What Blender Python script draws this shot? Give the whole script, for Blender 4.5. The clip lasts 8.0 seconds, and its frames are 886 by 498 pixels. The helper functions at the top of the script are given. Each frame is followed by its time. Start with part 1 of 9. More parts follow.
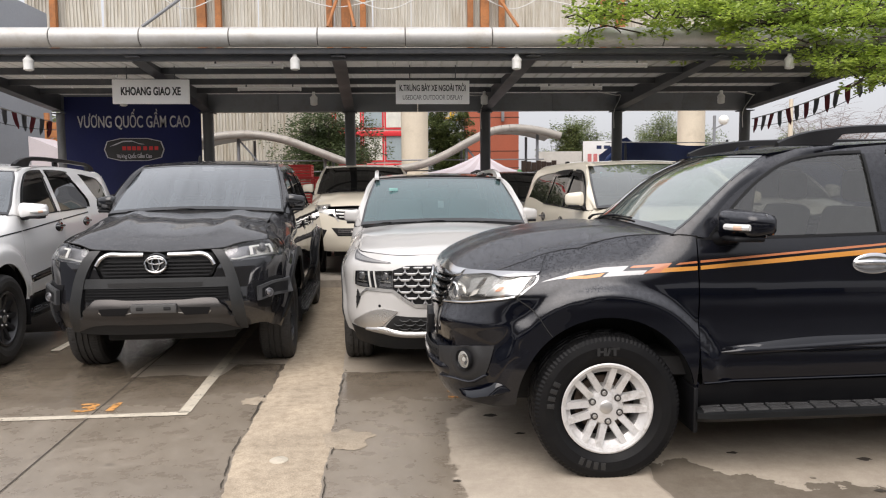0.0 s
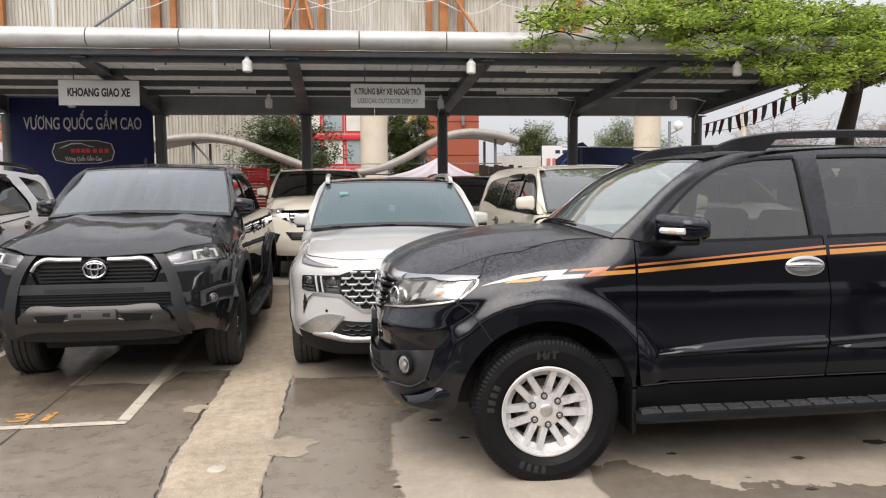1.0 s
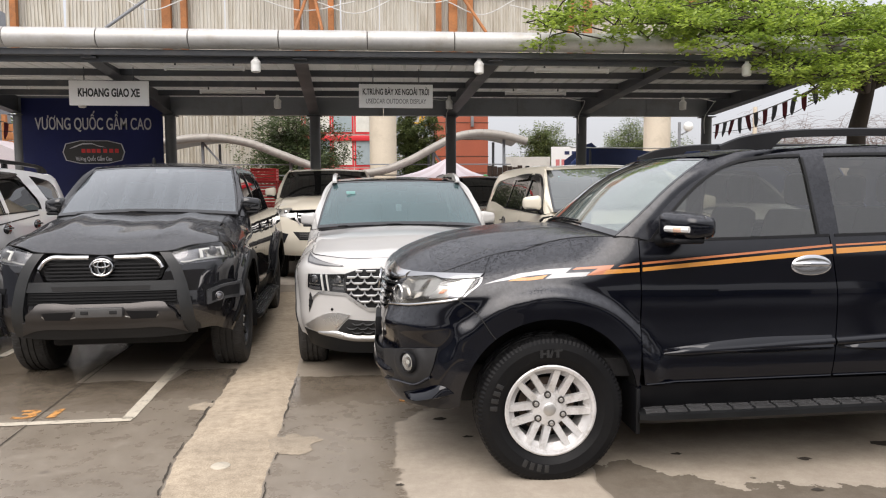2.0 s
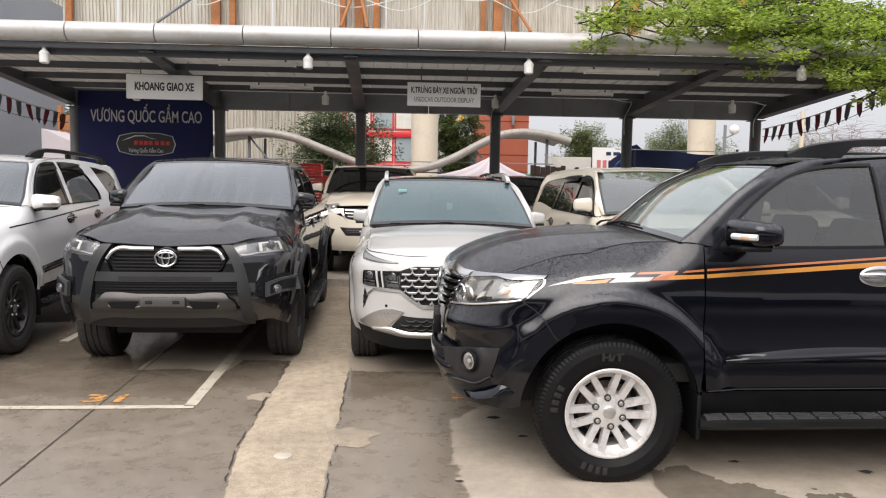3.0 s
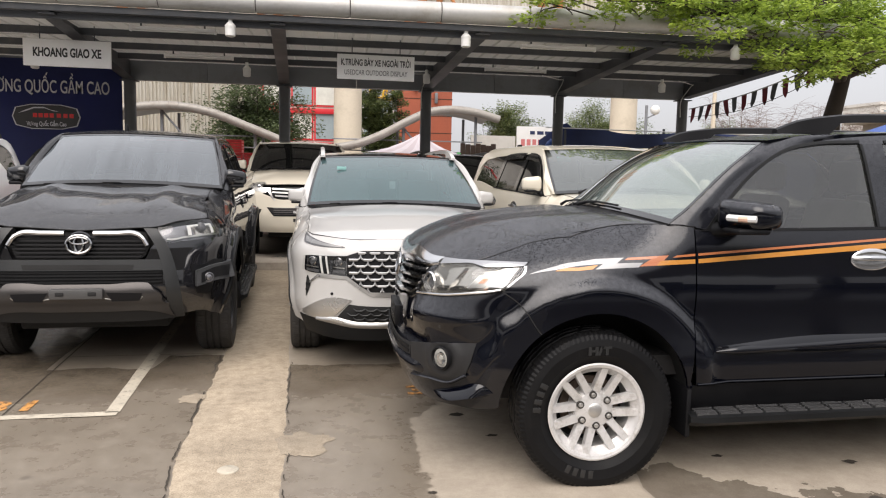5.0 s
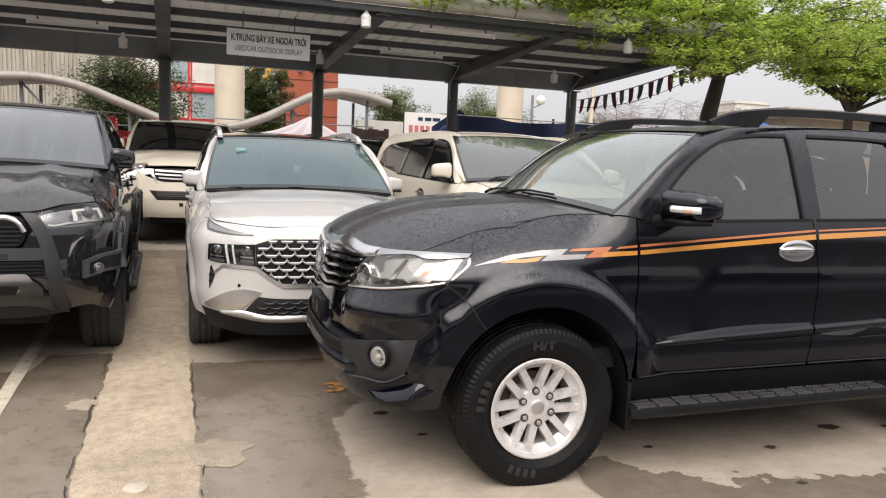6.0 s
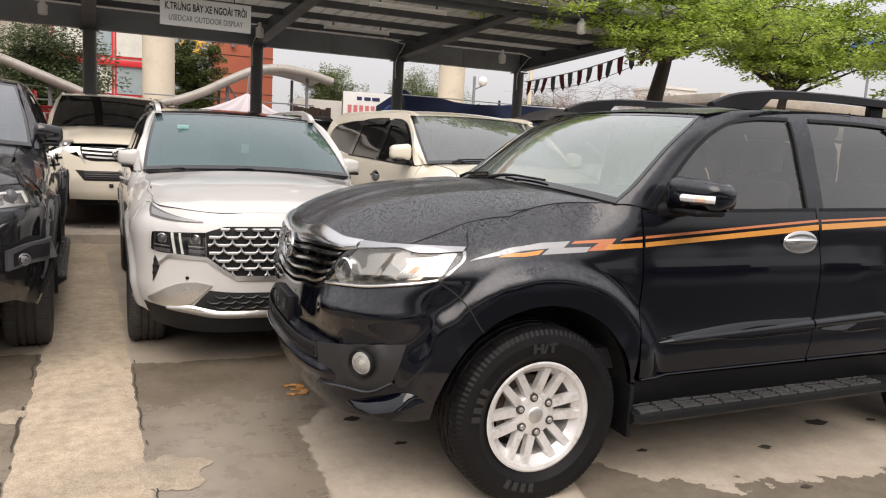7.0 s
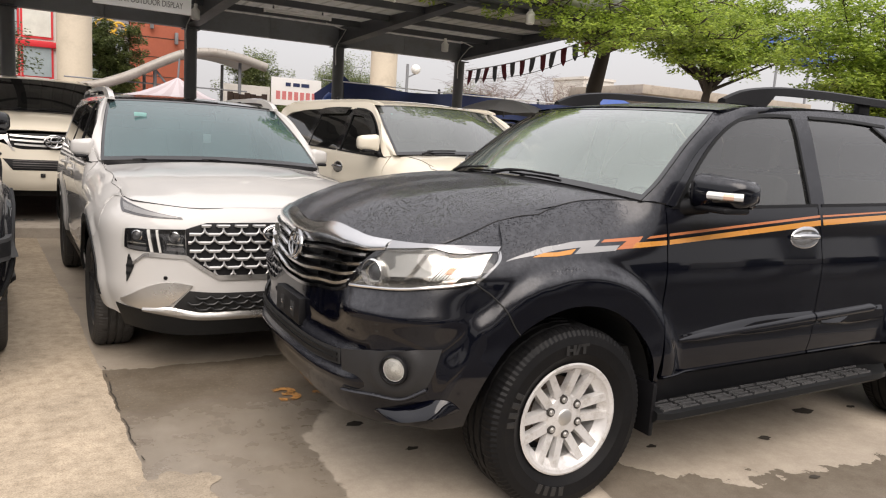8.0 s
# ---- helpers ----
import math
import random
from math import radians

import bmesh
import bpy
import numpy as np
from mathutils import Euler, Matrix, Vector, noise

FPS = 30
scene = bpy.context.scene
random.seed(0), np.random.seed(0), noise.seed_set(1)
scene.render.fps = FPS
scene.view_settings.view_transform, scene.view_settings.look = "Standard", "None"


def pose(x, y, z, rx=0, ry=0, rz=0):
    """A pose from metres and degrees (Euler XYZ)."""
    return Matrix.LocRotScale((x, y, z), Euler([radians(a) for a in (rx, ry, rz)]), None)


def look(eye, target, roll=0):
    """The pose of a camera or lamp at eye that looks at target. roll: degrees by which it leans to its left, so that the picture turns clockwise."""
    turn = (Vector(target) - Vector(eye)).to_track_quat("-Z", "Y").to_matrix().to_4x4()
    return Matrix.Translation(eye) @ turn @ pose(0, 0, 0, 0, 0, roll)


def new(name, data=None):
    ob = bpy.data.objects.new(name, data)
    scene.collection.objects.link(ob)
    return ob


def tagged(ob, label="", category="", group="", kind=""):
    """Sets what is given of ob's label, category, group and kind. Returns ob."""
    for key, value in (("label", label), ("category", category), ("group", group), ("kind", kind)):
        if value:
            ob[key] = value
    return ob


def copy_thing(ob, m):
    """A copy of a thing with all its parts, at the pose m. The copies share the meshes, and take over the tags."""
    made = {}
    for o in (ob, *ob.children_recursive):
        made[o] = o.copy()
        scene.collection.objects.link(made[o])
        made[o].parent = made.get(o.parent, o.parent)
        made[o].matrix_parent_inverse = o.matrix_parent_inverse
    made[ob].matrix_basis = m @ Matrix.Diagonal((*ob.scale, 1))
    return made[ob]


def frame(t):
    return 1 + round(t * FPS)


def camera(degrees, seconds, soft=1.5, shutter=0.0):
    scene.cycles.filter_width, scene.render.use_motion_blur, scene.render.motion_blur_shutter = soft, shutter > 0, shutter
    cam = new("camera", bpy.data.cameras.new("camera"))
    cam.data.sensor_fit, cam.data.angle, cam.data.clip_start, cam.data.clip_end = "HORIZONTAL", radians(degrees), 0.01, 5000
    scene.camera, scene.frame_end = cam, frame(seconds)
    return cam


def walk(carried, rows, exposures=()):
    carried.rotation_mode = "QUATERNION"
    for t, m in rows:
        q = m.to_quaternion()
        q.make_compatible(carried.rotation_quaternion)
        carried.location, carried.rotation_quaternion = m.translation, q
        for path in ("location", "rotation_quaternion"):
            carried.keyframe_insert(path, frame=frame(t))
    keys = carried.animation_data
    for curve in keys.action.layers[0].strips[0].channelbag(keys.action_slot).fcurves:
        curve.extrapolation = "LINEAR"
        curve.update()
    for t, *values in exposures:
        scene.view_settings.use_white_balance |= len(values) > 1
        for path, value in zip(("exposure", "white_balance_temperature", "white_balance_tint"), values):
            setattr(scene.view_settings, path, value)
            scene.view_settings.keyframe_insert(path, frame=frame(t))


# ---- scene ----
cam = camera(62.5, 8.0, soft=1.15)
PATH = [
    (0, (-0.085, -0.054, 1.515), (-0.007, 1.938, 1.347), -0.5),
    (0.5, (-0.032, -0.051, 1.511), (0.068, 1.94, 1.35), -0.7),
    (1, (0.036, -0.043, 1.513), (0.215, 1.943, 1.355), -0.4),
    (1.5, (0.063, -0.037, 1.509), (0.36, 1.935, 1.355), 0.2),
    (2, (0.068, -0.042, 1.494), (0.221, 1.947, 1.34), -0.3),
    (2.2, (0.053, -0.042, 1.5), (0.114, 1.951, 1.341), -0.4),
    (3.3, (-0.171, -0.102, 1.514), (-0.088, 1.89, 1.35), 1.7),
    (3.5, (-0.217, -0.105, 1.508), (-0.117, 1.885, 1.339), 2.0),
    (4, (-0.245, 0.012, 1.491), (-0.138, 2.001, 1.305), 1.9),
    (4.2, (-0.252, 0.117, 1.478), (-0.138, 2.104, 1.289), 1.7),
    (5.3, (-0.378, 0.45, 1.505), (0.015, 2.399, 1.285), 1.5),
    (5.5, (-0.429, 0.518, 1.506), (0.041, 2.45, 1.29), 1.8),
    (6, (-0.536, 0.655, 1.484), (0.065, 2.547, 1.242), 2.5),
    (6.5, (-0.565, 0.867, 1.469), (0.122, 2.726, 1.198), 2.9),
    (7, (-0.64, 1.082, 1.472), (0.13, 2.906, 1.189), 3.2),
    (7.5, (-0.808, 1.251, 1.457), (0.066, 3.026, 1.163), 3.3),
    (8, (-0.977, 1.385, 1.476), (-0.015, 3.112, 1.173), 3.7),
]
walk(cam, [(t, look(eye, target, roll)) for t, eye, target, roll in PATH], [(0.0, 0.79, 6400, 11), (2.0, 0.82, 6400, 11), (5.0, 0.83, 6480, 11), (8.0, 0.82, 6720, 12)])

# ---- light ----
world = bpy.data.worlds.new("overcast_sky")
scene.world = world
world.use_nodes = True
wn = world.node_tree.nodes
sky = wn.new("ShaderNodeTexSky")
sky.sky_type = 'NISHITA'
sky.sun_disc = False
sky.sun_elevation = radians(52)
sky.sun_rotation = radians(200)
sky.dust_density = 6.0
sky.air_density = 1.0
sky.ozone_density = 0.6
haze = wn.new("ShaderNodeMixRGB")
haze.inputs[0].default_value = 0.86
# an overcast dome: three times as bright overhead as at the horizon
way = wn.new("ShaderNodeTexCoord")
split = wn.new("ShaderNodeSeparateXYZ")
world.node_tree.links.new(way.outputs["Generated"], split.inputs[0])
dome = wn.new("ShaderNodeMapRange")
dome.inputs[3].default_value, dome.inputs[4].default_value = 0.47, 1.15
world.node_tree.links.new(split.outputs[2], dome.inputs[0])
cloud = wn.new("ShaderNodeMixRGB")
cloud.blend_type = 'MULTIPLY'
cloud.inputs[0].default_value = 1.0
cloud.inputs[1].default_value = (7.60, 7.55, 7.75, 1)
world.node_tree.links.new(dome.outputs[0], cloud.inputs[2])
world.node_tree.links.new(cloud.outputs[0], haze.inputs[2])
world.node_tree.links.new(sky.outputs[0], haze.inputs[1])
world.node_tree.links.new(haze.outputs[0], wn["Background"].inputs[0])
wn["Background"].inputs[1].default_value = 0.115

sun = new("sun", bpy.data.lights.new("sun", 'SUN'))
sun.data.energy = 1.75
sun.data.angle = radians(60)
sun.data.color = (1.0, 0.93, 0.87)
sun.matrix_world = look((0, 0, 0), (0.25, 0.80, -1.0))

scene.view_settings.exposure = 0.68

# ---- materials ----
def nodes_of(name):
    m = bpy.data.materials.new(name)
    m.use_nodes = True
    nt = m.node_tree
    return m, nt, nt.nodes["Principled BSDF"], nt.links


def ramp(nt, fac, stops):
    r = nt.nodes.new("ShaderNodeValToRGB")
    e = r.color_ramp.elements
    while len(e) < len(stops):
        e.new(0.5)
    for el, (p, c) in zip(e, stops):
        el.position = p
        el.color = (*c, 1) if len(c) == 3 else c
    nt.links.new(fac, r.inputs[0])
    return r.outputs[0]


def noise_tex(nt, scale, detail=4.0, rough=0.55, vec=None, distort=0.0):
    n = nt.nodes.new("ShaderNodeTexNoise")
    n.inputs["Scale"].default_value = scale
    n.inputs["Detail"].default_value = detail
    n.inputs["Roughness"].default_value = rough
    n.inputs["Distortion"].default_value = distort
    if vec is None:
        c = nt.nodes.new("ShaderNodeTexCoord")
        vec = c.outputs["Object"]
    nt.links.new(vec, n.inputs["Vector"])
    return n.outputs["Fac"]


def mathn(nt, op, a, b=None, clamp=False):
    n = nt.nodes.new("ShaderNodeMath")
    n.operation = op
    n.use_clamp = clamp
    for i, v in enumerate((a, b)):
        if v is None:
            continue
        if isinstance(v, (int, float)):
            n.inputs[i].default_value = v
        else:
            nt.links.new(v, n.inputs[i])
    return n.outputs[0]


def mixc(nt, fac, a, b, mode='MIX'):
    n = nt.nodes.new("ShaderNodeMixRGB")
    n.blend_type = mode
    for i, v in enumerate((fac, a, b)):
        if isinstance(v, (int, float)):
            n.inputs[i].default_value = v
        elif isinstance(v, tuple):
            n.inputs[i].default_value = (*v, 1)
        else:
            nt.links.new(v, n.inputs[i])
    return n.outputs[0]


def bump(nt, bsdf, height, strength=0.2, dist=0.01):
    b = nt.nodes.new("ShaderNodeBump")
    b.inputs["Strength"].default_value = strength
    b.inputs["Distance"].default_value = dist
    nt.links.new(height, b.inputs["Height"])
    nt.links.new(b.outputs[0], bsdf.inputs["Normal"])


def dark(c, k):
    return tuple(v * k for v in c)


def surface(name, col, rough=0.6, metal=0.0, vary=0.15, coarse=1.5, fine=40.0, bumps=0.15, coat=0.0, dirt=None, rvar=0.12, spec=0.5):
    """A worn everyday surface: two scales of colour change, some roughness change and fine relief."""
    m, nt, b, ln = nodes_of(name)
    big = noise_tex(nt, coarse, 5)
    small = noise_tex(nt, fine, 3)
    c1 = ramp(nt, big, [(0.3, dark(col, 1 - vary)), (0.7, dark(col, 1 + vary))])
    c2 = mixc(nt, 0.35, c1, ramp(nt, small, [(0.3, dark(col, 1 - vary)), (0.7, dark(col, 1 + vary * 0.6))]))
    if dirt:
        d = noise_tex(nt, coarse * 2.7, 6, 0.7)
        c2 = mixc(nt, ramp(nt, d, [(0.5, (0, 0, 0)), (0.72, (0.75, 0.75, 0.75))]), c2, dirt)
    ln.new(c2, b.inputs["Base Color"])
    r = ramp(nt, big, [(0.25, (max(rough - rvar, 0.03),) * 3), (0.75, (min(rough + rvar, 1),) * 3)])
    ln.new(r, b.inputs["Roughness"])
    b.inputs["Metallic"].default_value = metal
    b.inputs["Specular IOR Level"].default_value = spec
    b.inputs["Coat Weight"].default_value = coat
    b.inputs["Coat Roughness"].default_value = 0.03
    if bumps:
        bump(nt, b, small, bumps, 0.004)
    return m


def car_paint(name, col, rough=0.3, metal=0.2, wet=0.0, sheen=0.19, dust=0.08, dustcol=(0.30, 0.28, 0.25), coat_ior=1.5, haze=0.0):
    """Lacquered paint with a thin uneven film of dust; wet adds standing drops on faces that look up; haze paints a
    pale sky sheen there.
    """
    m, nt, b, ln = nodes_of(name)
    n1 = noise_tex(nt, 1.1, 5, 0.6)
    n2 = noise_tex(nt, 60, 2)
    geo = nt.nodes.new("ShaderNodeNewGeometry")
    sep = nt.nodes.new("ShaderNodeSeparateXYZ")
    ln.new(geo.outputs["Normal"], sep.inputs[0])
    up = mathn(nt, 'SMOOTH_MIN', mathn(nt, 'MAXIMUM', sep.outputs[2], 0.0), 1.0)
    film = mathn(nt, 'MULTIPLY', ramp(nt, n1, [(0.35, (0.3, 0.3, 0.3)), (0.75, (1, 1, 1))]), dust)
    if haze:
        # dirt and water film, plus its soft sky sheen, painted pale on upward faces
        sky_pale = ramp(nt, up, [(0.20, (0, 0, 0)), (0.50, (haze,) * 3), (0.9, (haze * 0.85,) * 3)])
        film = mathn(nt, 'ADD', film, mathn(nt, 'MULTIPLY', sky_pale, ramp(nt, noise_tex(nt, 34, 5, 0.75), [(0.32, (0.45, 0.45, 0.45)), (0.7, (1.3, 1.3, 1.3))])))
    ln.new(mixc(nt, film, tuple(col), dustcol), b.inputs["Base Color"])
    b.inputs["Metallic"].default_value = metal
    rr = ramp(nt, n1, [(0.3, (rough * 0.8,) * 3), (0.8, (rough * 1.35,) * 3)])
    ln.new(rr, b.inputs["Roughness"])
    b.inputs["Specular IOR Level"].default_value = 0.0 if sum(col) < 0.1 else 0.12
    b.inputs["Coat Weight"].default_value = 1.0
    b.inputs["Coat IOR"].default_value = coat_ior
    b.inputs["Coat Roughness"].default_value = 0.035
    if wet:
        v = nt.nodes.new("ShaderNodeTexVoronoi")
        v.inputs["Scale"].default_value = 120
        c = nt.nodes.new("ShaderNodeTexCoord")
        ln.new(c.outputs["Object"], v.inputs["Vector"])
        v2 = nt.nodes.new("ShaderNodeTexVoronoi")
        v2.inputs["Scale"].default_value = 52
        ln.new(c.outputs["Object"], v2.inputs["Vector"])
        drop = mathn(nt, 'MAXIMUM', ramp(nt, v.outputs["Distance"], [(0.18, (1, 1, 1)), (0.36, (0, 0, 0))]), ramp(nt, v2.outputs["Distance"], [(0.12, (1, 1, 1)), (0.3, (0, 0, 0))]))
        patchy = ramp(nt, noise_tex(nt, 2.2, 4, 0.6), [(0.38, (0.25, 0.25, 0.25)), (0.6, (1, 1, 1))])
        gate = ramp(nt, up, [(0.55, (0, 0, 0)), (0.85, (1, 1, 1))])
        h = mathn(nt, 'MULTIPLY', mathn(nt, 'MULTIPLY', drop, patchy), gate)
        bp = nt.nodes.new("ShaderNodeBump")
        bp.inputs["Strength"].default_value = 1.0 * wet
        bp.inputs["Distance"].default_value = 0.006
        ln.new(h, bp.inputs["Height"])
        wave = nt.nodes.new("ShaderNodeBump")
        wave.inputs["Strength"].default_value = 0.12
        wave.inputs["Distance"].default_value = 0.03
        ln.new(noise_tex(nt, 2.6, 1, 0.4), wave.inputs["Height"])
        ln.new(wave.outputs[0], bp.inputs["Normal"])
        ln.new(bp.outputs[0], b.inputs["Normal"])
        ln.new(bp.outputs[0], b.inputs["Coat Normal"])
        film_r = ramp(nt, up, [(0.10, (0.03, 0.03, 0.03)), (0.26, (sheen * 0.9,) * 3), (0.85, (sheen,) * 3)])
        ln.new(mixc(nt, h, film_r, (0.03, 0.03, 0.03)), b.inputs["Coat Roughness"])
    else:
        bump(nt, b, n2, 0.015, 0.001)
    return m


def glass_mat(name, tint, gloss=1.0, rough=0.0, film=0.0, filmcol=(0.5, 0.52, 0.52), runs=False):
    """Thin automotive glass: a tinted clear layer, mirror gloss by Fresnel, and a thin damp film whose pale colour also
    stands in for reflected sky.
    """
    m = bpy.data.materials.new(name)
    m.use_nodes = True
    nt = m.node_tree
    nt.nodes.clear()
    out = nt.nodes.new("ShaderNodeOutputMaterial")
    tr = nt.nodes.new("ShaderNodeBsdfTransparent")
    tr.inputs[0].default_value = (*tint, 1)
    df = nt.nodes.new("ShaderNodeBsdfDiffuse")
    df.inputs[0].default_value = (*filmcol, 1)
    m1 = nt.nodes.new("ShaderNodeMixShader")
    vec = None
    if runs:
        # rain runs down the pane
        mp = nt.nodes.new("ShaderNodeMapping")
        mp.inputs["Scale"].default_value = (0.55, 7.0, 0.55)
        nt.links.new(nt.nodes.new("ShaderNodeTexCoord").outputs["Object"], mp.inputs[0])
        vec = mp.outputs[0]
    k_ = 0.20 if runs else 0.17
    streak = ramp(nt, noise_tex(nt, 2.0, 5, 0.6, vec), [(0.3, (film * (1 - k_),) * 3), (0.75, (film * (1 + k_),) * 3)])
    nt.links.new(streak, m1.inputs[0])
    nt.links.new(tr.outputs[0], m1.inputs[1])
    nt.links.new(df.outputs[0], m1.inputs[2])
    gl = nt.nodes.new("ShaderNodeBsdfGlossy")
    gl.inputs["Roughness"].default_value = rough
    fr = nt.nodes.new("ShaderNodeFresnel")
    fr.inputs[0].default_value = 1.52
    m2 = nt.nodes.new("ShaderNodeMixShader")
    nt.links.new(mathn(nt, 'MULTIPLY', fr.outputs[0], 2.1 * gloss, True), m2.inputs[0])
    nt.links.new(m1.outputs[0], m2.inputs[1])
    nt.links.new(gl.outputs[0], m2.inputs[2])
    nt.links.new(m2.outputs[0], out.inputs[0])
    return m


def ground_mat():
    """Damp cast concrete: dry and wet fields with ragged rims, fine aggregate, stains and hairlines."""
    m, nt, b, ln = nodes_of("damp_concrete")
    c = nt.nodes.new("ShaderNodeTexCoord")
    obj = c.outputs["Object"]
    sep = nt.nodes.new("ShaderNodeSeparateXYZ")
    ln.new(obj, sep.inputs[0])
    x, y = sep.outputs[0], sep.outputs[1]
    rag = mathn(nt, 'MULTIPLY', mathn(nt, 'SUBTRACT', noise_tex(nt, 1.6, 6, 0.6, obj), 0.5), 1.5)
    rag2 = mathn(nt, 'MULTIPLY', mathn(nt, 'SUBTRACT', noise_tex(nt, 0.9, 5, 0.6, obj, 0.8), 0.5), 1.3)

    def step(v, lo, hi):
        n = nt.nodes.new("ShaderNodeMapRange")
        n.interpolation_type = 'SMOOTHSTEP'
        n.inputs[1].default_value, n.inputs[2].default_value = lo, hi
        ln.new(v, n.inputs[0])
        return n.outputs[0]
    def add(*v):
        out = v[0]
        for w in v[1:]:
            out = mathn(nt, 'ADD', out, w)
        return out

    def mul(a, k):
        return mathn(nt, 'MULTIPLY', a, k)

    def inv(a):
        return mathn(nt, 'SUBTRACT', 1.0, a)
    # the dry field beneath and before the dark car, with a wet bite along its near side
    lefty = add(x, mul(rag, 0.16), mul(mathn(nt, 'SUBTRACT', noise_tex(nt, 9.0, 4, 0.6, obj), 0.5), 0.22), mul(mathn(nt, 'MAXIMUM', mathn(nt, 'SUBTRACT', y, 4.6), 0.0), -0.85))
    dry1 = mul(step(lefty, 0.10, 0.125), inv(step(add(y, mul(rag2, 0.3)), 5.3, 5.5)))
    ragf = mul(mathn(nt, 'SUBTRACT', noise_tex(nt, 7.5, 5, 0.6, obj), 0.5), 0.5)
    bank = add(y, mul(rag, 0.26), ragf, mul(step(x, 1.30, 1.86), 0.40))
    bite = mul(step(add(x, mul(rag2, 0.2)), 1.16, 1.20), inv(step(bank, 3.80, 3.83)))
    dry1 = mul(dry1, inv(bite))
    # the rain-wet belt before the parked cars: its rear rim steps from bay to bay
    rear = add(mul(step(x, -2.50, -2.40), -2.05), mul(step(x, -1.68, -1.62), 0.38), mul(step(x, -1.2, -1.1), -0.31))
    front = add(mul(step(x, -1.72, -1.60), 0.24), mul(step(x, -1.2, -1.1), -0.22))
    behind = mathn(nt, 'SUBTRACT', add(y, mul(rag, 0.22)), rear)
    before = mathn(nt, 'SUBTRACT', add(y, mul(rag, 0.16)), front)
    wetbay = mul(inv(step(behind, 7.88, 7.93)), step(before, 4.98, 5.32))
    beyond = step(behind, 7.88, 7.93)
    dry = mathn(nt, 'MAXIMUM', dry1, mul(beyond, 0.55))
    fine = noise_tex(nt, 140, 3, 0.6, obj)
    mid = noise_tex(nt, 7, 6, 0.65, obj)
    broad = noise_tex(nt, 0.45, 4, 0.5, obj)
    cloudy = noise_tex(nt, 1.5, 5, 0.55, obj, 0.6)
    wetc = ramp(nt, mid, [(0.25, (0.180, 0.151, 0.120)), (0.5, (0.218, 0.187, 0.150)), (0.75, (0.252, 0.219, 0.178))])
    dryc = ramp(nt, mid, [(0.25, (0.335, 0.288, 0.232)), (0.75, (0.432, 0.380, 0.312))])
    col = mixc(nt, dry, wetc, dryc)
    col = mixc(nt, mul(wetbay, ramp(nt, noise_tex(nt, 3.4, 6, 0.7, obj), [(0.34, (0.28, 0.28, 0.28)), (0.62, (0.58, 0.58, 0.58))])), col, (0.105, 0.083, 0.058))
    grit = noise_tex(nt, 62, 2, 0.5, obj)
    col = mixc(nt, mul(wetbay, ramp(nt, grit, [(0.60, (0, 0, 0)), (0.70, (0.55, 0.55, 0.55))])), col, (0.27, 0.215, 0.150))
    col = mixc(nt, mul(bite, 0.25), col, (0.095, 0.082, 0.066))
    col = mixc(nt, 0.35, col, ramp(nt, fine, [(0.3, (0.70, 0.69, 0.68)), (0.7, (1.22, 1.22, 1.21))]), 'MULTIPLY')
    col = mixc(nt, 0.6, col, ramp(nt, broad, [(0.3, (0.84, 0.83, 0.82)), (0.7, (1.13, 1.12, 1.11))]), 'MULTIPLY')
    col = mixc(nt, 0.7, col, ramp(nt, cloudy, [(0.34, (0.84, 0.83, 0.81)), (0.64, (1.12, 1.12, 1.12))]), 'MULTIPLY')
    col = mixc(nt, 0.4, col, ramp(nt, noise_tex(nt, 26, 5, 0.7, obj), [(0.32, (0.80, 0.79, 0.78)), (0.68, (1.13, 1.13, 1.12))]), 'MULTIPLY')
    # ground out of view, darkened so the black doors reflect dark
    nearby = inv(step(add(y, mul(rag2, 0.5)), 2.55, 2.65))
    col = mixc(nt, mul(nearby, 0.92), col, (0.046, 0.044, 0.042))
    # old oil and grime spots
    v = nt.nodes.new("ShaderNodeTexVoronoi")
    v.inputs["Scale"].default_value = 1.9
    ln.new(obj, v.inputs["Vector"])
    spot = ramp(nt, mathn(nt, 'ADD', v.outputs["Distance"], mathn(nt, 'MULTIPLY', mathn(nt, 'SUBTRACT', mid, 0.5), 0.12)), [(0.03, (1, 1, 1)), (0.075, (0, 0, 0))])
    col = mixc(nt, mathn(nt, 'MULTIPLY', spot, 0.45), col, (0.07, 0.06, 0.05))
    ln.new(col, b.inputs["Base Color"])
    rgh = mixc(nt, dry, ramp(nt, mid, [(0.3, (0.20, 0.20, 0.20)), (0.7, (0.42, 0.42, 0.42))]), (0.72, 0.72, 0.72))
    rgh = mixc(nt, mul(mathn(nt, 'MAXIMUM', wetbay, mul(bite, 0.8)), 0.9), rgh, (0.10, 0.10, 0.10))
    ln.new(rgh, b.inputs["Roughness"])
    b.inputs["Specular IOR Level"].default_value = 0.5
    bump(nt, b, mathn(nt, 'ADD', mathn(nt, 'MULTIPLY', fine, 0.4), mid), 0.22, 0.004)
    return m


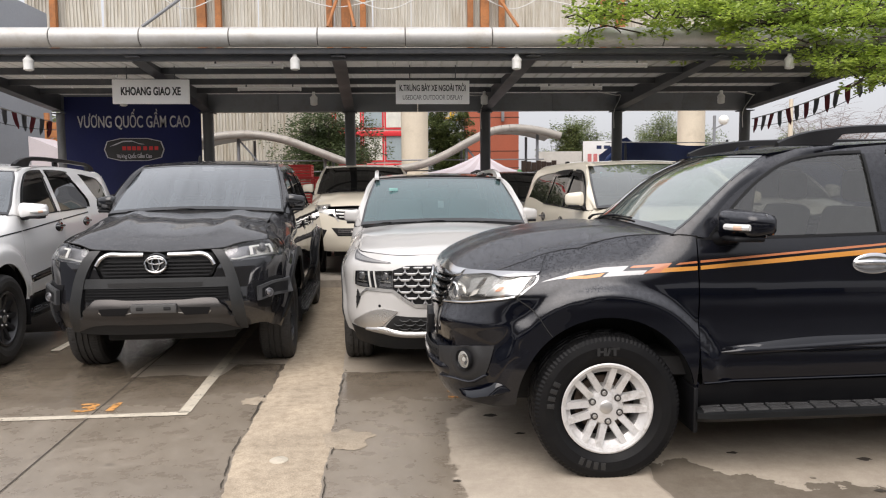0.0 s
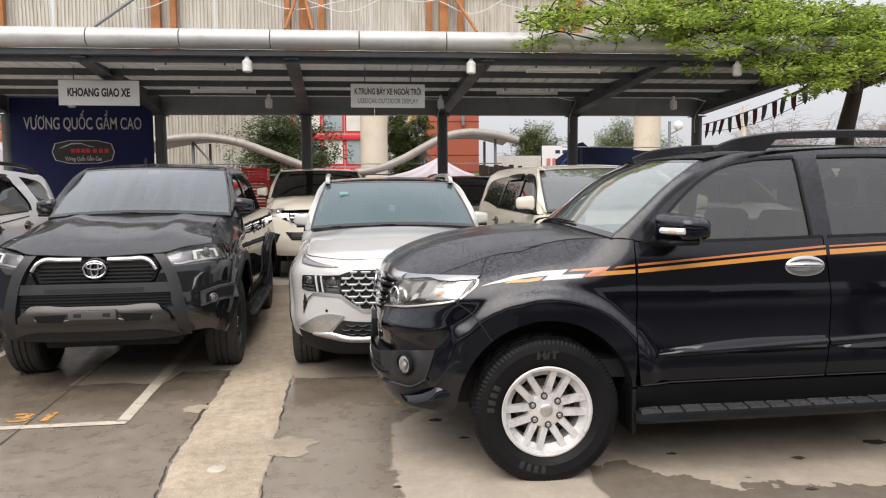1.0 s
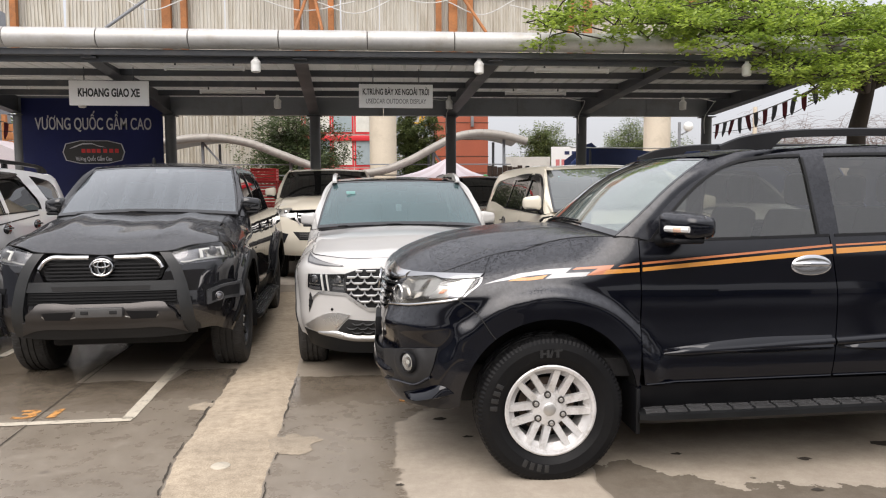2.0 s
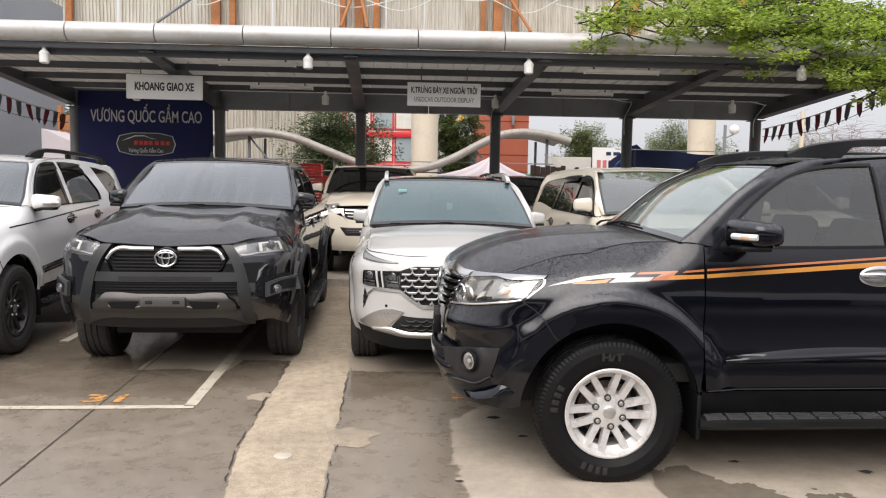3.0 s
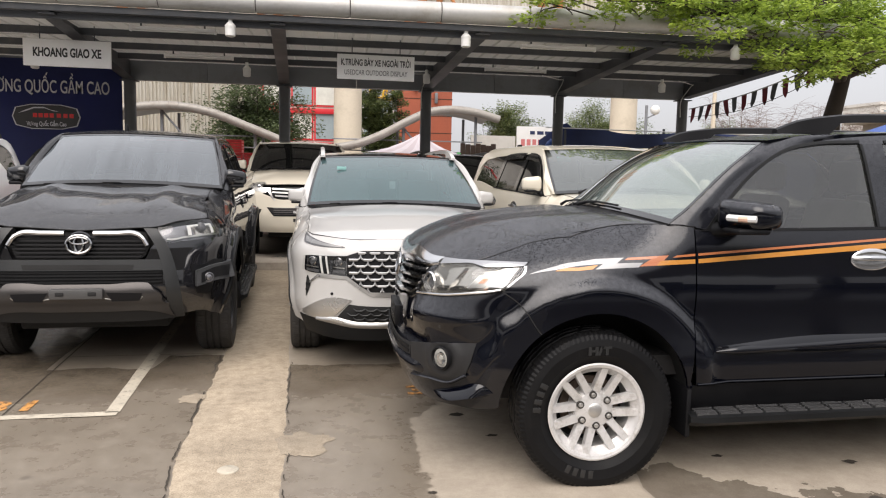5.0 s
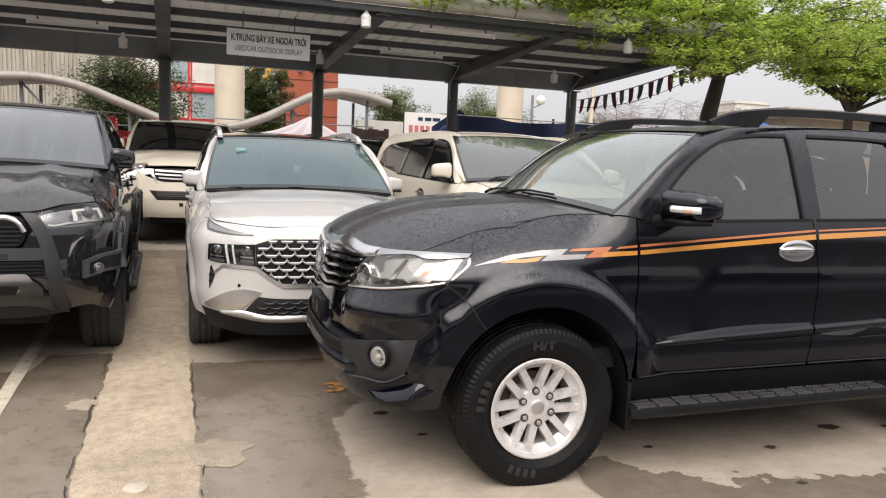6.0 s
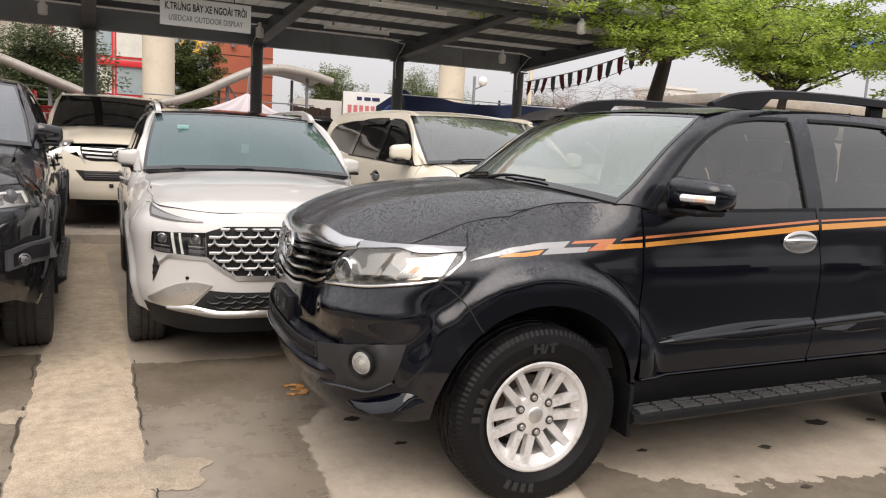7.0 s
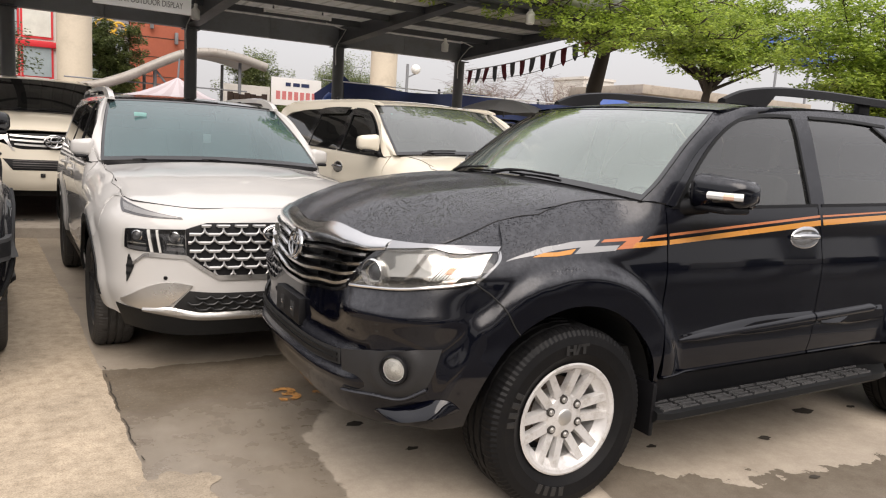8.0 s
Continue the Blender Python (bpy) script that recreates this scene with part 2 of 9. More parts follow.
def corrugated_mat():
    m, nt, b, ln = nodes_of("weathered_white_sheet")
    c = nt.nodes.new("ShaderNodeTexCoord")
    mp = nt.nodes.new("ShaderNodeMapping")
    mp.inputs["Scale"].default_value = (3.0, 1.0, 0.22)
    ln.new(c.outputs["Object"], mp.inputs[0])
    streak = noise_tex(nt, 2.2, 6, 0.65, mp.outputs[0])
    pan = noise_tex(nt, 0.35, 3)
    col = ramp(nt, streak, [(0.3, (0.36, 0.315, 0.24)), (0.52, (0.55, 0.52, 0.455)), (0.75, (0.61, 0.60, 0.555))])
    col = mixc(nt, 0.5, col, ramp(nt, pan, [(0.35, (0.8, 0.8, 0.78)), (0.65, (1, 1, 0.98))]), 'MULTIPLY')
    ln.new(col, b.inputs["Base Color"])
    b.inputs["Roughness"].default_value = 0.55
    return m


def leaf_mat(name, light, deep):
    m, nt, b, ln = nodes_of(name)
    g = nt.nodes.new("ShaderNodeNewGeometry")
    col = ramp(nt, g.outputs["Random Per Island"], [(0.0, deep), (0.55, light), (1.0, tuple(min(v * 1.35, 1) for v in light))])
    patch = noise_tex(nt, 2.2, 4, 0.6)
    col = mixc(nt, 0.8, col, ramp(nt, patch, [(0.32, (0.45, 0.52, 0.45)), (0.68, (1.35, 1.28, 1.0))]), 'MULTIPLY')
    ln.new(col, b.inputs["Base Color"])
    b.inputs["Roughness"].default_value = 0.5
    t = nt.nodes.new("ShaderNodeBsdfTranslucent")
    ln.new(col, t.inputs[0])
    mx = nt.nodes.new("ShaderNodeMixShader")
    mx.inputs[0].default_value = 0.45
    ln.new(b.outputs[0], mx.inputs[1])
    ln.new(t.outputs[0], mx.inputs[2])
    ln.new(mx.outputs[0], nt.nodes["Material Output"].inputs[0])
    return m


def strip_mat(name, col):
    """Rough cast concrete with grit, pits and brown stains."""
    m, nt, b, ln = nodes_of(name)
    c = nt.nodes.new("ShaderNodeTexCoord").outputs["Object"]
    big, mid, grit = noise_tex(nt, 1.7, 6, 0.65, c), noise_tex(nt, 14, 6, 0.7, c), noise_tex(nt, 120, 4, 0.7, c)
    k = ramp(nt, big, [(0.30, dark(col, 0.80)), (0.5, col), (0.70, dark(col, 1.18))])
    k = mixc(nt, 0.85, k, ramp(nt, mid, [(0.3, (0.66, 0.64, 0.61)), (0.55, (1, 1, 1)), (0.75, (1.15, 1.14, 1.12))]), 'MULTIPLY')
    k = mixc(nt, 0.9, k, ramp(nt, grit, [(0.3, (0.58, 0.56, 0.54)), (0.5, (1, 1, 1)), (0.7, (1.3, 1.3, 1.28))]), 'MULTIPLY')
    v = nt.nodes.new("ShaderNodeTexVoronoi")
    v.inputs["Scale"].default_value = 26
    ln.new(c, v.inputs["Vector"])
    pit = ramp(nt, mathn(nt, 'ADD', v.outputs["Distance"], mathn(nt, 'MULTIPLY', big, 0.25)), [(0.16, (1, 1, 1)), (0.22, (0, 0, 0))])
    k = mixc(nt, mathn(nt, 'MULTIPLY', pit, 0.55), k, dark(col, 0.38))
    ln.new(k, b.inputs["Base Color"])
    b.inputs["Roughness"].default_value = 0.88
    bump(nt, b, mathn(nt, 'ADD', mathn(nt, 'MULTIPLY', grit, 0.5), mid), 0.4, 0.005)
    return m


def translucent_sheet(name, *args, **kw):
    """A weathered sheet that lets a little daylight through."""
    m = surface(name, *args, **kw)
    nt = m.node_tree
    t = nt.nodes.new("ShaderNodeBsdfTranslucent")
    t.inputs[0].default_value = (0.80, 0.78, 0.72, 1)
    mx = nt.nodes.new("ShaderNodeMixShader")
    mx.inputs[0].default_value = 0.06
    nt.links.new(nt.nodes["Principled BSDF"].outputs[0], mx.inputs[1])
    nt.links.new(t.outputs[0], mx.inputs[2])
    nt.links.new(mx.outputs[0], nt.nodes["Material Output"].inputs[0])
    return m


CONCRETE = ground_mat()
PALE_CONCRETE = strip_mat("rough_pale_concrete", (0.385, 0.318, 0.235))
REPAIR = strip_mat("thin_mortar_skim", (0.315, 0.263, 0.198))
PLATFORM_CONCRETE = surface("worn_platform_concrete", (0.34, 0.30, 0.25), 0.7, 0, 0.2, 1.4, 60, 0.4, dirt=(0.20, 0.17, 0.14))
LINE_PAINT = surface("worn_line_paint", (0.50, 0.45, 0.36), 0.7, 0, 0.18, 6, 60, 0.3, dirt=(0.24, 0.21, 0.17))
ORANGE_PAINT = surface("worn_orange_paint", (0.56, 0.27, 0.075), 0.65, 0, 0.3, 9, 60, 0.3, dirt=(0.19, 0.15, 0.115))
for worn, bare in ((LINE_PAINT, 0.29), (ORANGE_PAINT, 0.39)):
    nt = worn.node_tree
    nt.links.new(ramp(nt, noise_tex(nt, 16, 6, 0.7), [(bare, (0, 0, 0)), (bare + 0.12, (1, 1, 1))]), nt.nodes["Principled BSDF"].inputs["Alpha"])
STEEL_GREY = surface("grey_painted_steel", (0.062, 0.066, 0.073), 0.5, 0, 0.14, 1.2, 30, 0.1, dirt=(0.10, 0.097, 0.095))
POST_GREY = surface("weathered_post_paint", (0.105, 0.108, 0.110), 0.5, 0, 0.14, 1.2, 30, 0.1, dirt=(0.15, 0.145, 0.14))
STEEL_LIGHT = surface("light_grey_fascia", (0.20, 0.21, 0.225), 0.5, 0, 0.1, 0.8, 30, 0.08, dirt=(0.15, 0.145, 0.14))
ROOF_UNDER = translucent_sheet("pale_roof_sheet", (0.52, 0.505, 0.47), 0.6, 0, 0.12, 0.9, 30, 0.1, dirt=(0.40, 0.37, 0.32))
SHED_PIPE = surface("dull_shed_pipe", (0.30, 0.28, 0.25), 0.5, 0.2, 0.15, 1.5, 25, 0.06, dirt=(0.22, 0.19, 0.16))
GUTTER_CLAD = surface("silver_pipe_cladding", (0.47, 0.465, 0.45), 0.52, 0.42, 0.12, 1.1, 25, 0.06, dirt=(0.36, 0.33, 0.29))
SEAM_DARK = surface("dark_joint", (0.055, 0.048, 0.040), 0.9, 0, 0.2, 3, 40, 0.2, spec=0.1)
WHITE_PANEL = surface("white_sign_board", (0.87, 0.87, 0.86), 0.4, 0, 0.04, 1.5, 30, 0.02)
INK = surface("black_lettering", (0.03, 0.03, 0.03), 0.5, 0, 0.1, 4, 40, 0.0)
INK_GREY = surface("grey_lettering", (0.16, 0.16, 0.16), 0.5, 0, 0.1, 4, 40, 0.0)
BANNER_BLUE = surface("navy_banner_cloth", (0.012, 0.020, 0.115), 0.55, 0, 0.18, 0.8, 20, 0.08)
BANNER_WHITE = surface("white_banner_print", (0.52, 0.52, 0.56), 0.5, 0, 0.05, 2, 20, 0.0)
BANNER_RED = surface("red_banner_print", (0.60, 0.03, 0.03), 0.5, 0, 0.1, 2, 20, 0.0)
TARP_BLUE = surface("dark_blue_tarpaulin", (0.016, 0.030, 0.105), 0.5, 0, 0.25, 0.9, 14, 0.3)
TARP_BRIGHT = surface("bright_blue_tarpaulin", (0.022, 0.07, 0.28), 0.5, 0, 0.2, 1.2, 14, 0.2)
WHITE_PLASTIC = surface("white_lamp_plastic", (0.78, 0.78, 0.75), 0.4, 0, 0.05, 6, 60, 0.02)
RUST = surface("orange_rusty_steel", (0.42, 0.17, 0.06), 0.75, 0, 0.35, 1.6, 20, 0.3, dirt=(0.20, 0.10, 0.05))
CORRUGATED = corrugated_mat()
PIER = surface("cream_painted_column", (0.60, 0.53, 0.42), 0.7, 0, 0.1, 0.6, 20, 0.15, dirt=(0.46, 0.40, 0.31))
BRICK_RED = surface("red_cladding", (0.36, 0.095, 0.05), 0.7, 0, 0.15, 0.8, 12, 0.15)
WALL_GREY = surface("blue_grey_render", (0.28, 0.30, 0.33), 0.75, 0, 0.12, 0.5, 15, 0.15)
WALL_DARK = surface("olive_grey_render", (0.13, 0.134, 0.125), 0.8, 0, 0.2, 0.4, 10, 0.1)
WALL_BEIGE = surface("beige_render", (0.27, 0.25, 0.205), 0.8, 0, 0.2, 0.4, 10, 0.1)
WALL_PALE = surface("pale_render", (0.60, 0.58, 0.54), 0.8, 0, 0.1, 0.3, 10, 0.15, dirt=(0.42, 0.40, 0.36))
RED_FRAME = surface("red_window_frame", (0.62, 0.03, 0.04), 0.4, 0, 0.08, 2, 20, 0.02)
CURTAIN = surface("pale_curtain", (0.62, 0.62, 0.56), 0.8, 0, 0.12, 3, 20, 0.1)
SHOP_GLASS = surface("dull_shop_glass", (0.30, 0.36, 0.38), 0.15, 0, 0.15, 0.6, 8, 0.0)
TENT_CLOTH = surface("striped_tent_cloth_pale", (0.55, 0.50, 0.52), 0.7, 0, 0.08, 1, 20, 0.1)
TENT_PINK = surface("striped_tent_cloth_pink", (0.47, 0.405, 0.42), 0.7, 0, 0.08, 1, 20, 0.1)
CRATE_RED = surface("red_crate_plastic", (0.50, 0.03, 0.03), 0.45, 0, 0.15, 2, 20, 0.1)
WOOD_DARK = surface("dark_stained_boards", (0.055, 0.032, 0.022), 0.75, 0, 0.35, 2.5, 25, 0.3)
GREEN_CLOTH = surface("bright_green_cloth", (0.05, 0.34, 0.07), 0.6, 0, 0.2, 3, 20, 0.2)
GREY_CLOTH = surface("grey_umbrella_cloth", (0.12, 0.12, 0.125), 0.6, 0, 0.15, 2, 20, 0.15)
FLAG_RED = surface("maroon_pennant_cloth", (0.25, 0.045, 0.06), 0.8, 0, 0.2, 6, 40, 0.1)
FLAG_GREY = surface("grey_pennant_cloth", (0.16, 0.17, 0.185), 0.8, 0, 0.2, 6, 40, 0.1)
CORD = surface("white_cord", (0.65, 0.65, 0.63), 0.7, 0, 0.1, 6, 40, 0.0)
CABLE = surface("dark_cable", (0.03, 0.03, 0.03), 0.6, 0, 0.1, 6, 40, 0.0)
GOLD = surface("yellow_sign_letters", (0.68, 0.42, 0.04), 0.5, 0, 0.1, 3, 20, 0.0)
SIGN_PINK = surface("faded_red_lettering", (0.62, 0.20, 0.20), 0.6, 0, 0.1, 3, 20, 0.0)
BARK = surface("dark_bark", (0.040, 0.030, 0.023), 0.9, 0, 0.35, 3, 30, 0.6)
LEAF_FRESH = leaf_mat("fresh_green_leaves", (0.335, 0.435, 0.085), (0.145, 0.225, 0.040))
LEAF_DEEP = leaf_mat("deep_green_leaves", (0.125, 0.160, 0.085), (0.060, 0.085, 0.045))
LEAF_PALE = leaf_mat("dull_green_leaves", (0.185, 0.225, 0.10), (0.095, 0.125, 0.055))
TWIG = surface("bare_twigs", (0.20, 0.15, 0.13), 0.9, 0, 0.2, 3, 30, 0.2)

# ---- mesh helpers ----
def finish(name, bm, material, smooth=35):
    me = bpy.data.meshes.new(name)
    bm.normal_update()
    bm.to_mesh(me)
    bm.free()
    if material:
        me.materials.append(material)
    if smooth:
        me.polygons.foreach_set("use_smooth", [True] * len(me.polygons))
        me.set_sharp_from_angle(angle=radians(smooth))
    return me


def part(name, bm, material, parent=None, label="", smooth=35):
    """Links a bmesh as ONE mesh object under a thing or a part."""
    ob = new(name, finish(name, bm, material, smooth))
    if parent:
        ob.parent = parent
    if label:
        ob["label"] = label
    return ob


def thing(name, m, label, category, group="", kind=""):
    ob = new(name)
    ob.empty_display_size = 0.2
    ob.matrix_world = m
    return tagged(ob, label, category, group, kind)


def box(bm, x0, x1, y0, y1, z0, z1, bev=0.0):
    vs = [bm.verts.new((x, y, z)) for z in (z0, z1) for x, y in ((x0, y0), (x1, y0), (x1, y1), (x0, y1))]
    fs = [bm.faces.new([vs[i] for i in f]) for f in ((3, 2, 1, 0), (4, 5, 6, 7), (0, 1, 5, 4), (1, 2, 6, 5), (2, 3, 7, 6), (3, 0, 4, 7))]
    if bev:
        bmesh.ops.bevel(bm, geom=list({e for f in fs for e in f.edges}), offset=bev, segments=2, profile=0.5, affect='EDGES')
    return vs


def boxed(x0, x1, y0, y1, z0, z1, bev=0.0):
    bm = bmesh.new()
    box(bm, x0, x1, y0, y1, z0, z1, bev)
    return bm


def sweep(bm, pts, r, seg=12, caps=True):
    """A round bar along points; r is a number or a list of radii."""
    pts = [Vector(p) for p in pts]
    rs = r if isinstance(r, (list, tuple)) else [r] * len(pts)
    rings = []
    side = None
    for i, p in enumerate(pts):
        d = (pts[min(i + 1, len(pts) - 1)] - pts[max(i - 1, 0)]).normalized()
        if side is None:
            side = d.orthogonal().normalized()
        side = (side - d * side.dot(d)).normalized()
        up = d.cross(side)
        rings.append([bm.verts.new(p + (side * math.cos(a) + up * math.sin(a)) * rs[i]) for a in [2 * math.pi * k / seg for k in range(seg)]])
    for a, b in zip(rings, rings[1:]):
        for k in range(seg):
            bm.faces.new((a[k], a[(k + 1) % seg], b[(k + 1) % seg], b[k]))
    if caps:
        bm.faces.new(rings[0][::-1])
        bm.faces.new(rings[-1])
    return bm


def swept(pts, r, seg=12):
    return sweep(bmesh.new(), pts, r, seg)


def lathe(bm, prof, seg=48, axis='z', centre=(0, 0, 0), closed=False):
    """Turns (radius, height) pairs round an axis."""
    cx, cy, cz = centre
    rings = []
    for r, h in prof:
        ring = []
        for k in range(seg):
            a = 2 * math.pi * k / seg
            c, s = r * math.cos(a), r * math.sin(a)
            p = (cx + c, cy + s, cz + h) if axis == 'z' else ((cx + c, cy + h, cz + s) if axis == 'y' else (cx + h, cy + c, cz + s))
            ring.append(bm.verts.new(p))
        rings.append(ring)
    pairs = list(zip(rings, rings[1:])) + ([(rings[-1], rings[0])] if closed else [])
    for a, b in pairs:
        for k in range(seg):
            bm.faces.new((a[k], a[(k + 1) % seg], b[(k + 1) % seg], b[k]))
    if not closed:
        for ring in (rings[0], rings[-1]):
            if (ring[0].co - ring[seg // 2].co).length > 1e-4:
                try:
                    bm.faces.new(ring)
                except ValueError:
                    pass
    bmesh.ops.recalc_face_normals(bm, faces=bm.faces)
    return bm


def lettering(name, words, size, m, material, parent, thick=0.004, align='CENTER', squeeze=1.0, bold=0.0, width=0.0):
    cu = bpy.data.curves.new(name, 'FONT')
    cu.body, cu.size, cu.align_x, cu.align_y = words, size, align, 'CENTER'
    cu.extrude, cu.offset = thick, bold
    ob = bpy.data.objects.new(name, cu)
    me = bpy.data.meshes.new_from_object(ob)
    bpy.data.objects.remove(ob)
    if width:
        xs = [v.co.x for v in me.vertices]
        squeeze = width / (max(xs) - min(xs))
    me.transform(Matrix.Diagonal((squeeze, 1, 1, 1)))
    me.materials.clear()
    me.materials.append(material)
    o = new(name, me)
    o.parent = parent
    o.matrix_local = m
    return o




# ---- ground ----
def make_ground():
    bm = bmesh.new()
    xs = [-400, -60, -20, -10] + [-8 + 0.5 * i for i in range(33)] + [10, 20, 60, 400]
    ys = [-400, -60, -20, -8, -4, -2] + [0.5 * i for i in range(23)] + [11.12, 14, 20, 30, 60, 400]
    grid = [[bm.verts.new((x, y, 0.004 * (noise.noise((x * 0.6, y * 0.6, 0))) if abs(x) < 9 and 0 < y < 11 else 0)) for x in xs] for y in ys]
    for r0, r1 in zip(grid, grid[1:]):
        for i in range(len(xs) - 1):
            bm.faces.new((r0[i], r0[i + 1], r1[i + 1], r1[i]))
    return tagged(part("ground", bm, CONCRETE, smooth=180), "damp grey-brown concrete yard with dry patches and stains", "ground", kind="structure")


make_ground()


def strip_edge(line, u, rag, lane):
    """A point along an edge line, broken by two scales of noise."""
    k = min(int(u * (len(line) - 1)), len(line) - 2)
    p = Vector(line[k]).lerp(Vector(line[k + 1]), u * (len(line) - 1) - k)
    p.x += rag * (1.6 * noise.noise((p.y * 2.3, lane, 0)) + 1.1 * noise.noise((p.y * 7.5, lane + 1, 0)) + 0.7 * noise.noise((p.y * 23, lane + 2, 0)))
    return p


def ragged_strip(name, left, right, z, thick, material, step=0.04, rag=0.02):
    """A thin laid strip between two edge lines, with broken edges."""
    bm = bmesh.new()
    n = int((Vector(left[-1]) - Vector(left[0])).length / step)
    rows = []
    for i in range(n + 1):
        a, b = strip_edge(left, i / n, rag, 1), strip_edge(right, i / n, rag, 5)
        row = []
        for k in range(7):
            p = a.lerp(b, k / 6)
            edge = 0.0 if k in (0, 6) else 1.0
            row.append(bm.verts.new((p.x, p.y, z - (0.006 if not edge else 0) + thick * edge + 0.002 * noise.noise((p.x * 9, p.y * 9, 2)) * edge)))
        rows.append(row)
    for a, b in zip(rows, rows[1:]):
        for k in range(6):
            bm.faces.new((a[k], a[k + 1], b[k + 1], b[k]))
    return tagged(part(name, bm, material, smooth=60), kind="structure")


def edge_crack(line, rag, lane, side, most):
    """The dark broken joint along one edge of the strip: wide where the edge has crumbled, closed in between."""
    bm = bmesh.new()
    n, last = 260, None
    for i in range(n + 1):
        p = strip_edge(line, i / n, rag, lane)
        w = most * max(0.0, 0.35 + 1.1 * noise.noise((p.y * 1.9, lane, 7)) + 0.7 * noise.noise((p.y * 9, lane, 8)))
        w = min(w, most) * (0.25 if p.y > 6.2 else 1.0)
        if w < 0.0012:
            last = None
            continue
        row = [bm.verts.new((p.x + side * 0.004, p.y, 0.0068)), bm.verts.new((p.x - side * w, p.y, 0.0062))]
        if last:
            bm.faces.new((last[0], last[1], row[1], row[0]))
        last = row
    tagged(part("joint", bm, SEAM_DARK), "dark broken joint beside the concrete strip", "crack", kind="structure")


STRIP_LEFT = [(-0.72, 0.2), (-0.90, 2.0), (-1.07, 3.47), (-1.14, 4.02), (-1.19, 5.12), (-1.24, 6.32), (-1.6, 11.1)]
STRIP_RIGHT = [(-0.22, 0.2), (-0.40, 2.0), (-0.55, 3.44), (-0.595, 4.26), (-0.65, 5.38), (-0.69, 6.28), (-1.02, 11.1)]
tagged(ragged_strip("pavement_strip", STRIP_LEFT, STRIP_RIGHT, 0.004, 0.006, PALE_CONCRETE, rag=0.013),
       "rough pale concrete strip filling between the bays", "pavement")
edge_crack(STRIP_LEFT, 0.013, 1, 1, 0.009)
edge_crack(STRIP_RIGHT, 0.013, 5, -1, 0.0045)


def ragged_patch(name, cx, cy, rx, ry, material, seed, label):
    bm = bmesh.new()
    rnd = random.Random(seed)
    ring, inner = [], []
    n = 72
    for k in range(n):
        a = 2 * math.pi * k / n
        ca, sa = math.cos(a), math.sin(a)
        f = 1 + 0.50 * noise.noise((ca * 1.3 + seed, sa * 1.3, seed)) + 0.28 * noise.noise((ca * 3.7 + seed, sa * 3.7, 2)) + 0.16 * noise.noise((ca * 11, sa * 11, seed)) + rnd.uniform(-0.02, 0.02)
        ring.append(bm.verts.new((cx + rx * f * ca, cy + ry * f * sa, 0.003)))
        inner.append(bm.verts.new((cx + rx * 0.8 * f * ca, cy + ry * 0.8 * f * sa, 0.0068)))
    for k in range(n):
        bm.faces.new((ring[k], ring[(k + 1) % n], inner[(k + 1) % n], inner[k]))
    bm.faces.new(inner)
    return tagged(part(name, bm, material, smooth=60), label, "pavement patch", kind="structure")


ragged_patch("repair_patch", -0.50, 4.27, 0.155, 0.17, REPAIR, 3, "pale mortar patch spread beside the concrete strip")
ragged_patch("repair_patch", -1.25, 5.12, 0.085, 0.10, REPAIR, 7, "small pale mortar patch beside the concrete strip")


def ground_bar(name, p, q, w, material, label, z=0.006):
    p, q = Vector((*p, 0)), Vector((*q, 0))
    d = (q - p).normalized()
    s = Vector((-d.y, d.x, 0)) * w / 2
    bm = bmesh.new()
    n = max(int((q - p).length / 0.15), 1)
    rows = []
    for i in range(n + 1):
        c = p.lerp(q, i / n)
        j = 1 + 0.10 * noise.noise((c.x * 7, c.y * 7, 5))
        rows.append([bm.verts.new((*(c - s * j).xy, z)), bm.verts.new((*(c + s * j).xy, z))])
    for a, b in zip(rows, rows[1:]):
        bm.faces.new((a[0], b[0], b[1], a[1]))
    return tagged(part(name, bm, material), label, "road marking", kind="structure")


ground_bar("bay_line", (-5.2, 4.68), (-1.63, 4.85), 0.075, LINE_PAINT, "worn cream paint line across the bay fronts")
ground_bar("bay_line", (-1.665, 4.87), (-1.92, 8.9), 0.085, LINE_PAINT, "worn cream paint line between two bays")
ground_bar("bay_line", (-3.50, 6.9), (-3.68, 9.5), 0.085, LINE_PAINT, "worn cream paint line between two bays")
ground_bar("joint", (-2.0, 1.0), (-2.58, 9.0), 0.008, SEAM_DARK, "dark expansion joint in the concrete", 0.0055)
ground_bar("joint", (-6.0, 6.05), (-1.27, 6.28), 0.006, SEAM_DARK, "dark expansion joint in the concrete", 0.0055)
ground_bar("joint", (2.1, 2.2), (6.0, 3.1), 0.01, SEAM_DARK, "dark expansion joint in the concrete", 0.0055)

for words, (gx, gy), yaw in (("31", (-2.29, 5.02), 3), ("3", (0.21, 5.18), 3)):
    num = thing("bay_number", pose(gx, gy, 0.006, 0, 0, yaw), "worn orange bay number painted on the concrete", "road marking", kind="structure")
    lettering("digit", words, 0.27, pose(0, 0, 0), ORANGE_PAINT, num, 0.0006, squeeze=1.35 if len(words) > 1 else 1.2, bold=0.006)

ground_bar("bay_mark", (0.36, 5.20), (0.50, 5.13), 0.075, ORANGE_PAINT, "worn orange paint mark beside a bay number")

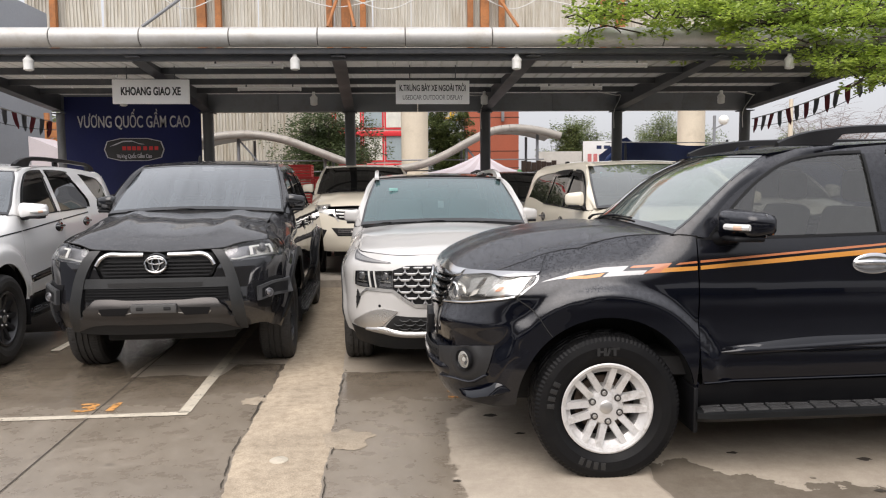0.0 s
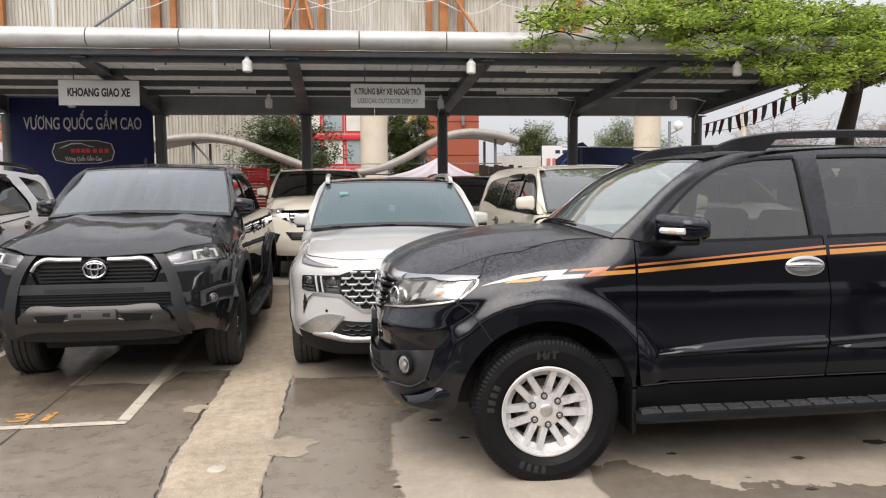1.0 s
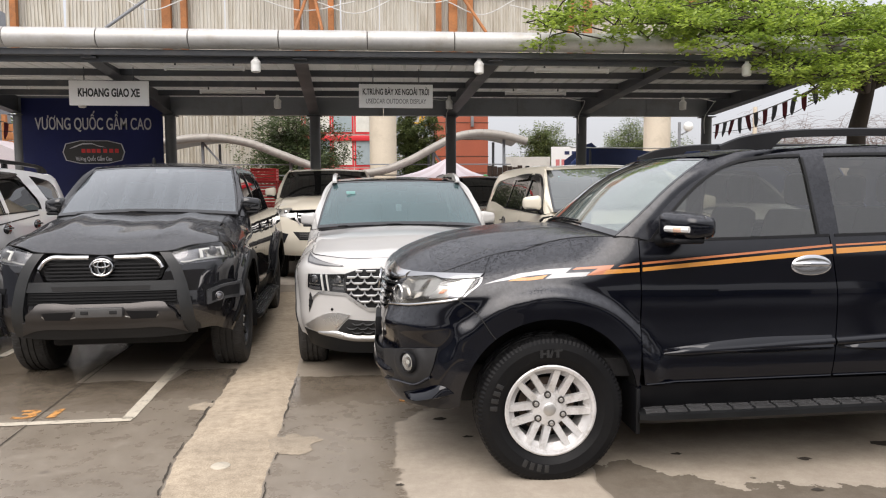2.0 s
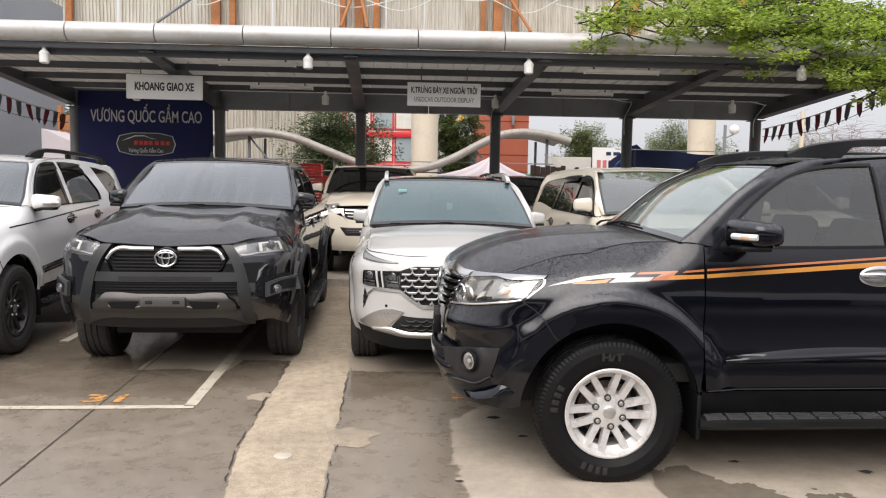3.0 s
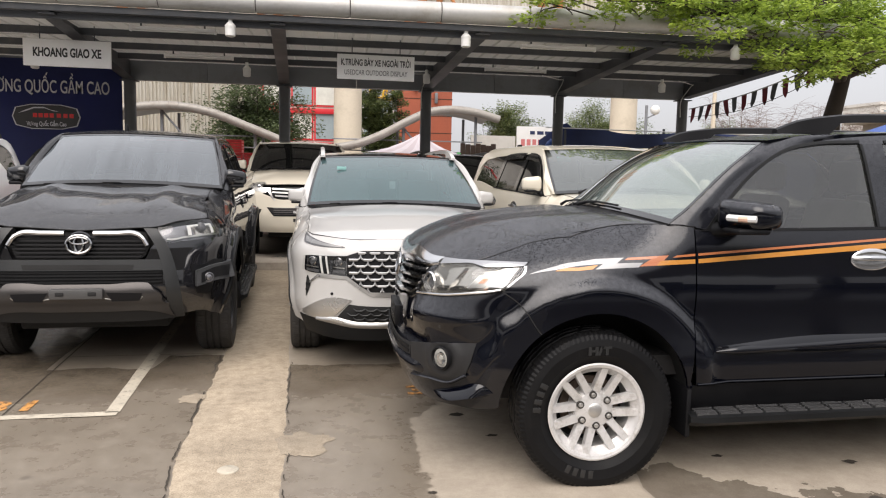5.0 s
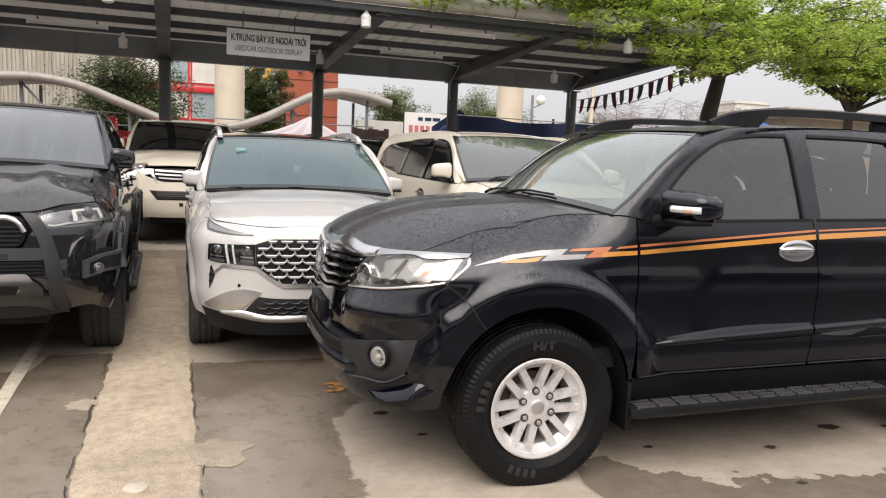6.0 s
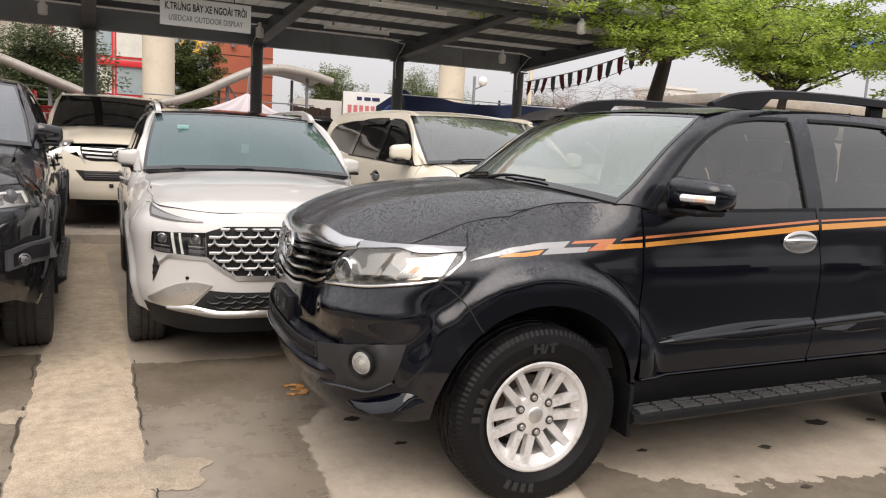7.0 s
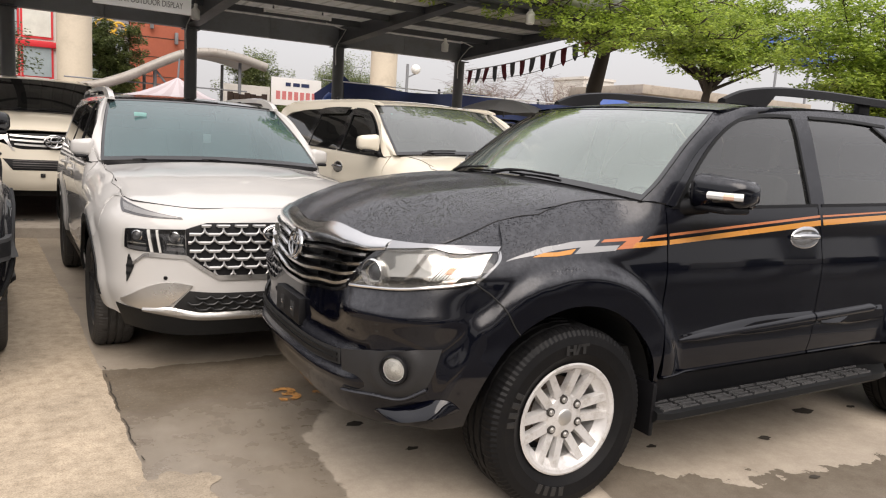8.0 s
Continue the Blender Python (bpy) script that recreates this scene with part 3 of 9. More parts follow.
# platform under the canopy, one low step up
bm = bmesh.new()
vs = [bm.verts.new(p) for p in ((-30, 11.05, -0.05), (30, 11.05, -0.05), (30, 11.05, 0.12), (-30, 11.05, 0.12), (-30, 11.1, 0.14), (30, 11.1, 0.14), (30, 22, 0.14), (-30, 22, 0.14))]
for f in ((0, 1, 2, 3), (3, 2, 5, 4), (4, 5, 6, 7)):
    bm.faces.new([vs[i] for i in f])
tagged(part("platform", bm, PLATFORM_CONCRETE), "worn low concrete platform beneath the canopy", "pavement", kind="structure")
num = thing("bay_number", pose(-1.19, 11.64, 0.1415), "faded dark bay number painted on the platform", "floor marking")
lettering("digit", "20", 0.24, pose(0, 0, 0), WALL_DARK, num, 0.0006, width=0.27, bold=0.004)

# round cap let into the strip, and oil spots
bm = bmesh.new()
lathe(bm, [(0.0, 0.017), (0.045, 0.017), (0.052, 0.013), (0.054, 0.006)], 28, centre=(-0.853, 3.93, 0))
tagged(part("floor_cap", bm, LINE_PAINT), "small pale cap set in the concrete strip", "floor cap")
spots = bmesh.new()
rnd = random.Random(4)
for sx, sy, sr in ((0.403, 4.671, 0.05), (2.972, 3.955, 0.07), (2.374, 3.762, 0.04), (0.55, 4.3, 0.035), (2.2, 3.35, 0.03), (3.35, 3.9, 0.03), (1.7, 3.9, 0.03), (2.75, 3.25, 0.035), (0.12, 3.6, 0.02)):
    ring = [spots.verts.new((sx + sr * (1 + 0.3 * rnd.uniform(-1, 1)) * math.cos(k * math.pi / 7), sy + 0.6 * sr * (1 + 0.3 * rnd.uniform(-1, 1)) * math.sin(k * math.pi / 7), 0.0055)) for k in range(14)]
    spots.faces.new(ring)
tagged(part("oil_spots", spots, SEAM_DARK), "dark oil spots dried on the concrete", "stain", kind="stuff")


# ---- canopy ----
POSTS = [-7.42, -4.40, -1.42, 1.46, 4.31, 7.11]
YB, YF = 15.7, 10.87
ZB, ZF = 3.13, 3.70          # underside of the back beam, middle of the front pipe


def roof_z(y):
    return 3.505


for px in POSTS:
    post = thing("canopy_post", pose(px, YB, 0.14), "dark grey round steel post carrying the canopy", "post", "canopy posts")
    part("pipe", swept([(0, 0, 0), (0, 0, ZB - 0.14)], 0.112, 20), POST_GREY, post)
    part("base_plate", boxed(-0.17, 0.17, -0.17, 0.17, 0.0, 0.018, 0.003), STEEL_GREY, post)
    part("cap_plate", boxed(-0.15, 0.15, -0.15, 0.15, ZB - 0.162, ZB - 0.144, 0.003), STEEL_GREY, post)
    for bx in (-0.13, 0.13):
        for by in (-0.13, 0.13):
            part("bolt", swept([(bx, by, 0.018), (bx, by, 0.04)], 0.012, 6), STEEL_GREY, post)

canopy = thing("canopy", pose(0, 0, 0), "long dark grey steel carport canopy with a silver front pipe", "canopy", kind="structure")
for i in range(len(POSTS) - 1):
    a, b = POSTS[i], POSTS[i + 1]
    for k in range(2):
        x0 = a + (b - a) * k / 2 + 0.004
        x1 = a + (b - a) * (k + 1) / 2 - 0.004
        part("fascia_panel", boxed(x0, x1, YB - 0.09, YB + 0.09, ZB, ZB + 0.37, 0.004), STEEL_LIGHT, canopy)
for px in POSTS:
    # a haunched beam of I-section, set slightly askew to the posts
    low = [(YB - 0.1, ZB + 0.02, 0.0), (YF + 0.02, 3.440, 0.25)]
    bm = bmesh.new()
    for w, d0, d1 in ((0.045, 0.012, None), (0.105, 0.0, 0.016)):
        prof = [(y, z + d0, sk) for y, z, sk in low] + [(y, 3.498 if d1 is None else z + d1, sk) for y, z, sk in low[::-1]]
        va = [bm.verts.new((px + sk - w, y, z)) for y, z, sk in prof]
        vb = [bm.verts.new((px + sk + w, y, z)) for y, z, sk in prof]
        bm.faces.new(va)
        bm.faces.new(vb[::-1])
        for k in range(4):
            bm.faces.new((va[k], vb[k], vb[(k + 1) % 4], va[(k + 1) % 4]))
    bmesh.ops.recalc_face_normals(bm, faces=bm.faces)
    part("rafter", bm, STEEL_GREY, canopy)
for py in (10.99, 12.21, 13.43, 14.62):
    z = roof_z(py)
    bm = bmesh.new()
    box(bm, -7.7, 7.4, py, py + 0.012, z - 0.105, z - 0.004)
    box(bm, -7.7, 7.4, py + 0.012, py + 0.075, z - 0.105, z - 0.093)
    box(bm, -7.7, 7.4, py + 0.063, py + 0.075, z - 0.093, z - 0.070)
    part("purlin", bm, STEEL_GREY, canopy)
# ribbed roof sheet
bm = bmesh.new()
rows = []
xs = []
x = -7.85
while x < 7.5:
    xs += [(x, 0.0), (x + 0.19, 0.0), (x + 0.205, 0.028), (x + 0.235, 0.028)]
    x += 0.25
for y in (YF + 0.09, YB + 0.35):
    rows.append([bm.verts.new((x, y, roof_z(y) + dz)) for x, dz in xs])
for i in range(len(xs) - 1):
    bm.faces.new((rows[0][i], rows[0][i + 1], rows[1][i + 1], rows[1][i]))
part("roof_sheet", bm, ROOF_UNDER, canopy, smooth=0)
for k in range(12):
    x0 = -7.75 + k * 1.262
    bm = bmesh.new()
    lathe(bm, [(0.128, 0.0), (0.14, 0.006), (0.14, 1.248), (0.128, 1.254)], 32, 'x', (x0, YF - 0.05, ZF))
    part("pipe_section", bm, GUTTER_CLAD, canopy)
part("pipe_core", swept([(-7.73, YF - 0.05, ZF), (7.38, YF - 0.05, ZF)], 0.125, 20), SEAM_DARK, canopy)
part("gutter_tray", boxed(-7.73, 7.4, YF - 0.03, YF + 0.10, 3.472, 3.556, 0.004), STEEL_GREY, canopy)


def bulb(m, label):
    b = thing("hanging_bulb", m, label, "lamp", "canopy bulbs")
    bm = bmesh.new()
    lathe(bm, [(0.0, -0.20), (0.045, -0.198), (0.068, -0.185), (0.07, -0.12), (0.068, -0.085)], 24)
    part("diffuser", bm, WHITE_PLASTIC, b, "frosted white diffuser")
    bm = bmesh.new()
    lathe(bm, [(0.071, -0.085), (0.073, -0.05), (0.05, -0.02), (0.03, 0.0), (0.028, 0.06), (0.0, 0.065)], 24)
    part("body", bm, WHITE_PLASTIC, b)
    part("stem", swept([(0, 0, 0.06), (0, 0, 0.14)], 0.012, 8), STEEL_GREY, b)
    return b


b0 = bulb(pose(1.46, 10.90, 3.445), "white plastic LED bulb hanging from the canopy")
for bx in (-5.62, -1.80, 5.58):
    copy_thing(b0, pose(bx, 10.90, 3.445))
for bx in (-5.66, -2.01, 1.32, 6.05):
    copy_thing(b0, pose(bx, 14.45, 3.33))


def strip_light(m):
    s = thing("strip_light", m, "white strip light fixed beneath a purlin", "lamp", "canopy strip lights")
    part("housing", boxed(-0.6, 0.6, -0.03, 0.03, 0.0, 0.04, 0.006), WHITE_PANEL, s)
    part("tube", swept([(-0.57, 0, -0.015), (0.57, 0, -0.015)], 0.014, 12), WHITE_PLASTIC, s)
    for ex in (-0.585, 0.585):
        part("end_cap", boxed(ex - 0.015, ex + 0.015, -0.025, 0.025, -0.032, 0.0, 0.004), WHITE_PANEL, s)
        part("hanger", boxed(ex * 0.75 - 0.012, ex * 0.75 + 0.012, -0.012, 0.012, 0.038, 0.094), STEEL_GREY, s)
    return s


s0 = strip_light(pose(-2.69, 11.57, 3.41))
for sx, sy in ((3.03, 11.57), (-5.56, 12.44), (-2.81, 14.20), (2.99, 14.20), (-5.70, 13.72)):
    copy_thing(s0, pose(sx, sy, 3.41))


def hung_sign(name, x0, x1, z0, z1, y, tilt, lines, label):
    cx, cz = (x0 + x1) / 2, (z0 + z1) / 2
    w, h = (x1 - x0) / 2, (z1 - z0) / 2
    s = thing(name, pose(cx, y, cz, 0, tilt, 0), label, "sign", "hung signs")
    part("board", boxed(-w, w, -0.02, 0.02, -h, h, 0.008), WHITE_PANEL, s)
    for rx in (-w * 0.62, w * 0.62):
        part("rod", swept([(rx, 0, h - 0.01), (rx, 0, 3.51 - cz)], 0.008, 8), STEEL_GREY, s)
    for words, size, dz, mat, wid, bold in lines:
        lettering("lettering", words, size, pose(0, -0.022, dz, 90), mat, s, 0.002, width=wid, bold=bold)
    return s


hung_sign("hanging_sign", -4.915, -3.69, 2.90, 3.29, 12.08, 0.3, [("KHOANG GIAO XE", 0.175, 0.0, INK, 0.95, 0.006)], "white hanging board sign with black capital lettering")
hung_sign("hanging_sign", -0.36, 0.845, 2.88, 3.26, 12.08, 0.3, [("K.TRƯNG BÀY XE NGOÀI TRỜI", 0.135, 0.062, INK, 1.08, 0.003), ("USEDCAR OUTDOOR DISPLAY", 0.11, -0.088, INK_GREY, 0.98, 0.0)], "white hanging board sign with two lines of lettering")

# banner between two posts
ban = thing("banner", pose(-5.90, YB - 0.14, 0), "navy blue printed banner stretched between canopy posts", "banner")
bm = bmesh.new()
rows = []
for i in range(25):
    x = -1.40 + 2.79 * i / 24
    rows.append([bm.verts.new((x, 0.008 * math.sin(i * 0.9 + j * 0.5), 0.5 + 2.95 * j / 12)) for j in range(13)])
for a, b in zip(rows, rows[1:]):
    for j in range(12):
        bm.faces.new((a[j], b[j], b[j + 1], a[j + 1]))
bmesh.ops.solidify(bm, geom=bm.faces[:], thickness=0.006)
part("cloth", bm, BANNER_BLUE, ban)
lettering("lettering", "VƯƠNG QUỐC GẦM CAO", 0.34, pose(0.02, -0.024, 2.92, 90), BANNER_WHITE, ban, 0.003, width=2.30, bold=0.003)
bm = bmesh.new()
hexa = [(-0.62, 0.0), (-0.56, 0.17), (-0.28, 0.235), (0.28, 0.235), (0.56, 0.17), (0.62, 0.0), (0.56, -0.17), (0.28, -0.235), (-0.28, -0.235), (-0.56, -0.17)]
for k, depth, mat, nm in ((1.0, -0.020, BANNER_WHITE, "emblem_rim"), (0.965, -0.024, INK, "emblem_field")):
    bm = bmesh.new()
    f = [bm.verts.new((x * k, depth, 2.36 + z * (k if k == 1 else 0.94))) for x, z in hexa]
    g = [bm.verts.new((x * k, -0.010, 2.36 + z * k)) for x, z in hexa]
    bm.faces.new(f)
    for i in range(10):
        bm.faces.new((f[i], f[(i + 1) % 10], g[(i + 1) % 10], g[i]))
    part(nm, bm, mat, ban)
bm = bmesh.new()
curve = [(-0.5, 0.06), (-0.36, 0.10), (-0.22, 0.155), (-0.02, 0.16), (0.12, 0.11), (0.24, 0.10), (0.08, 0.135), (-0.04, 0.185), (-0.22, 0.18), (-0.38, 0.12)]
f = [bm.verts.new((x, -0.028, 2.36 + z)) for x, z in curve]
bm.faces.new(f)
part("emblem_car_line", bm, BANNER_WHITE, ban)
for k, x0 in enumerate((-0.24, -0.14, -0.04, 0.06, 0.19, 0.31, 0.42)):
    part("emblem_mark", boxed(x0, x0 + 0.075, -0.030, -0.024, 2.345, 2.425), BANNER_RED, ban)
lettering("lettering", "Vương Quốc Gầm Cao", 0.115, pose(0, -0.028, 2.22, 90), BANNER_WHITE, ban, 0.002, width=0.72, bold=0.002)

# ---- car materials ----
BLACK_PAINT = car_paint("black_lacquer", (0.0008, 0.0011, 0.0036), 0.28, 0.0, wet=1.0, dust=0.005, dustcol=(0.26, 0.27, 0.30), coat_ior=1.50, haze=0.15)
# same black lacquer without the painted sky sheen, for mouldings and scoops
BLACK_NO_HAZE = car_paint("black_lacquer_no_haze", (0.0008, 0.0011, 0.0036), 0.28, 0.0, dust=0.003, coat_ior=1.56)
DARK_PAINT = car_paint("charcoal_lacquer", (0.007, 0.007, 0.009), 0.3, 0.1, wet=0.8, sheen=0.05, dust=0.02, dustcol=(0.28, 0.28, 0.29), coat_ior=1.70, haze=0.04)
WHITE_PAINT = car_paint("pearl_white_lacquer", (0.465, 0.46, 0.45), 0.35, 0.0, dust=0.12, dustcol=(0.55, 0.5, 0.42))
CLEAN_WHITE = car_paint("solid_white_lacquer", (0.82, 0.815, 0.80), 0.35, 0.0, dust=0.04, dustcol=(0.6, 0.57, 0.5))
IVORY_PAINT = car_paint("ivory_lacquer", (0.63, 0.585, 0.485), 0.35, 0.0, dust=0.10, dustcol=(0.52, 0.46, 0.36))
GREY_PAINT = car_paint("grey_lacquer", (0.05, 0.052, 0.055), 0.3, 0.3, dust=0.1)
TRIM_BLACK = surface("matt_black_plastic", (0.0065, 0.0065, 0.0075), 0.48, 0, 0.15, 5, 90, 0.12, spec=0.22)
TRIM_GREY = surface("satin_dark_grey_plastic", (0.009, 0.0095, 0.010), 0.45, 0, 0.12, 5, 90, 0.1, spec=0.2)
GUNMETAL = surface("gunmetal_bumper_trim", (0.068, 0.064, 0.062), 0.38, 0.7, 0.1, 4, 60, 0.03)
GLOSS_BLACK = surface("gloss_black_plastic", (0.006, 0.006, 0.007), 0.12, 0, 0.1, 5, 60, 0.0, coat=0.6, rvar=0.04)
CHROME = surface("chrome_plating", (0.42, 0.42, 0.425), 0.11, 1.0, 0.03, 5, 60, 0.0, rvar=0.05)
SATIN_SILVER = surface("satin_silver_trim", (0.55, 0.54, 0.52), 0.32, 0.85, 0.06, 5, 60, 0.02)
ALLOY = surface("silver_alloy", (0.68, 0.67, 0.66), 0.38, 0.45, 0.07, 6, 60, 0.03, dirt=(0.34, 0.31, 0.27))
DARK_ALLOY = surface("dark_alloy", (0.05, 0.05, 0.052), 0.35, 0.5, 0.1, 6, 60, 0.03)
RUBBER = surface("tyre_rubber", (0.0065, 0.0065, 0.007), 0.5, 0, 0.2, 5, 60, 0.15, dirt=(0.011, 0.0105, 0.010), spec=0.15)
RUBBER_DUSTY = surface("dusty_tyre_rubber", (0.038, 0.037, 0.036), 0.6, 0, 0.2, 5, 60, 0.15, dirt=(0.055, 0.052, 0.048), spec=0.25)
RUBBER_MARK = surface("raised_tyre_lettering", (0.0145, 0.0145, 0.0145), 0.5, 0, 0.1, 5, 60, 0.05)
NUT_POCKET = surface("dark_nut_recess", (0.05, 0.046, 0.042), 0.6, 0.3, 0.2, 9, 60, 0.1)
BRAKE = surface("brake_iron", (0.12, 0.09, 0.07), 0.6, 0.6, 0.3, 9, 60, 0.2)
UNDER = surface("dark_underbody", (0.012, 0.012, 0.012), 0.85, 0, 0.2, 3, 30, 0.2)
CABIN_DARK = surface("dark_cabin_trim", (0.025, 0.024, 0.024), 0.8, 0, 0.15, 4, 50, 0.2)
CABIN_GREY = surface("grey_seat_cloth", (0.24, 0.23, 0.21), 0.85, 0, 0.15, 4, 70, 0.3)
# the film colours of these panes carry part of the sky's reflection
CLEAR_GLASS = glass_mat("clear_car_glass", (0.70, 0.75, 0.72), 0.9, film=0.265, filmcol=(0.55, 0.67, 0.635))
SIDE_GLASS = glass_mat("smoked_side_glass", (0.44, 0.45, 0.42), 1.1, film=0.05, filmcol=(0.36, 0.37, 0.35))
DARK_GLASS = glass_mat("dark_side_glass", (0.04, 0.044, 0.045), 0.55, film=0.03, filmcol=(0.2, 0.2, 0.2))
TEAL_GLASS = glass_mat("teal_tinted_windscreen", (0.14, 0.21, 0.22), 0.85, film=0.32, filmcol=(0.135, 0.245, 0.262))
GREY_GLASS = glass_mat("grey_windscreen", (0.16, 0.18, 0.18), 1.0, film=0.38, filmcol=(0.19, 0.215, 0.21))
DAMP_GLASS = glass_mat("damp_windscreen", (0.22, 0.24, 0.26), 1.0, film=0.40, filmcol=(0.195, 0.225, 0.25), runs=True)
LENS = glass_mat("clear_lamp_lens", (0.95, 0.95, 0.94), 0.55)
AMBER = surface("amber_indicator", (0.70, 0.27, 0.12), 0.3, 0, 0.05, 9, 60, 0.0)
LAMP_CHROME = surface("lamp_reflector", (0.47, 0.455, 0.42), 0.07, 0.78, 0.05, 9, 14, 0.25, rvar=0.03)
AMBER_PALE = surface("pale_amber_bulb", (0.72, 0.48, 0.36), 0.3, 0, 0.05, 9, 60, 0.0)
SATIN_HOLDER = surface("dull_grey_plate_holder", (0.085, 0.084, 0.083), 0.45, 0.3, 0.1, 6, 60, 0.05)
LAMP_WHITE = surface("white_lamp_insert", (0.72, 0.72, 0.70), 0.3, 0, 0.04, 9, 60, 0.0)
LAMP_SILVER = surface("brushed_lamp_housing", (0.20, 0.20, 0.21), 0.20, 0.6, 0.1, 9, 60, 0.0)
LAMP_GREY = surface("smoked_lamp_housing", (0.10, 0.10, 0.105), 0.3, 0.3, 0.1, 9, 60, 0.0)
STRIPE_ORANGE = surface("orange_stripe_film", (0.50, 0.215, 0.035), 0.25, 0, 0.05, 3, 40, 0.0, coat=0.8)
STRIPE_RED = surface("red_stripe_film", (0.42, 0.135, 0.045), 0.25, 0, 0.05, 3, 40, 0.0, coat=0.8)
STRIPE_SILVER = surface("silver_stripe_film", (0.31, 0.31, 0.31), 0.25, 0.3, 0.05, 3, 40, 0.0, coat=0.8)
FOG_FRAME = surface("worn_grey_fog_frame", (0.045, 0.046, 0.048), 0.4, 0, 0.12, 5, 90, 0.1)
GUARD_GREY = surface("guard_grey_plastic", (0.0155, 0.0168, 0.0178), 0.42, 0, 0.12, 5, 90, 0.1)
HONEYCOMB = surface("dull_silver_mesh", (0.42, 0.42, 0.42), 0.36, 0.6, 0.06, 5, 60, 0.02)
RING_CHROME = surface("bright_ring_plating", (0.85, 0.85, 0.85), 0.12, 0.85, 0.03, 9, 60, 0.0)
CROWN_CHROME = surface("dulled_chrome_plating", (0.66, 0.66, 0.665), 0.15, 1.0, 0.06, 5, 60, 0.0, rvar=0.06)
FOG_GLASS = surface("fluted_fog_reflector", (0.85, 0.84, 0.80), 0.3, 0.0, 0.25, 30, 90, 0.2)
TREAD_RUBBER = surface("damp_tread_rubber", (0.060, 0.060, 0.061), 0.22, 0, 0.2, 6, 60, 0.1)
DAY_LAMP = surface("grey_lamp_strip", (0.22, 0.22, 0.22), 0.3, 0.2, 0.06, 5, 60, 0.0)
STICKER = surface("pale_green_sticker", (0.22, 0.42, 0.40), 0.5, 0, 0.1, 20, 60, 0.0)


# ---- car shell: a smooth skin addressed by a way round the plan (t) and a height (z) ----
def spl(pts, n):
    P = np.array(pts, float)
    if len(P) == 2:
        s = np.linspace(0, 1, n)[:, None]
        return P[0] * (1 - s) + P[1] * s
    d = np.r_[0, np.cumsum(np.linalg.norm(np.diff(P, axis=0), axis=1))]
    u = np.linspace(0, d[-1], n)
    m = np.gradient(P, d, axis=0)
    k = np.clip(np.searchsorted(d, u, side='right') - 1, 0, len(P) - 2)
    h = (d[k + 1] - d[k])[:, None]
    t = ((u - d[k])[:, None]) / h
    return (2 * t**3 - 3 * t**2 + 1) * P[k] + (t**3 - 2 * t**2 + t) * h * m[k] + (-2 * t**3 + 3 * t**2) * P[k + 1] + (t**3 - t**2) * h * m[k + 1]


def lin(pts, n):
    P = np.array(pts, float)
    d = np.r_[0, np.cumsum(np.linalg.norm(np.diff(P, axis=0), axis=1))]
    u = np.linspace(0, d[-1], n)
    return np.stack([np.interp(u, d, P[:, i]) for i in range(P.shape[1])], 1)


def table(pts):
    q = spl(pts, 160)
    o = np.argsort(q[:, 0])
    return q[o, 0], q[o, 1]


def coons(B, T, Lf, R):
    nu, nv = len(B), len(Lf)
    u = np.linspace(0, 1, nu)[None, :, None]
    v = np.linspace(0, 1, nv)[:, None, None]
    return ((1 - v) * B[None] + v * T[None] + (1 - u) * Lf[:, None] + u * R[:, None]
            - ((1 - u) * (1 - v) * B[0] + u * (1 - v) * B[-1] + (1 - u) * v * T[0] + u * v * T[-1]))


def sstep(v, a, b):
    q = np.clip((v - a) / (b - a), 0, 1)
    return q * q * (3 - 2 * q)


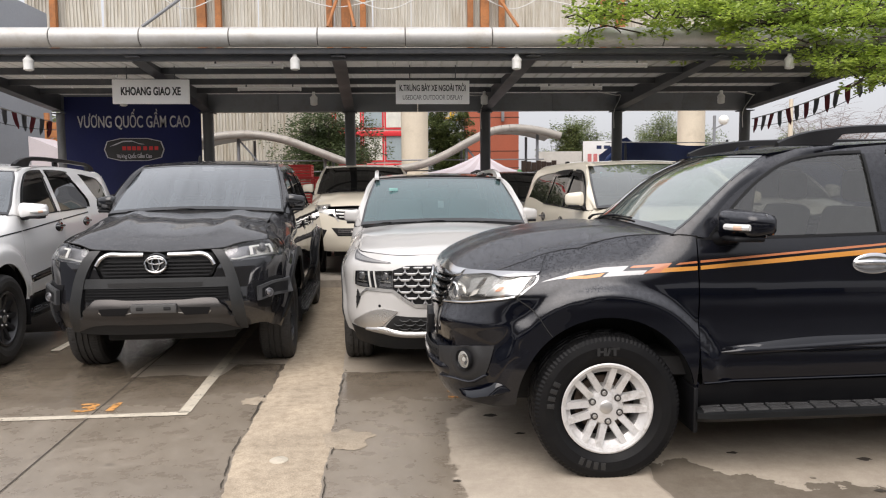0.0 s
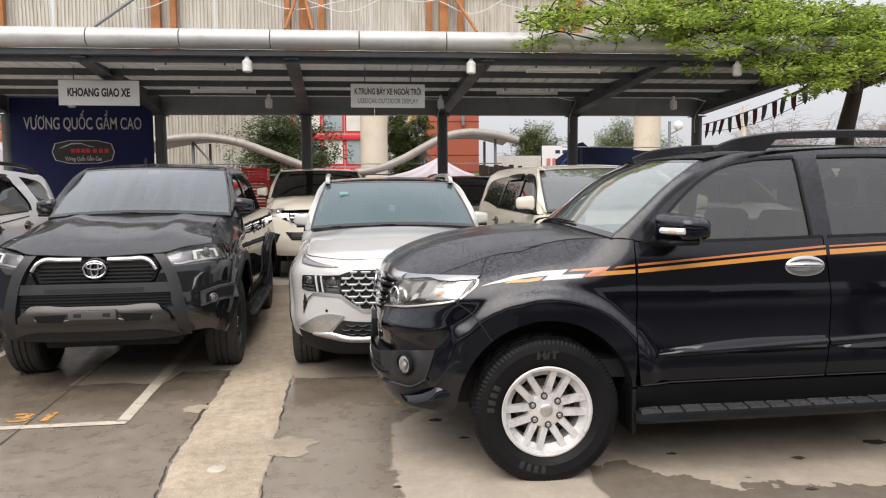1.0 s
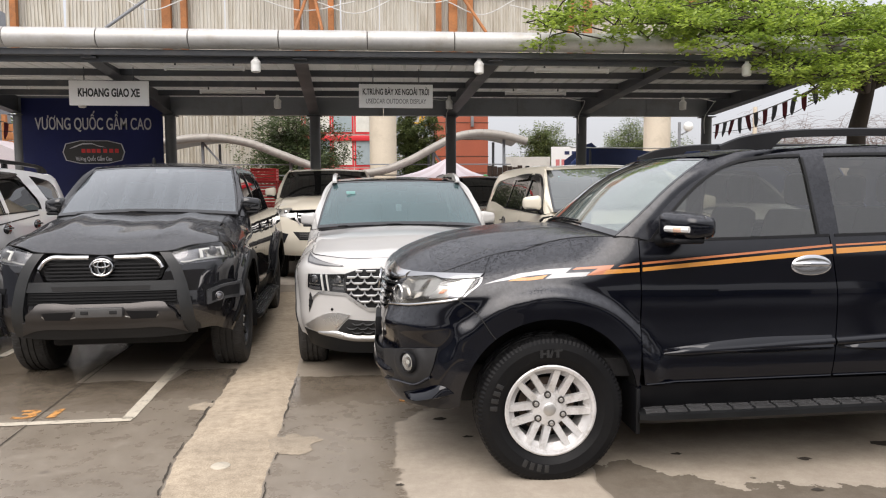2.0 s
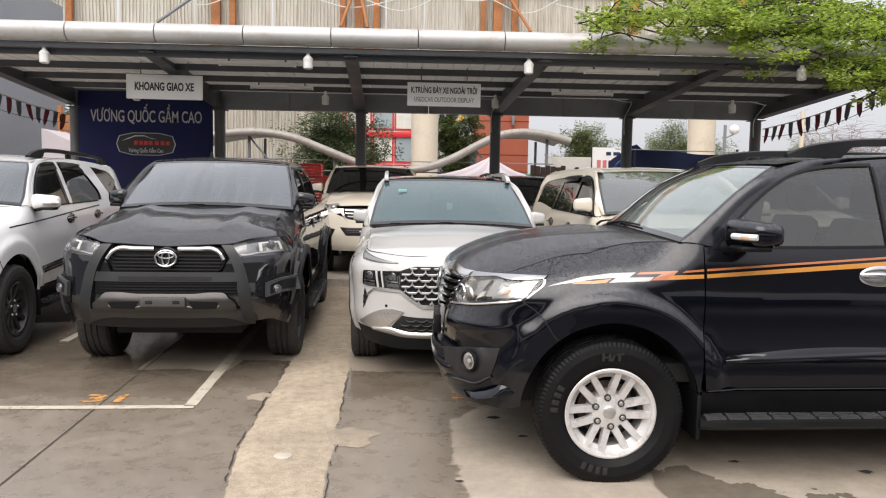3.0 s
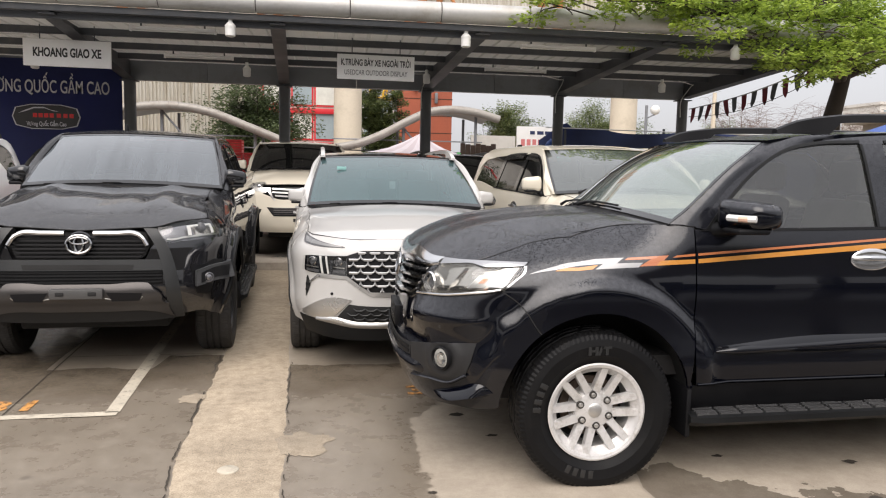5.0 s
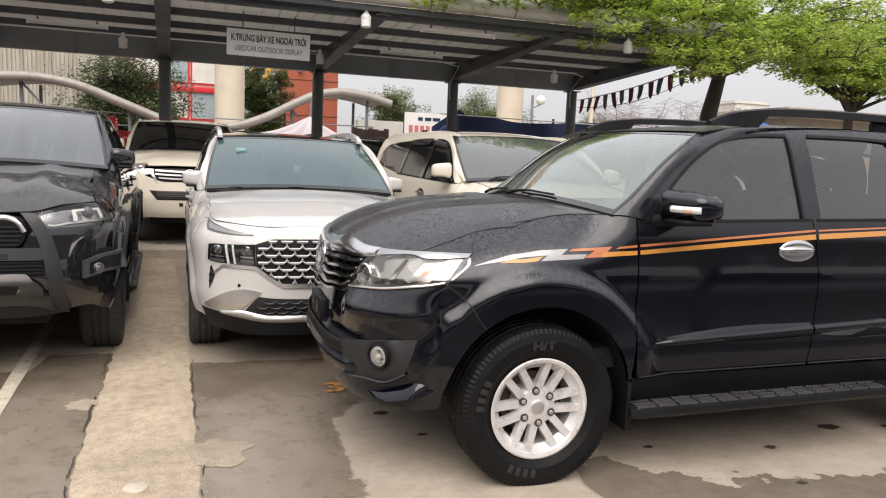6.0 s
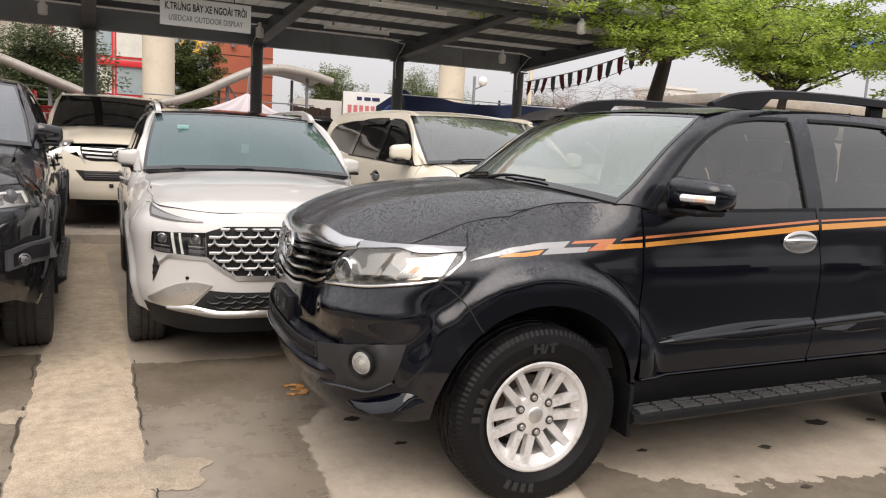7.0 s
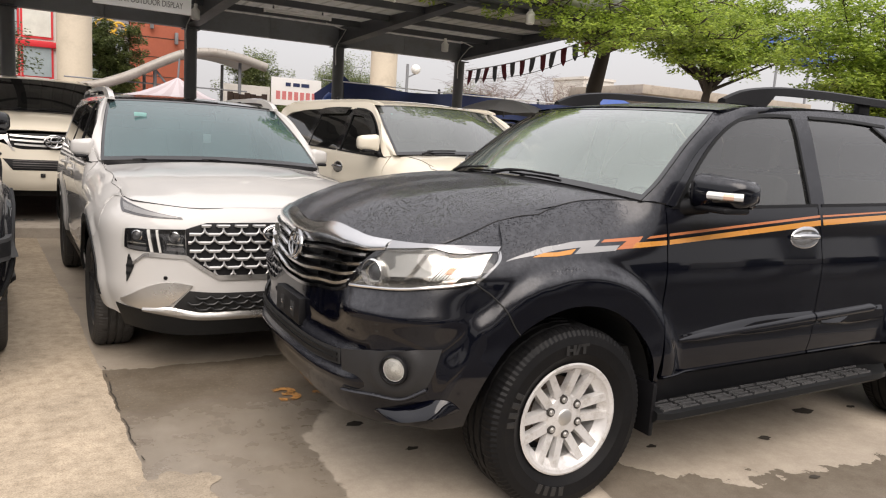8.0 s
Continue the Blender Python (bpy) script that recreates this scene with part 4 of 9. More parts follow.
class Shell:
    """Half-plan: a superellipse nose up to x0, then a side that follows x."""

    def __init__(s, W, L, x0, n, nose, inset, crown, arches, door0, flare=0.026, tail=0.10, round_top=0.15, blend=(0.12, 0.12), lip=(0.065, 0.125)):
        s.blend, s.lip = blend, lip
        s.W, s.L, s.x0, s.n, s.arches, s.door0, s.flare, s.tail, s.round_top = W, L, x0, n, arches, door0, flare, tail, round_top
        s.nose, s.inset, s.crown = table(nose), table(inset), table(crown)

    def xf(s, z):
        return np.interp(z, *s.nose)

    def half(s, x, z):
        w = 1 - sstep(x, s.door0 - s.blend[0], s.door0 + s.blend[1])
        zc = np.interp(x, *s.crown)
        q = np.clip((z - (zc - 0.24)) / 0.24, 0, 1.4)
        y = s.W - np.interp(z, *s.inset) - s.round_top * w * q**2.3
        r = np.clip((x - (s.L - 0.55)) / 0.55, 0, 1)
        return y - s.tail * r**2.6

    def at(s, t, z):
        t, z = np.broadcast_arrays(np.asarray(t, float), np.asarray(z, float))
        sg, a = np.where(t < 0, -1.0, 1.0), np.abs(t)
        th = np.clip(a, 0, 1) * math.pi / 2
        x = np.where(a < 1, s.x0 - (s.x0 - s.xf(z)) * np.cos(th)**(2 / s.n), s.x0 + a - 1)
        y = s.half(np.maximum(x, s.x0 * 0.75), z) * np.where(a < 1, np.sin(th)**(2 / s.n), 1.0)
        for cx, cz, r in s.arches:
            d = np.hypot(x - cx, z - cz)
            y = y + s.flare * (1 - sstep(d, r + s.lip[0], r + s.lip[1])) * sstep(a, 0.45, 0.8) * sstep(z, cz - 0.15, cz + 0.02)
        return np.stack([x, y * sg, z], -1)

    def px(s, x, z):
        """The way round the plan at a length x and height z, and that height."""
        if x >= s.x0:
            return (1 + x - s.x0, z)
        c = np.clip((s.x0 - x) / (s.x0 - float(s.xf(z))), 0, 1)**(s.n / 2)
        return (math.acos(c) / (math.pi / 2), z)

    def py(s, y, z):
        """The same from a distance y off the middle line, on the nose."""
        h = float(s.half(s.x0 * 0.75, z))
        q = min(abs(y) / h, 1.0)**(s.n / 2)
        return (math.copysign(math.asin(q) / (math.pi / 2), y), z)


def normals(P):
    du, dv = np.gradient(P, axis=1), np.gradient(P, axis=0)
    n = np.cross(du, dv)
    return n / np.maximum(np.linalg.norm(n, axis=-1, keepdims=True), 1e-9)


CAR_MID = np.array((2.3, 0, 0.75))


def sheet(bm, P, thick=0.012, off=0.0, mid=CAR_MID):
    """Adds a grid of points as a panel with turned-in edges."""
    N = normals(P)
    if np.sum(N * (P - mid)) < 0:
        P, N = P[:, ::-1], N[:, ::-1] * -1
        N = normals(P)
    P = P + N * off
    nv, nu = P.shape[:2]
    V = [[bm.verts.new(p) for p in row] for row in P]
    for j in range(nv - 1):
        for i in range(nu - 1):
            q = []
            for v in (V[j][i], V[j][i + 1], V[j + 1][i + 1], V[j + 1][i]):
                if all((v.co - w.co).length > 1e-6 for w in q):
                    q.append(v)
            if len(q) > 2:
                bm.faces.new(q)
    if thick:
        loop = [(0, i) for i in range(nu)] + [(j, nu - 1) for j in range(1, nv)] + [(nv - 1, i) for i in range(nu - 2, -1, -1)] + [(j, 0) for j in range(nv - 2, 0, -1)]
        inn = [bm.verts.new(P[a] - N[a] * thick) for a in loop]
        for k in range(len(loop)):
            a, b = loop[k], loop[(k + 1) % len(loop)]
            va, vb = V[a[0]][a[1]], V[b[0]][b[1]]
            if (va.co - vb.co).length < 1e-6:
                continue
            bm.faces.new((vb, va, inn[k], inn[(k + 1) % len(loop)]))
    return bm


def panel(name, P, mat, parent, thick=0.012, off=0.0, label="", both=False, smooth=50):
    obs = []
    for m in ((1, -1) if both else (1,)):
        Q = P * np.array((1, m, 1))
        obs.append(part(name, sheet(bmesh.new(), Q, thick, off), mat, parent, label, smooth))
    return obs[0]


def skin(sh, B, T, Lf, R, nu=24, nv=12, curve=spl):
    """A panel cut from a shell by four edges, each a list of (t, z)."""
    g = coons(curve(B, nu), curve(T, nu), curve(Lf, nv), curve(R, nv))
    return sh.at(g[..., 0], g[..., 1])


def strip(sh, lo, hi, nu=24, nv=4, curve=spl):
    return skin(sh, lo, hi, [lo[0], hi[0]], [lo[-1], hi[-1]], nu, nv, curve)


def arc(cx, cz, r, a0, a1, n=12):
    return [(cx + r * math.cos(radians(a0 + (a1 - a0) * k / (n - 1))), cz + r * math.sin(radians(a0 + (a1 - a0) * k / (n - 1)))) for k in range(n)]


def sym(pts):
    return [(-t, z) for t, z in pts[::-1] if t > 1e-6] + list(pts)


# ---- wheels ----
WHEELS = {}


def wheel_parts(style, R, width, rim, alloy):
    """Meshes of one wheel, lying with its outer face towards -y and its centre at the origin."""
    key = (style, R, width, rim)
    if key in WHEELS:
        return WHEELS[key]
    h = width / 2
    out = []
    bm = bmesh.new()
    prof = [(rim - 0.005, h * 0.72), (rim + 0.012, h * 0.80), (rim + 0.05, h * 0.98), (R - 0.06, h * 1.03), (R - 0.026, h * 0.97), (R - 0.008, h * 0.84), (R, h * 0.66)]
    for g in (0.36, 0.02, -0.36):
        prof += [(R, h * (g + 0.06)), (R - 0.010, h * (g + 0.045)), (R - 0.010, h * (g - 0.045)), (R, h * (g - 0.06))]
    prof += [(r, -y) for r, y in prof[6::-1]]
    seg = 200
    rings = []
    for i, (r, y) in enumerate(prof):
        ring = []
        for k in range(seg):
            a = 2 * math.pi * k / seg
            rr, yy = r, y
            if r > R - 0.03 and abs(y) > h * 0.6:
                if (k + (1 if y > 0 else 0)) % 2 == 0:
                    rr -= 0.0045
            elif r > R - 0.002 and (k // 2 + i) % 5 == 0:
                rr -= 0.004
            ring.append(bm.verts.new((rr * math.cos(a), yy, rr * math.sin(a))))
        rings.append(ring)
    for a, b in zip(rings, rings[1:]):
        for k in range(seg):
            bm.faces.new((a[k], b[k], b[(k + 1) % seg], a[(k + 1) % seg]))
    bmesh.ops.recalc_face_normals(bm, faces=bm.faces)
    out.append(("tyre", finish("tyre", bm, RUBBER if style == "six_pair" else RUBBER_DUSTY, 22), "black rubber tyre"))
    bm = bmesh.new()
    lathe(bm, [(rim - 0.004, h * 0.72), (rim - 0.03, h * 0.5), (rim - 0.035, -h * 0.55), (rim - 0.012, -h * 0.76), (rim + 0.006, -h * 0.80), (rim + 0.010, -h * 0.86), (rim + 0.002, -h * 0.885), (rim - 0.012, -h * 0.85), (rim - 0.022, -h * 0.70), (rim - 0.045, -h * 0.5), (rim - 0.045, h * 0.5)], 72, 'y')
    out.append(("rim", finish("rim", bm, alloy, 35), ""))
    bm = bmesh.new()
    lathe(bm, [(0.0, h * 0.1), (0.15, h * 0.1), (0.15, h * 0.02), (0.08, h * 0.02), (0.08, -h * 0.2), (0.0, -h * 0.2)], 40, 'y')
    out.append(("brake_disc", finish("brake_disc", bm, BRAKE, 35), ""))
    bm = bmesh.new()
    bmesh.ops.create_circle(bm, cap_ends=True, segments=48, radius=rim - 0.02)
    bmesh.ops.rotate(bm, verts=bm.verts, cent=(0, 0, 0), matrix=Matrix.Rotation(radians(90), 3, 'X'))
    bmesh.ops.translate(bm, verts=bm.verts, vec=(0, h * 0.35, 0))
    out.append(("backing", finish("backing", bm, UNDER, 35), ""))
    hubr = 0.098 if style == "six_pair" else 0.094
    nr = 0.077 if style == "six_pair" else 0.068
    bm = bmesh.new()
    lathe(bm, [(0.0, -h * 0.70), (0.03, -h * 0.71), (0.036, -h * 0.66), (hubr - 0.01, -h * 0.60), (hubr, -h * 0.5), (hubr + 0.012, -h * 0.2), (hubr + 0.012, 0.0), (0, 0)], 40, 'y')
    out.append(("hub", finish("hub", bm, alloy, 35), ""))
    bm = bmesh.new()
    lathe(bm, [(0.0, -h * 0.735), (0.026, -h * 0.73), (0.033, -h * 0.70), (0.034, -h * 0.60)], 28, 'y')
    out.append(("hub_cap", finish("hub_cap", bm, SATIN_SILVER, 35), ""))
    n = {"six_pair": 6, "five_y": 5, "multi": 10}[style]
    for k in range(n):
        base = 2 * math.pi * (k + 0.25) / n
        tw = {"six_pair": (-0.17, 0.17), "five_y": (-0.15, 0.15), "multi": (0.0,)}[style]
        for da in tw:
            bm = bmesh.new()
            rows = []
            for s in (0.0, 0.35, 0.7, 1.0):
                rad = (hubr - 0.012) + s * (rim - 0.012 - hubr + 0.012)
                spread = math.copysign(0.029 + 0.013 * s, da) if style == "six_pair" else da / 0.15 * (0.012 + 0.05 * s)
                wd = (0.0195 if style == "six_pair" else 0.022) * (1.15 - 0.15 * s) if s < 0.9 else 0.019
                dep = -h * (0.60 + 0.17 * s) if style == "six_pair" else -h * (0.55 + 0.22 * s)
                c, sn = math.cos(base), math.sin(base)
                row = []
                for lat, dy in ((-wd, 0.030), (-wd * 0.82, 0.0), (wd * 0.82, 0.0), (wd, 0.030), (0.0, 0.045)):
                    q = spread + lat
                    row.append(bm.verts.new((rad * c - q * sn, dep + dy, rad * sn + q * c)))
                rows.append(row)
            for a, b in zip(rows, rows[1:]):
                for j in range(5):
                    bm.faces.new((a[j], a[(j + 1) % 5], b[(j + 1) % 5], b[j]))
            bmesh.ops.recalc_face_normals(bm, faces=bm.faces)
            out.append(("spoke", finish("spoke", bm, alloy, 30), ""))
    for k in range(6 if style == "six_pair" else 5):
        a = 2 * math.pi * (k + 0.5 * (style != "six_pair") + 0.75) / (6 if style == "six_pair" else 5)
        bm = bmesh.new()
        lathe(bm, [(0.0, -h * 0.655), (0.0185, -h * 0.655), (0.0185, -h * 0.40)], 18, 'y', (nr * math.cos(a), 0, nr * math.sin(a)))
        out.append(("nut_pocket", finish("nut_pocket", bm, NUT_POCKET, 35), ""))
        bm = bmesh.new()
        lathe(bm, [(0.0, -h * 0.725), (0.008, -h * 0.72), (0.0115, -h * 0.68), (0.0115, -h * 0.45)], 12, 'y', (nr * math.cos(a), 0, nr * math.sin(a)))
        out.append(("wheel_nut", finish("wheel_nut", bm, SATIN_SILVER, 35), ""))
    WHEELS[key] = out
    return out


def add_wheel(car, x, y, R, style, width, rim, alloy, turn=0.0, sink=0.012):
    data = wheel_parts(style, R, width, rim, alloy)
    root = None
    for name, me, label in data:
        ob = new("wheel" if root is None else name, me)
        if root is None:
            root = ob
            ob.parent = car
            spin = Matrix.Rotation(radians(turn), 4, 'Y')
            flip = Matrix.Rotation(math.pi, 4, 'Z') if y > 0 else Matrix.Identity(4)
            ob.matrix_local = Matrix.Translation((x, y, R - sink)) @ flip @ spin
            ob["label"] = "black rubber tyre on an alloy wheel"
        else:
            ob.parent = root
    return root

# ---- car bodies ----
# All lengths below are those of one mid-size SUV; other models bend them by a pair of maps, (here, there).
SUV = dict(broad_pillar=True, mirror_lamp=True, W=0.925, L=4.70, x0=0.80, n=3.3, flare=0.036,
           nose=[(0.30, 0.12), (0.36, 0.055), (0.45, 0.012), (0.55, 0.0), (0.66, 0.0), (0.75, 0.02), (0.85, 0.035), (0.95, 0.048), (1.02, 0.065), (1.08, 0.10), (1.2, 0.2)],
           inset=[(0.28, 0.10), (0.36, 0.07), (0.45, 0.042), (0.52, 0.022), (0.62, 0.008), (0.70, 0.011), (0.82, 0.008), (0.93, 0.001), (0.98, 0.003), (1.05, 0.013), (1.15, 0.029), (1.24, 0.051), (1.45, 0.118), (1.68, 0.205), (1.78, 0.27), (1.9, 0.40)],
           crown=[(0.0, 1.05), (0.25, 1.065), (0.5, 1.125), (0.8, 1.195), (1.1, 1.245), (1.4, 1.275), (1.7, 1.3)],
           axle=(0.905, 3.65), arch=0.468, lip=(0.105, 0.180), R=0.388, tyre=0.262, rim=0.231, poke=0.030, sink=0.024, xmap=((0, 0), (10, 10)), zmap=((0, 0), (10, 10)), bed=False, high=True,
           lamp_edge=[(0.437, 0.944), (0.50, 0.992), (0.572, 1.072)], nose_edge=[(0.356, 1.0735), (0.45, 1.0735), (0.572, 1.0735)],
           hood_side=[(0.356, 1.077), (0.45, 1.108), (0.62, 1.159), (0.9, 1.218), (1.10, 1.251), (1.225, 1.2595)],
           hood_front=((0.0, 0.086, 1.066), (0.21, 0.100, 1.0885), (0.44, 0.129, 1.084), (0.53, 0.148, 1.075), (0.67, 0.209, 1.072), (0.76, 0.297, 1.0725)),
           mirror_shift=(0.03, -0.035), blend=(0.35, 0.0), ws_top=(1.74, 1.698), ws_corner=(1.262, 0.842, 1.262),
           ws_side=[(1.36, 1.335), (1.46, 1.420), (1.58, 1.521), (1.692, 1.603)],
           post=[(1.385, 1.25), (1.484, 1.352), (1.605, 1.471), (1.75, 1.567), (1.866, 1.621), (1.978, 1.660)],
           eave=[(2.169, 1.696), (2.405, 1.721), (2.8, 1.737)],
           roof_edge=[(1.815, 1.683), (2.0, 1.709), (2.25, 1.727), (2.5, 1.739), (2.8, 1.744), (3.4, 1.738), (4.0, 1.71), (4.45, 1.66)])
OTHER_NOSE = dict(lip=(0.065, 0.125), broad_pillar=False, poke=0.0, sink=0.012, mirror_lamp=False, mir_tall=1.35, lamp_edge=[(0.48, 0.945), (0.56, 1.082)], nose_edge=[(0.335, 1.084), (0.45, 1.083), (0.562, 1.084)], mirror_shift=(0, 0), blend=(0.12, 0.12), ws_top=(1.90, 1.755), ws_corner=None, ws_side=None,
                  post=[(1.375, 1.25), (1.50, 1.385), (1.66, 1.54), (1.83, 1.655), (2.03, 1.735)], eave=[(2.3, 1.763), (2.8, 1.772)], roof_edge=[(2.03, 1.735), (2.3, 1.763), (2.8, 1.772), (3.4, 1.765), (4.0, 1.735), (4.45, 1.68)],
                  hood_side=[(0.335, 1.092), (0.45, 1.124), (0.62, 1.158), (0.9, 1.215), (1.15, 1.25), (1.30, 1.259)],
                  hood_front=((0.0, 0.105, 1.085), (0.25, 0.115, 1.085), (0.45, 0.150, 1.078), (0.58, 0.205, 1.076)))


def car_shell(sp):
    X = lambda x: float(np.interp(x, [a for a, b in sp["xmap"]], [b for a, b in sp["xmap"]]))
    Z = lambda z: float(np.interp(z, [a for a, b in sp["zmap"]], [b for a, b in sp["zmap"]]))
    ar = [(sp["axle"][0], sp["R"] - 0.01, sp["arch"]), (sp["axle"][1], sp["R"] - 0.01, sp["arch"])]
    sh = Shell(sp["W"], sp["L"], X(sp["x0"]), sp["n"], [(Z(z), X(x)) for z, x in sp["nose"]], [(Z(z), i) for z, i in sp["inset"]], [(X(x), Z(z)) for x, z in sp["crown"]], ar, X(1.38), sp.get("flare", 0.026), round_top=sp.get("round_top", 0.15), blend=sp["blend"], lip=sp["lip"])
    return sh, X, Z


def seal_line(sh, pts, w):
    """The same run of points moved w off a window's opening."""
    P = np.array(pts)
    d = np.gradient(P, axis=0)
    n = np.stack([-d[:, 1], d[:, 0]], 1)
    return [tuple(v) for v in P + n / np.linalg.norm(n, axis=1, keepdims=True) * w]


def build_body(car, sp, paint, ws_glass, side_glass, rear_glass, frame_mat, handle_mat, wheel, mirror_mat=None):
    """Everything of a car but its face. Returns the shell and its maps."""
    sh, X, Z = car_shell(sp)
    q = lambda x, z: sh.px(X(x), Z(z))
    (fx, fz, fr), (rx, rz, rr) = sh.arches
    A = lambda pts: [sh.px(*p) for p in pts]
    # fender
    arch = arc(fx, fz, fr, 128, 4, 22)
    arch = [p for p in arch if p[0] < X(1.372)]
    low = [(X(1.372), max(arch[-1][1] - 0.04, Z(0.40))), (X(1.376), Z(0.37))]
    hs = sp["hood_side"]
    le = sp["lamp_edge"]
    top = [q(*le[-1]), q(0.62, hs[2][1]), q(*hs[3]), q(*hs[4]), q(1.374, 1.256)]
    lf = [A(arch[:1])[0]] + [q(*p) for p in le]
    panel("front_fender", skin(sh, A(arch), top, lf, [A(arch[-1:])[0], q(1.376, 0.8), q(1.376, 1.1), q(1.374, 1.256)], 44, 26), paint, car, both=True)
    panel("fender_nose", strip(sh, [q(*p) for p in sp["nose_edge"]] + [q(sp["nose_edge"][-1][0] + 0.05, sp["nose_edge"][-1][1] + 0.055), q(hs[2][0] + 0.05, hs[2][1] + 0.006)], [q(*p) for p in hs[:3]] + [q(hs[2][0] + 0.05, hs[2][1] + 0.010)], 30, 7), paint, car, 0.0, 0.0012, both=True)
    panel("hood_channel", strip(sh, [(t, z - 0.035) for t, z in (q(*p) for p in hs)], [(t, z + 0.004) for t, z in (q(*p) for p in hs)], 30, 3), paint, car, 0.0, -0.005, both=True)
    for sg in (1, -1):
        gapline = sh.at(*spl([q(*p) for p in hs], 40).T) * np.array((1, sg, 1))
        part("hood_gap", swept([p + np.array((0, 0.001 * sg, 0.001)) for p in gapline], sp.get("seam", 0.0021), 6), UNDER, car)
    panel("nose_core", wide(sh, [sh.py(0, Z(0.42)), sh.py(0.6, Z(0.42)), q(0.35, 0.42)], [sh.py(0, Z(1.06)), sh.py(0.55, Z(1.06)), q(0.48, 1.06)], 30, 8), UNDER, car, 0.0, -0.075)
    panel("fender_tail", skin(sh, [A(arch[-1:])[0], (A(arch[-1:])[0][0] + 0.02, Z(0.37))], [q(1.372, arch[-1][1] + 0.1), q(1.376, 0.38)], [A(arch[-1:])[0], q(1.372, arch[-1][1] + 0.1)], [(A(arch[-1:])[0][0] + 0.02, Z(0.37)), q(1.376, 0.38)], 6, 4), paint, car, both=True)
    # inner arches and floor pan
    for cx, cz, r, nm in ((fx, fz, fr, "wheel_liner"), (rx, rz, rr, "wheel_liner")):
        for sg in (1, -1):
            bm = bmesh.new()
            pts = arc(cx, cz, r + 0.012, 172, 0, 24)
            for (xa, za), (xb, zb) in zip(pts, pts[1:]):
                w = sp["W"] - 0.035
                bm.faces.new([bm.verts.new(p) for p in ((xa, sg * w, za), (xb, sg * w, zb), (xb, sg * 0.45, zb), (xa, sg * 0.45, za))])
            c = bm.verts.new((cx, sg * 0.47, cz))
            ring = [bm.verts.new((x, sg * 0.47, z)) for x, z in pts]
            for a, b in zip(ring, ring[1:]):
                bm.faces.new((a, b, c))
            part(nm, bm, UNDER, car)
    part("floor_pan", boxed(X(0.35), sp["L"] - 0.25, -sp["W"] + 0.42, sp["W"] - 0.42, 0.30, 0.52, 0.02), UNDER, car)
    part("floor_side", boxed(fx + fr + 0.14, rx - rr - 0.14, -sp["W"] + 0.09, sp["W"] - 0.09, 0.33, 0.50, 0.02), UNDER, car)
    part("axle_bar", swept([(fx, -sp["W"] + 0.25, fz), (fx, sp["W"] - 0.25, fz)], 0.045, 12), UNDER, car)
    part("axle_bar", swept([(rx, -sp["W"] + 0.25, rz), (rx, sp["W"] - 0.25, rz)], 0.055, 12), UNDER, car)
    # doors below the waist
    gap = 0.003
    panel("front_door", skin(sh, [q(1.382 + gap, 0.485), q(1.9, 0.49), q(2.44 - gap, 0.505)], [q(1.378 + gap, 1.238), q(1.9, 1.246), q(2.42 - gap, 1.258)], [q(1.405, 0.485), q(1.387, 0.6), q(1.384, 0.9), q(1.378 + gap, 1.238)], [q(2.44 - gap, 0.505), q(2.45 - gap, 0.8), q(2.42 - gap, 1.258)], 36, 30), paint, car, both=True)
    ra = [p for p in arc(rx, rz, rr, 180, 90, 20)]
    xr = X(3.32)
    door_arc = [p for p in arc(rx, rz, rr + 0.035, 176, 95, 14) if p[0] < xr and p[1] > Z(0.53)]
    if sp["bed"]:
        door_arc = [(X(3.22), Z(0.55)), (X(3.27), Z(0.7)), (X(3.31), Z(0.9))]
    panel("rear_door", skin(sh, [q(2.44 + gap, 0.505), q(2.75, 0.512), sh.px(door_arc[0][0], Z(0.52))], [q(2.42 + gap, 1.258), q(2.9, 1.266), q(3.33, 1.275)], [q(2.44 + gap, 0.505), q(2.45 + gap, 0.8), q(2.42 + gap, 1.258)], [sh.px(door_arc[0][0], Z(0.52))] + [sh.px(*p) for p in door_arc] + [q(3.34, 1.05), q(3.33, 1.275)], 30, 30), paint, car, both=True)
    # sill
    panel("sill", strip(sh, [sh.px(fx + fr * 0.98, Z(0.335)), sh.px(rx - rr * 0.98, Z(0.345))], [sh.px(fx + fr * 0.98, Z(0.478)), sh.px(rx - rr * 0.98, Z(0.50))], 24, 6), sp.get("sill_mat", TRIM_BLACK), car, both=True)
    # quarter panel
    xl = sp["L"] - 0.10
    back_z = Z(1.30) if not sp["bed"] else sp["bed"]
    qa = [p for p in arc(rx, rz, rr, 150, 2, 24)]
    if sp["bed"]:
        qa = [(X(3.23), Z(0.53)), (rx - rr - 0.05, Z(0.53))] + arc(rx, rz, rr, 160, 2, 24)
    lfq = [sh.px(*qa[0])] + [sh.px(*p) for p in door_arc if p[1] > qa[0][1] + 0.02] + [q(3.345, 1.05), q(3.335, 1.275)]
    panel("quarter_panel", skin(sh, [sh.px(*p) for p in qa], [q(3.335, 1.275), q(3.8, 1.285), sh.px(xl, back_z)], lfq, [sh.px(*qa[-1]), sh.px(rx + rr + 0.25, 0.6), sh.px(xl, 0.75), sh.px(xl, back_z)], 36, 22), paint, car, both=True)
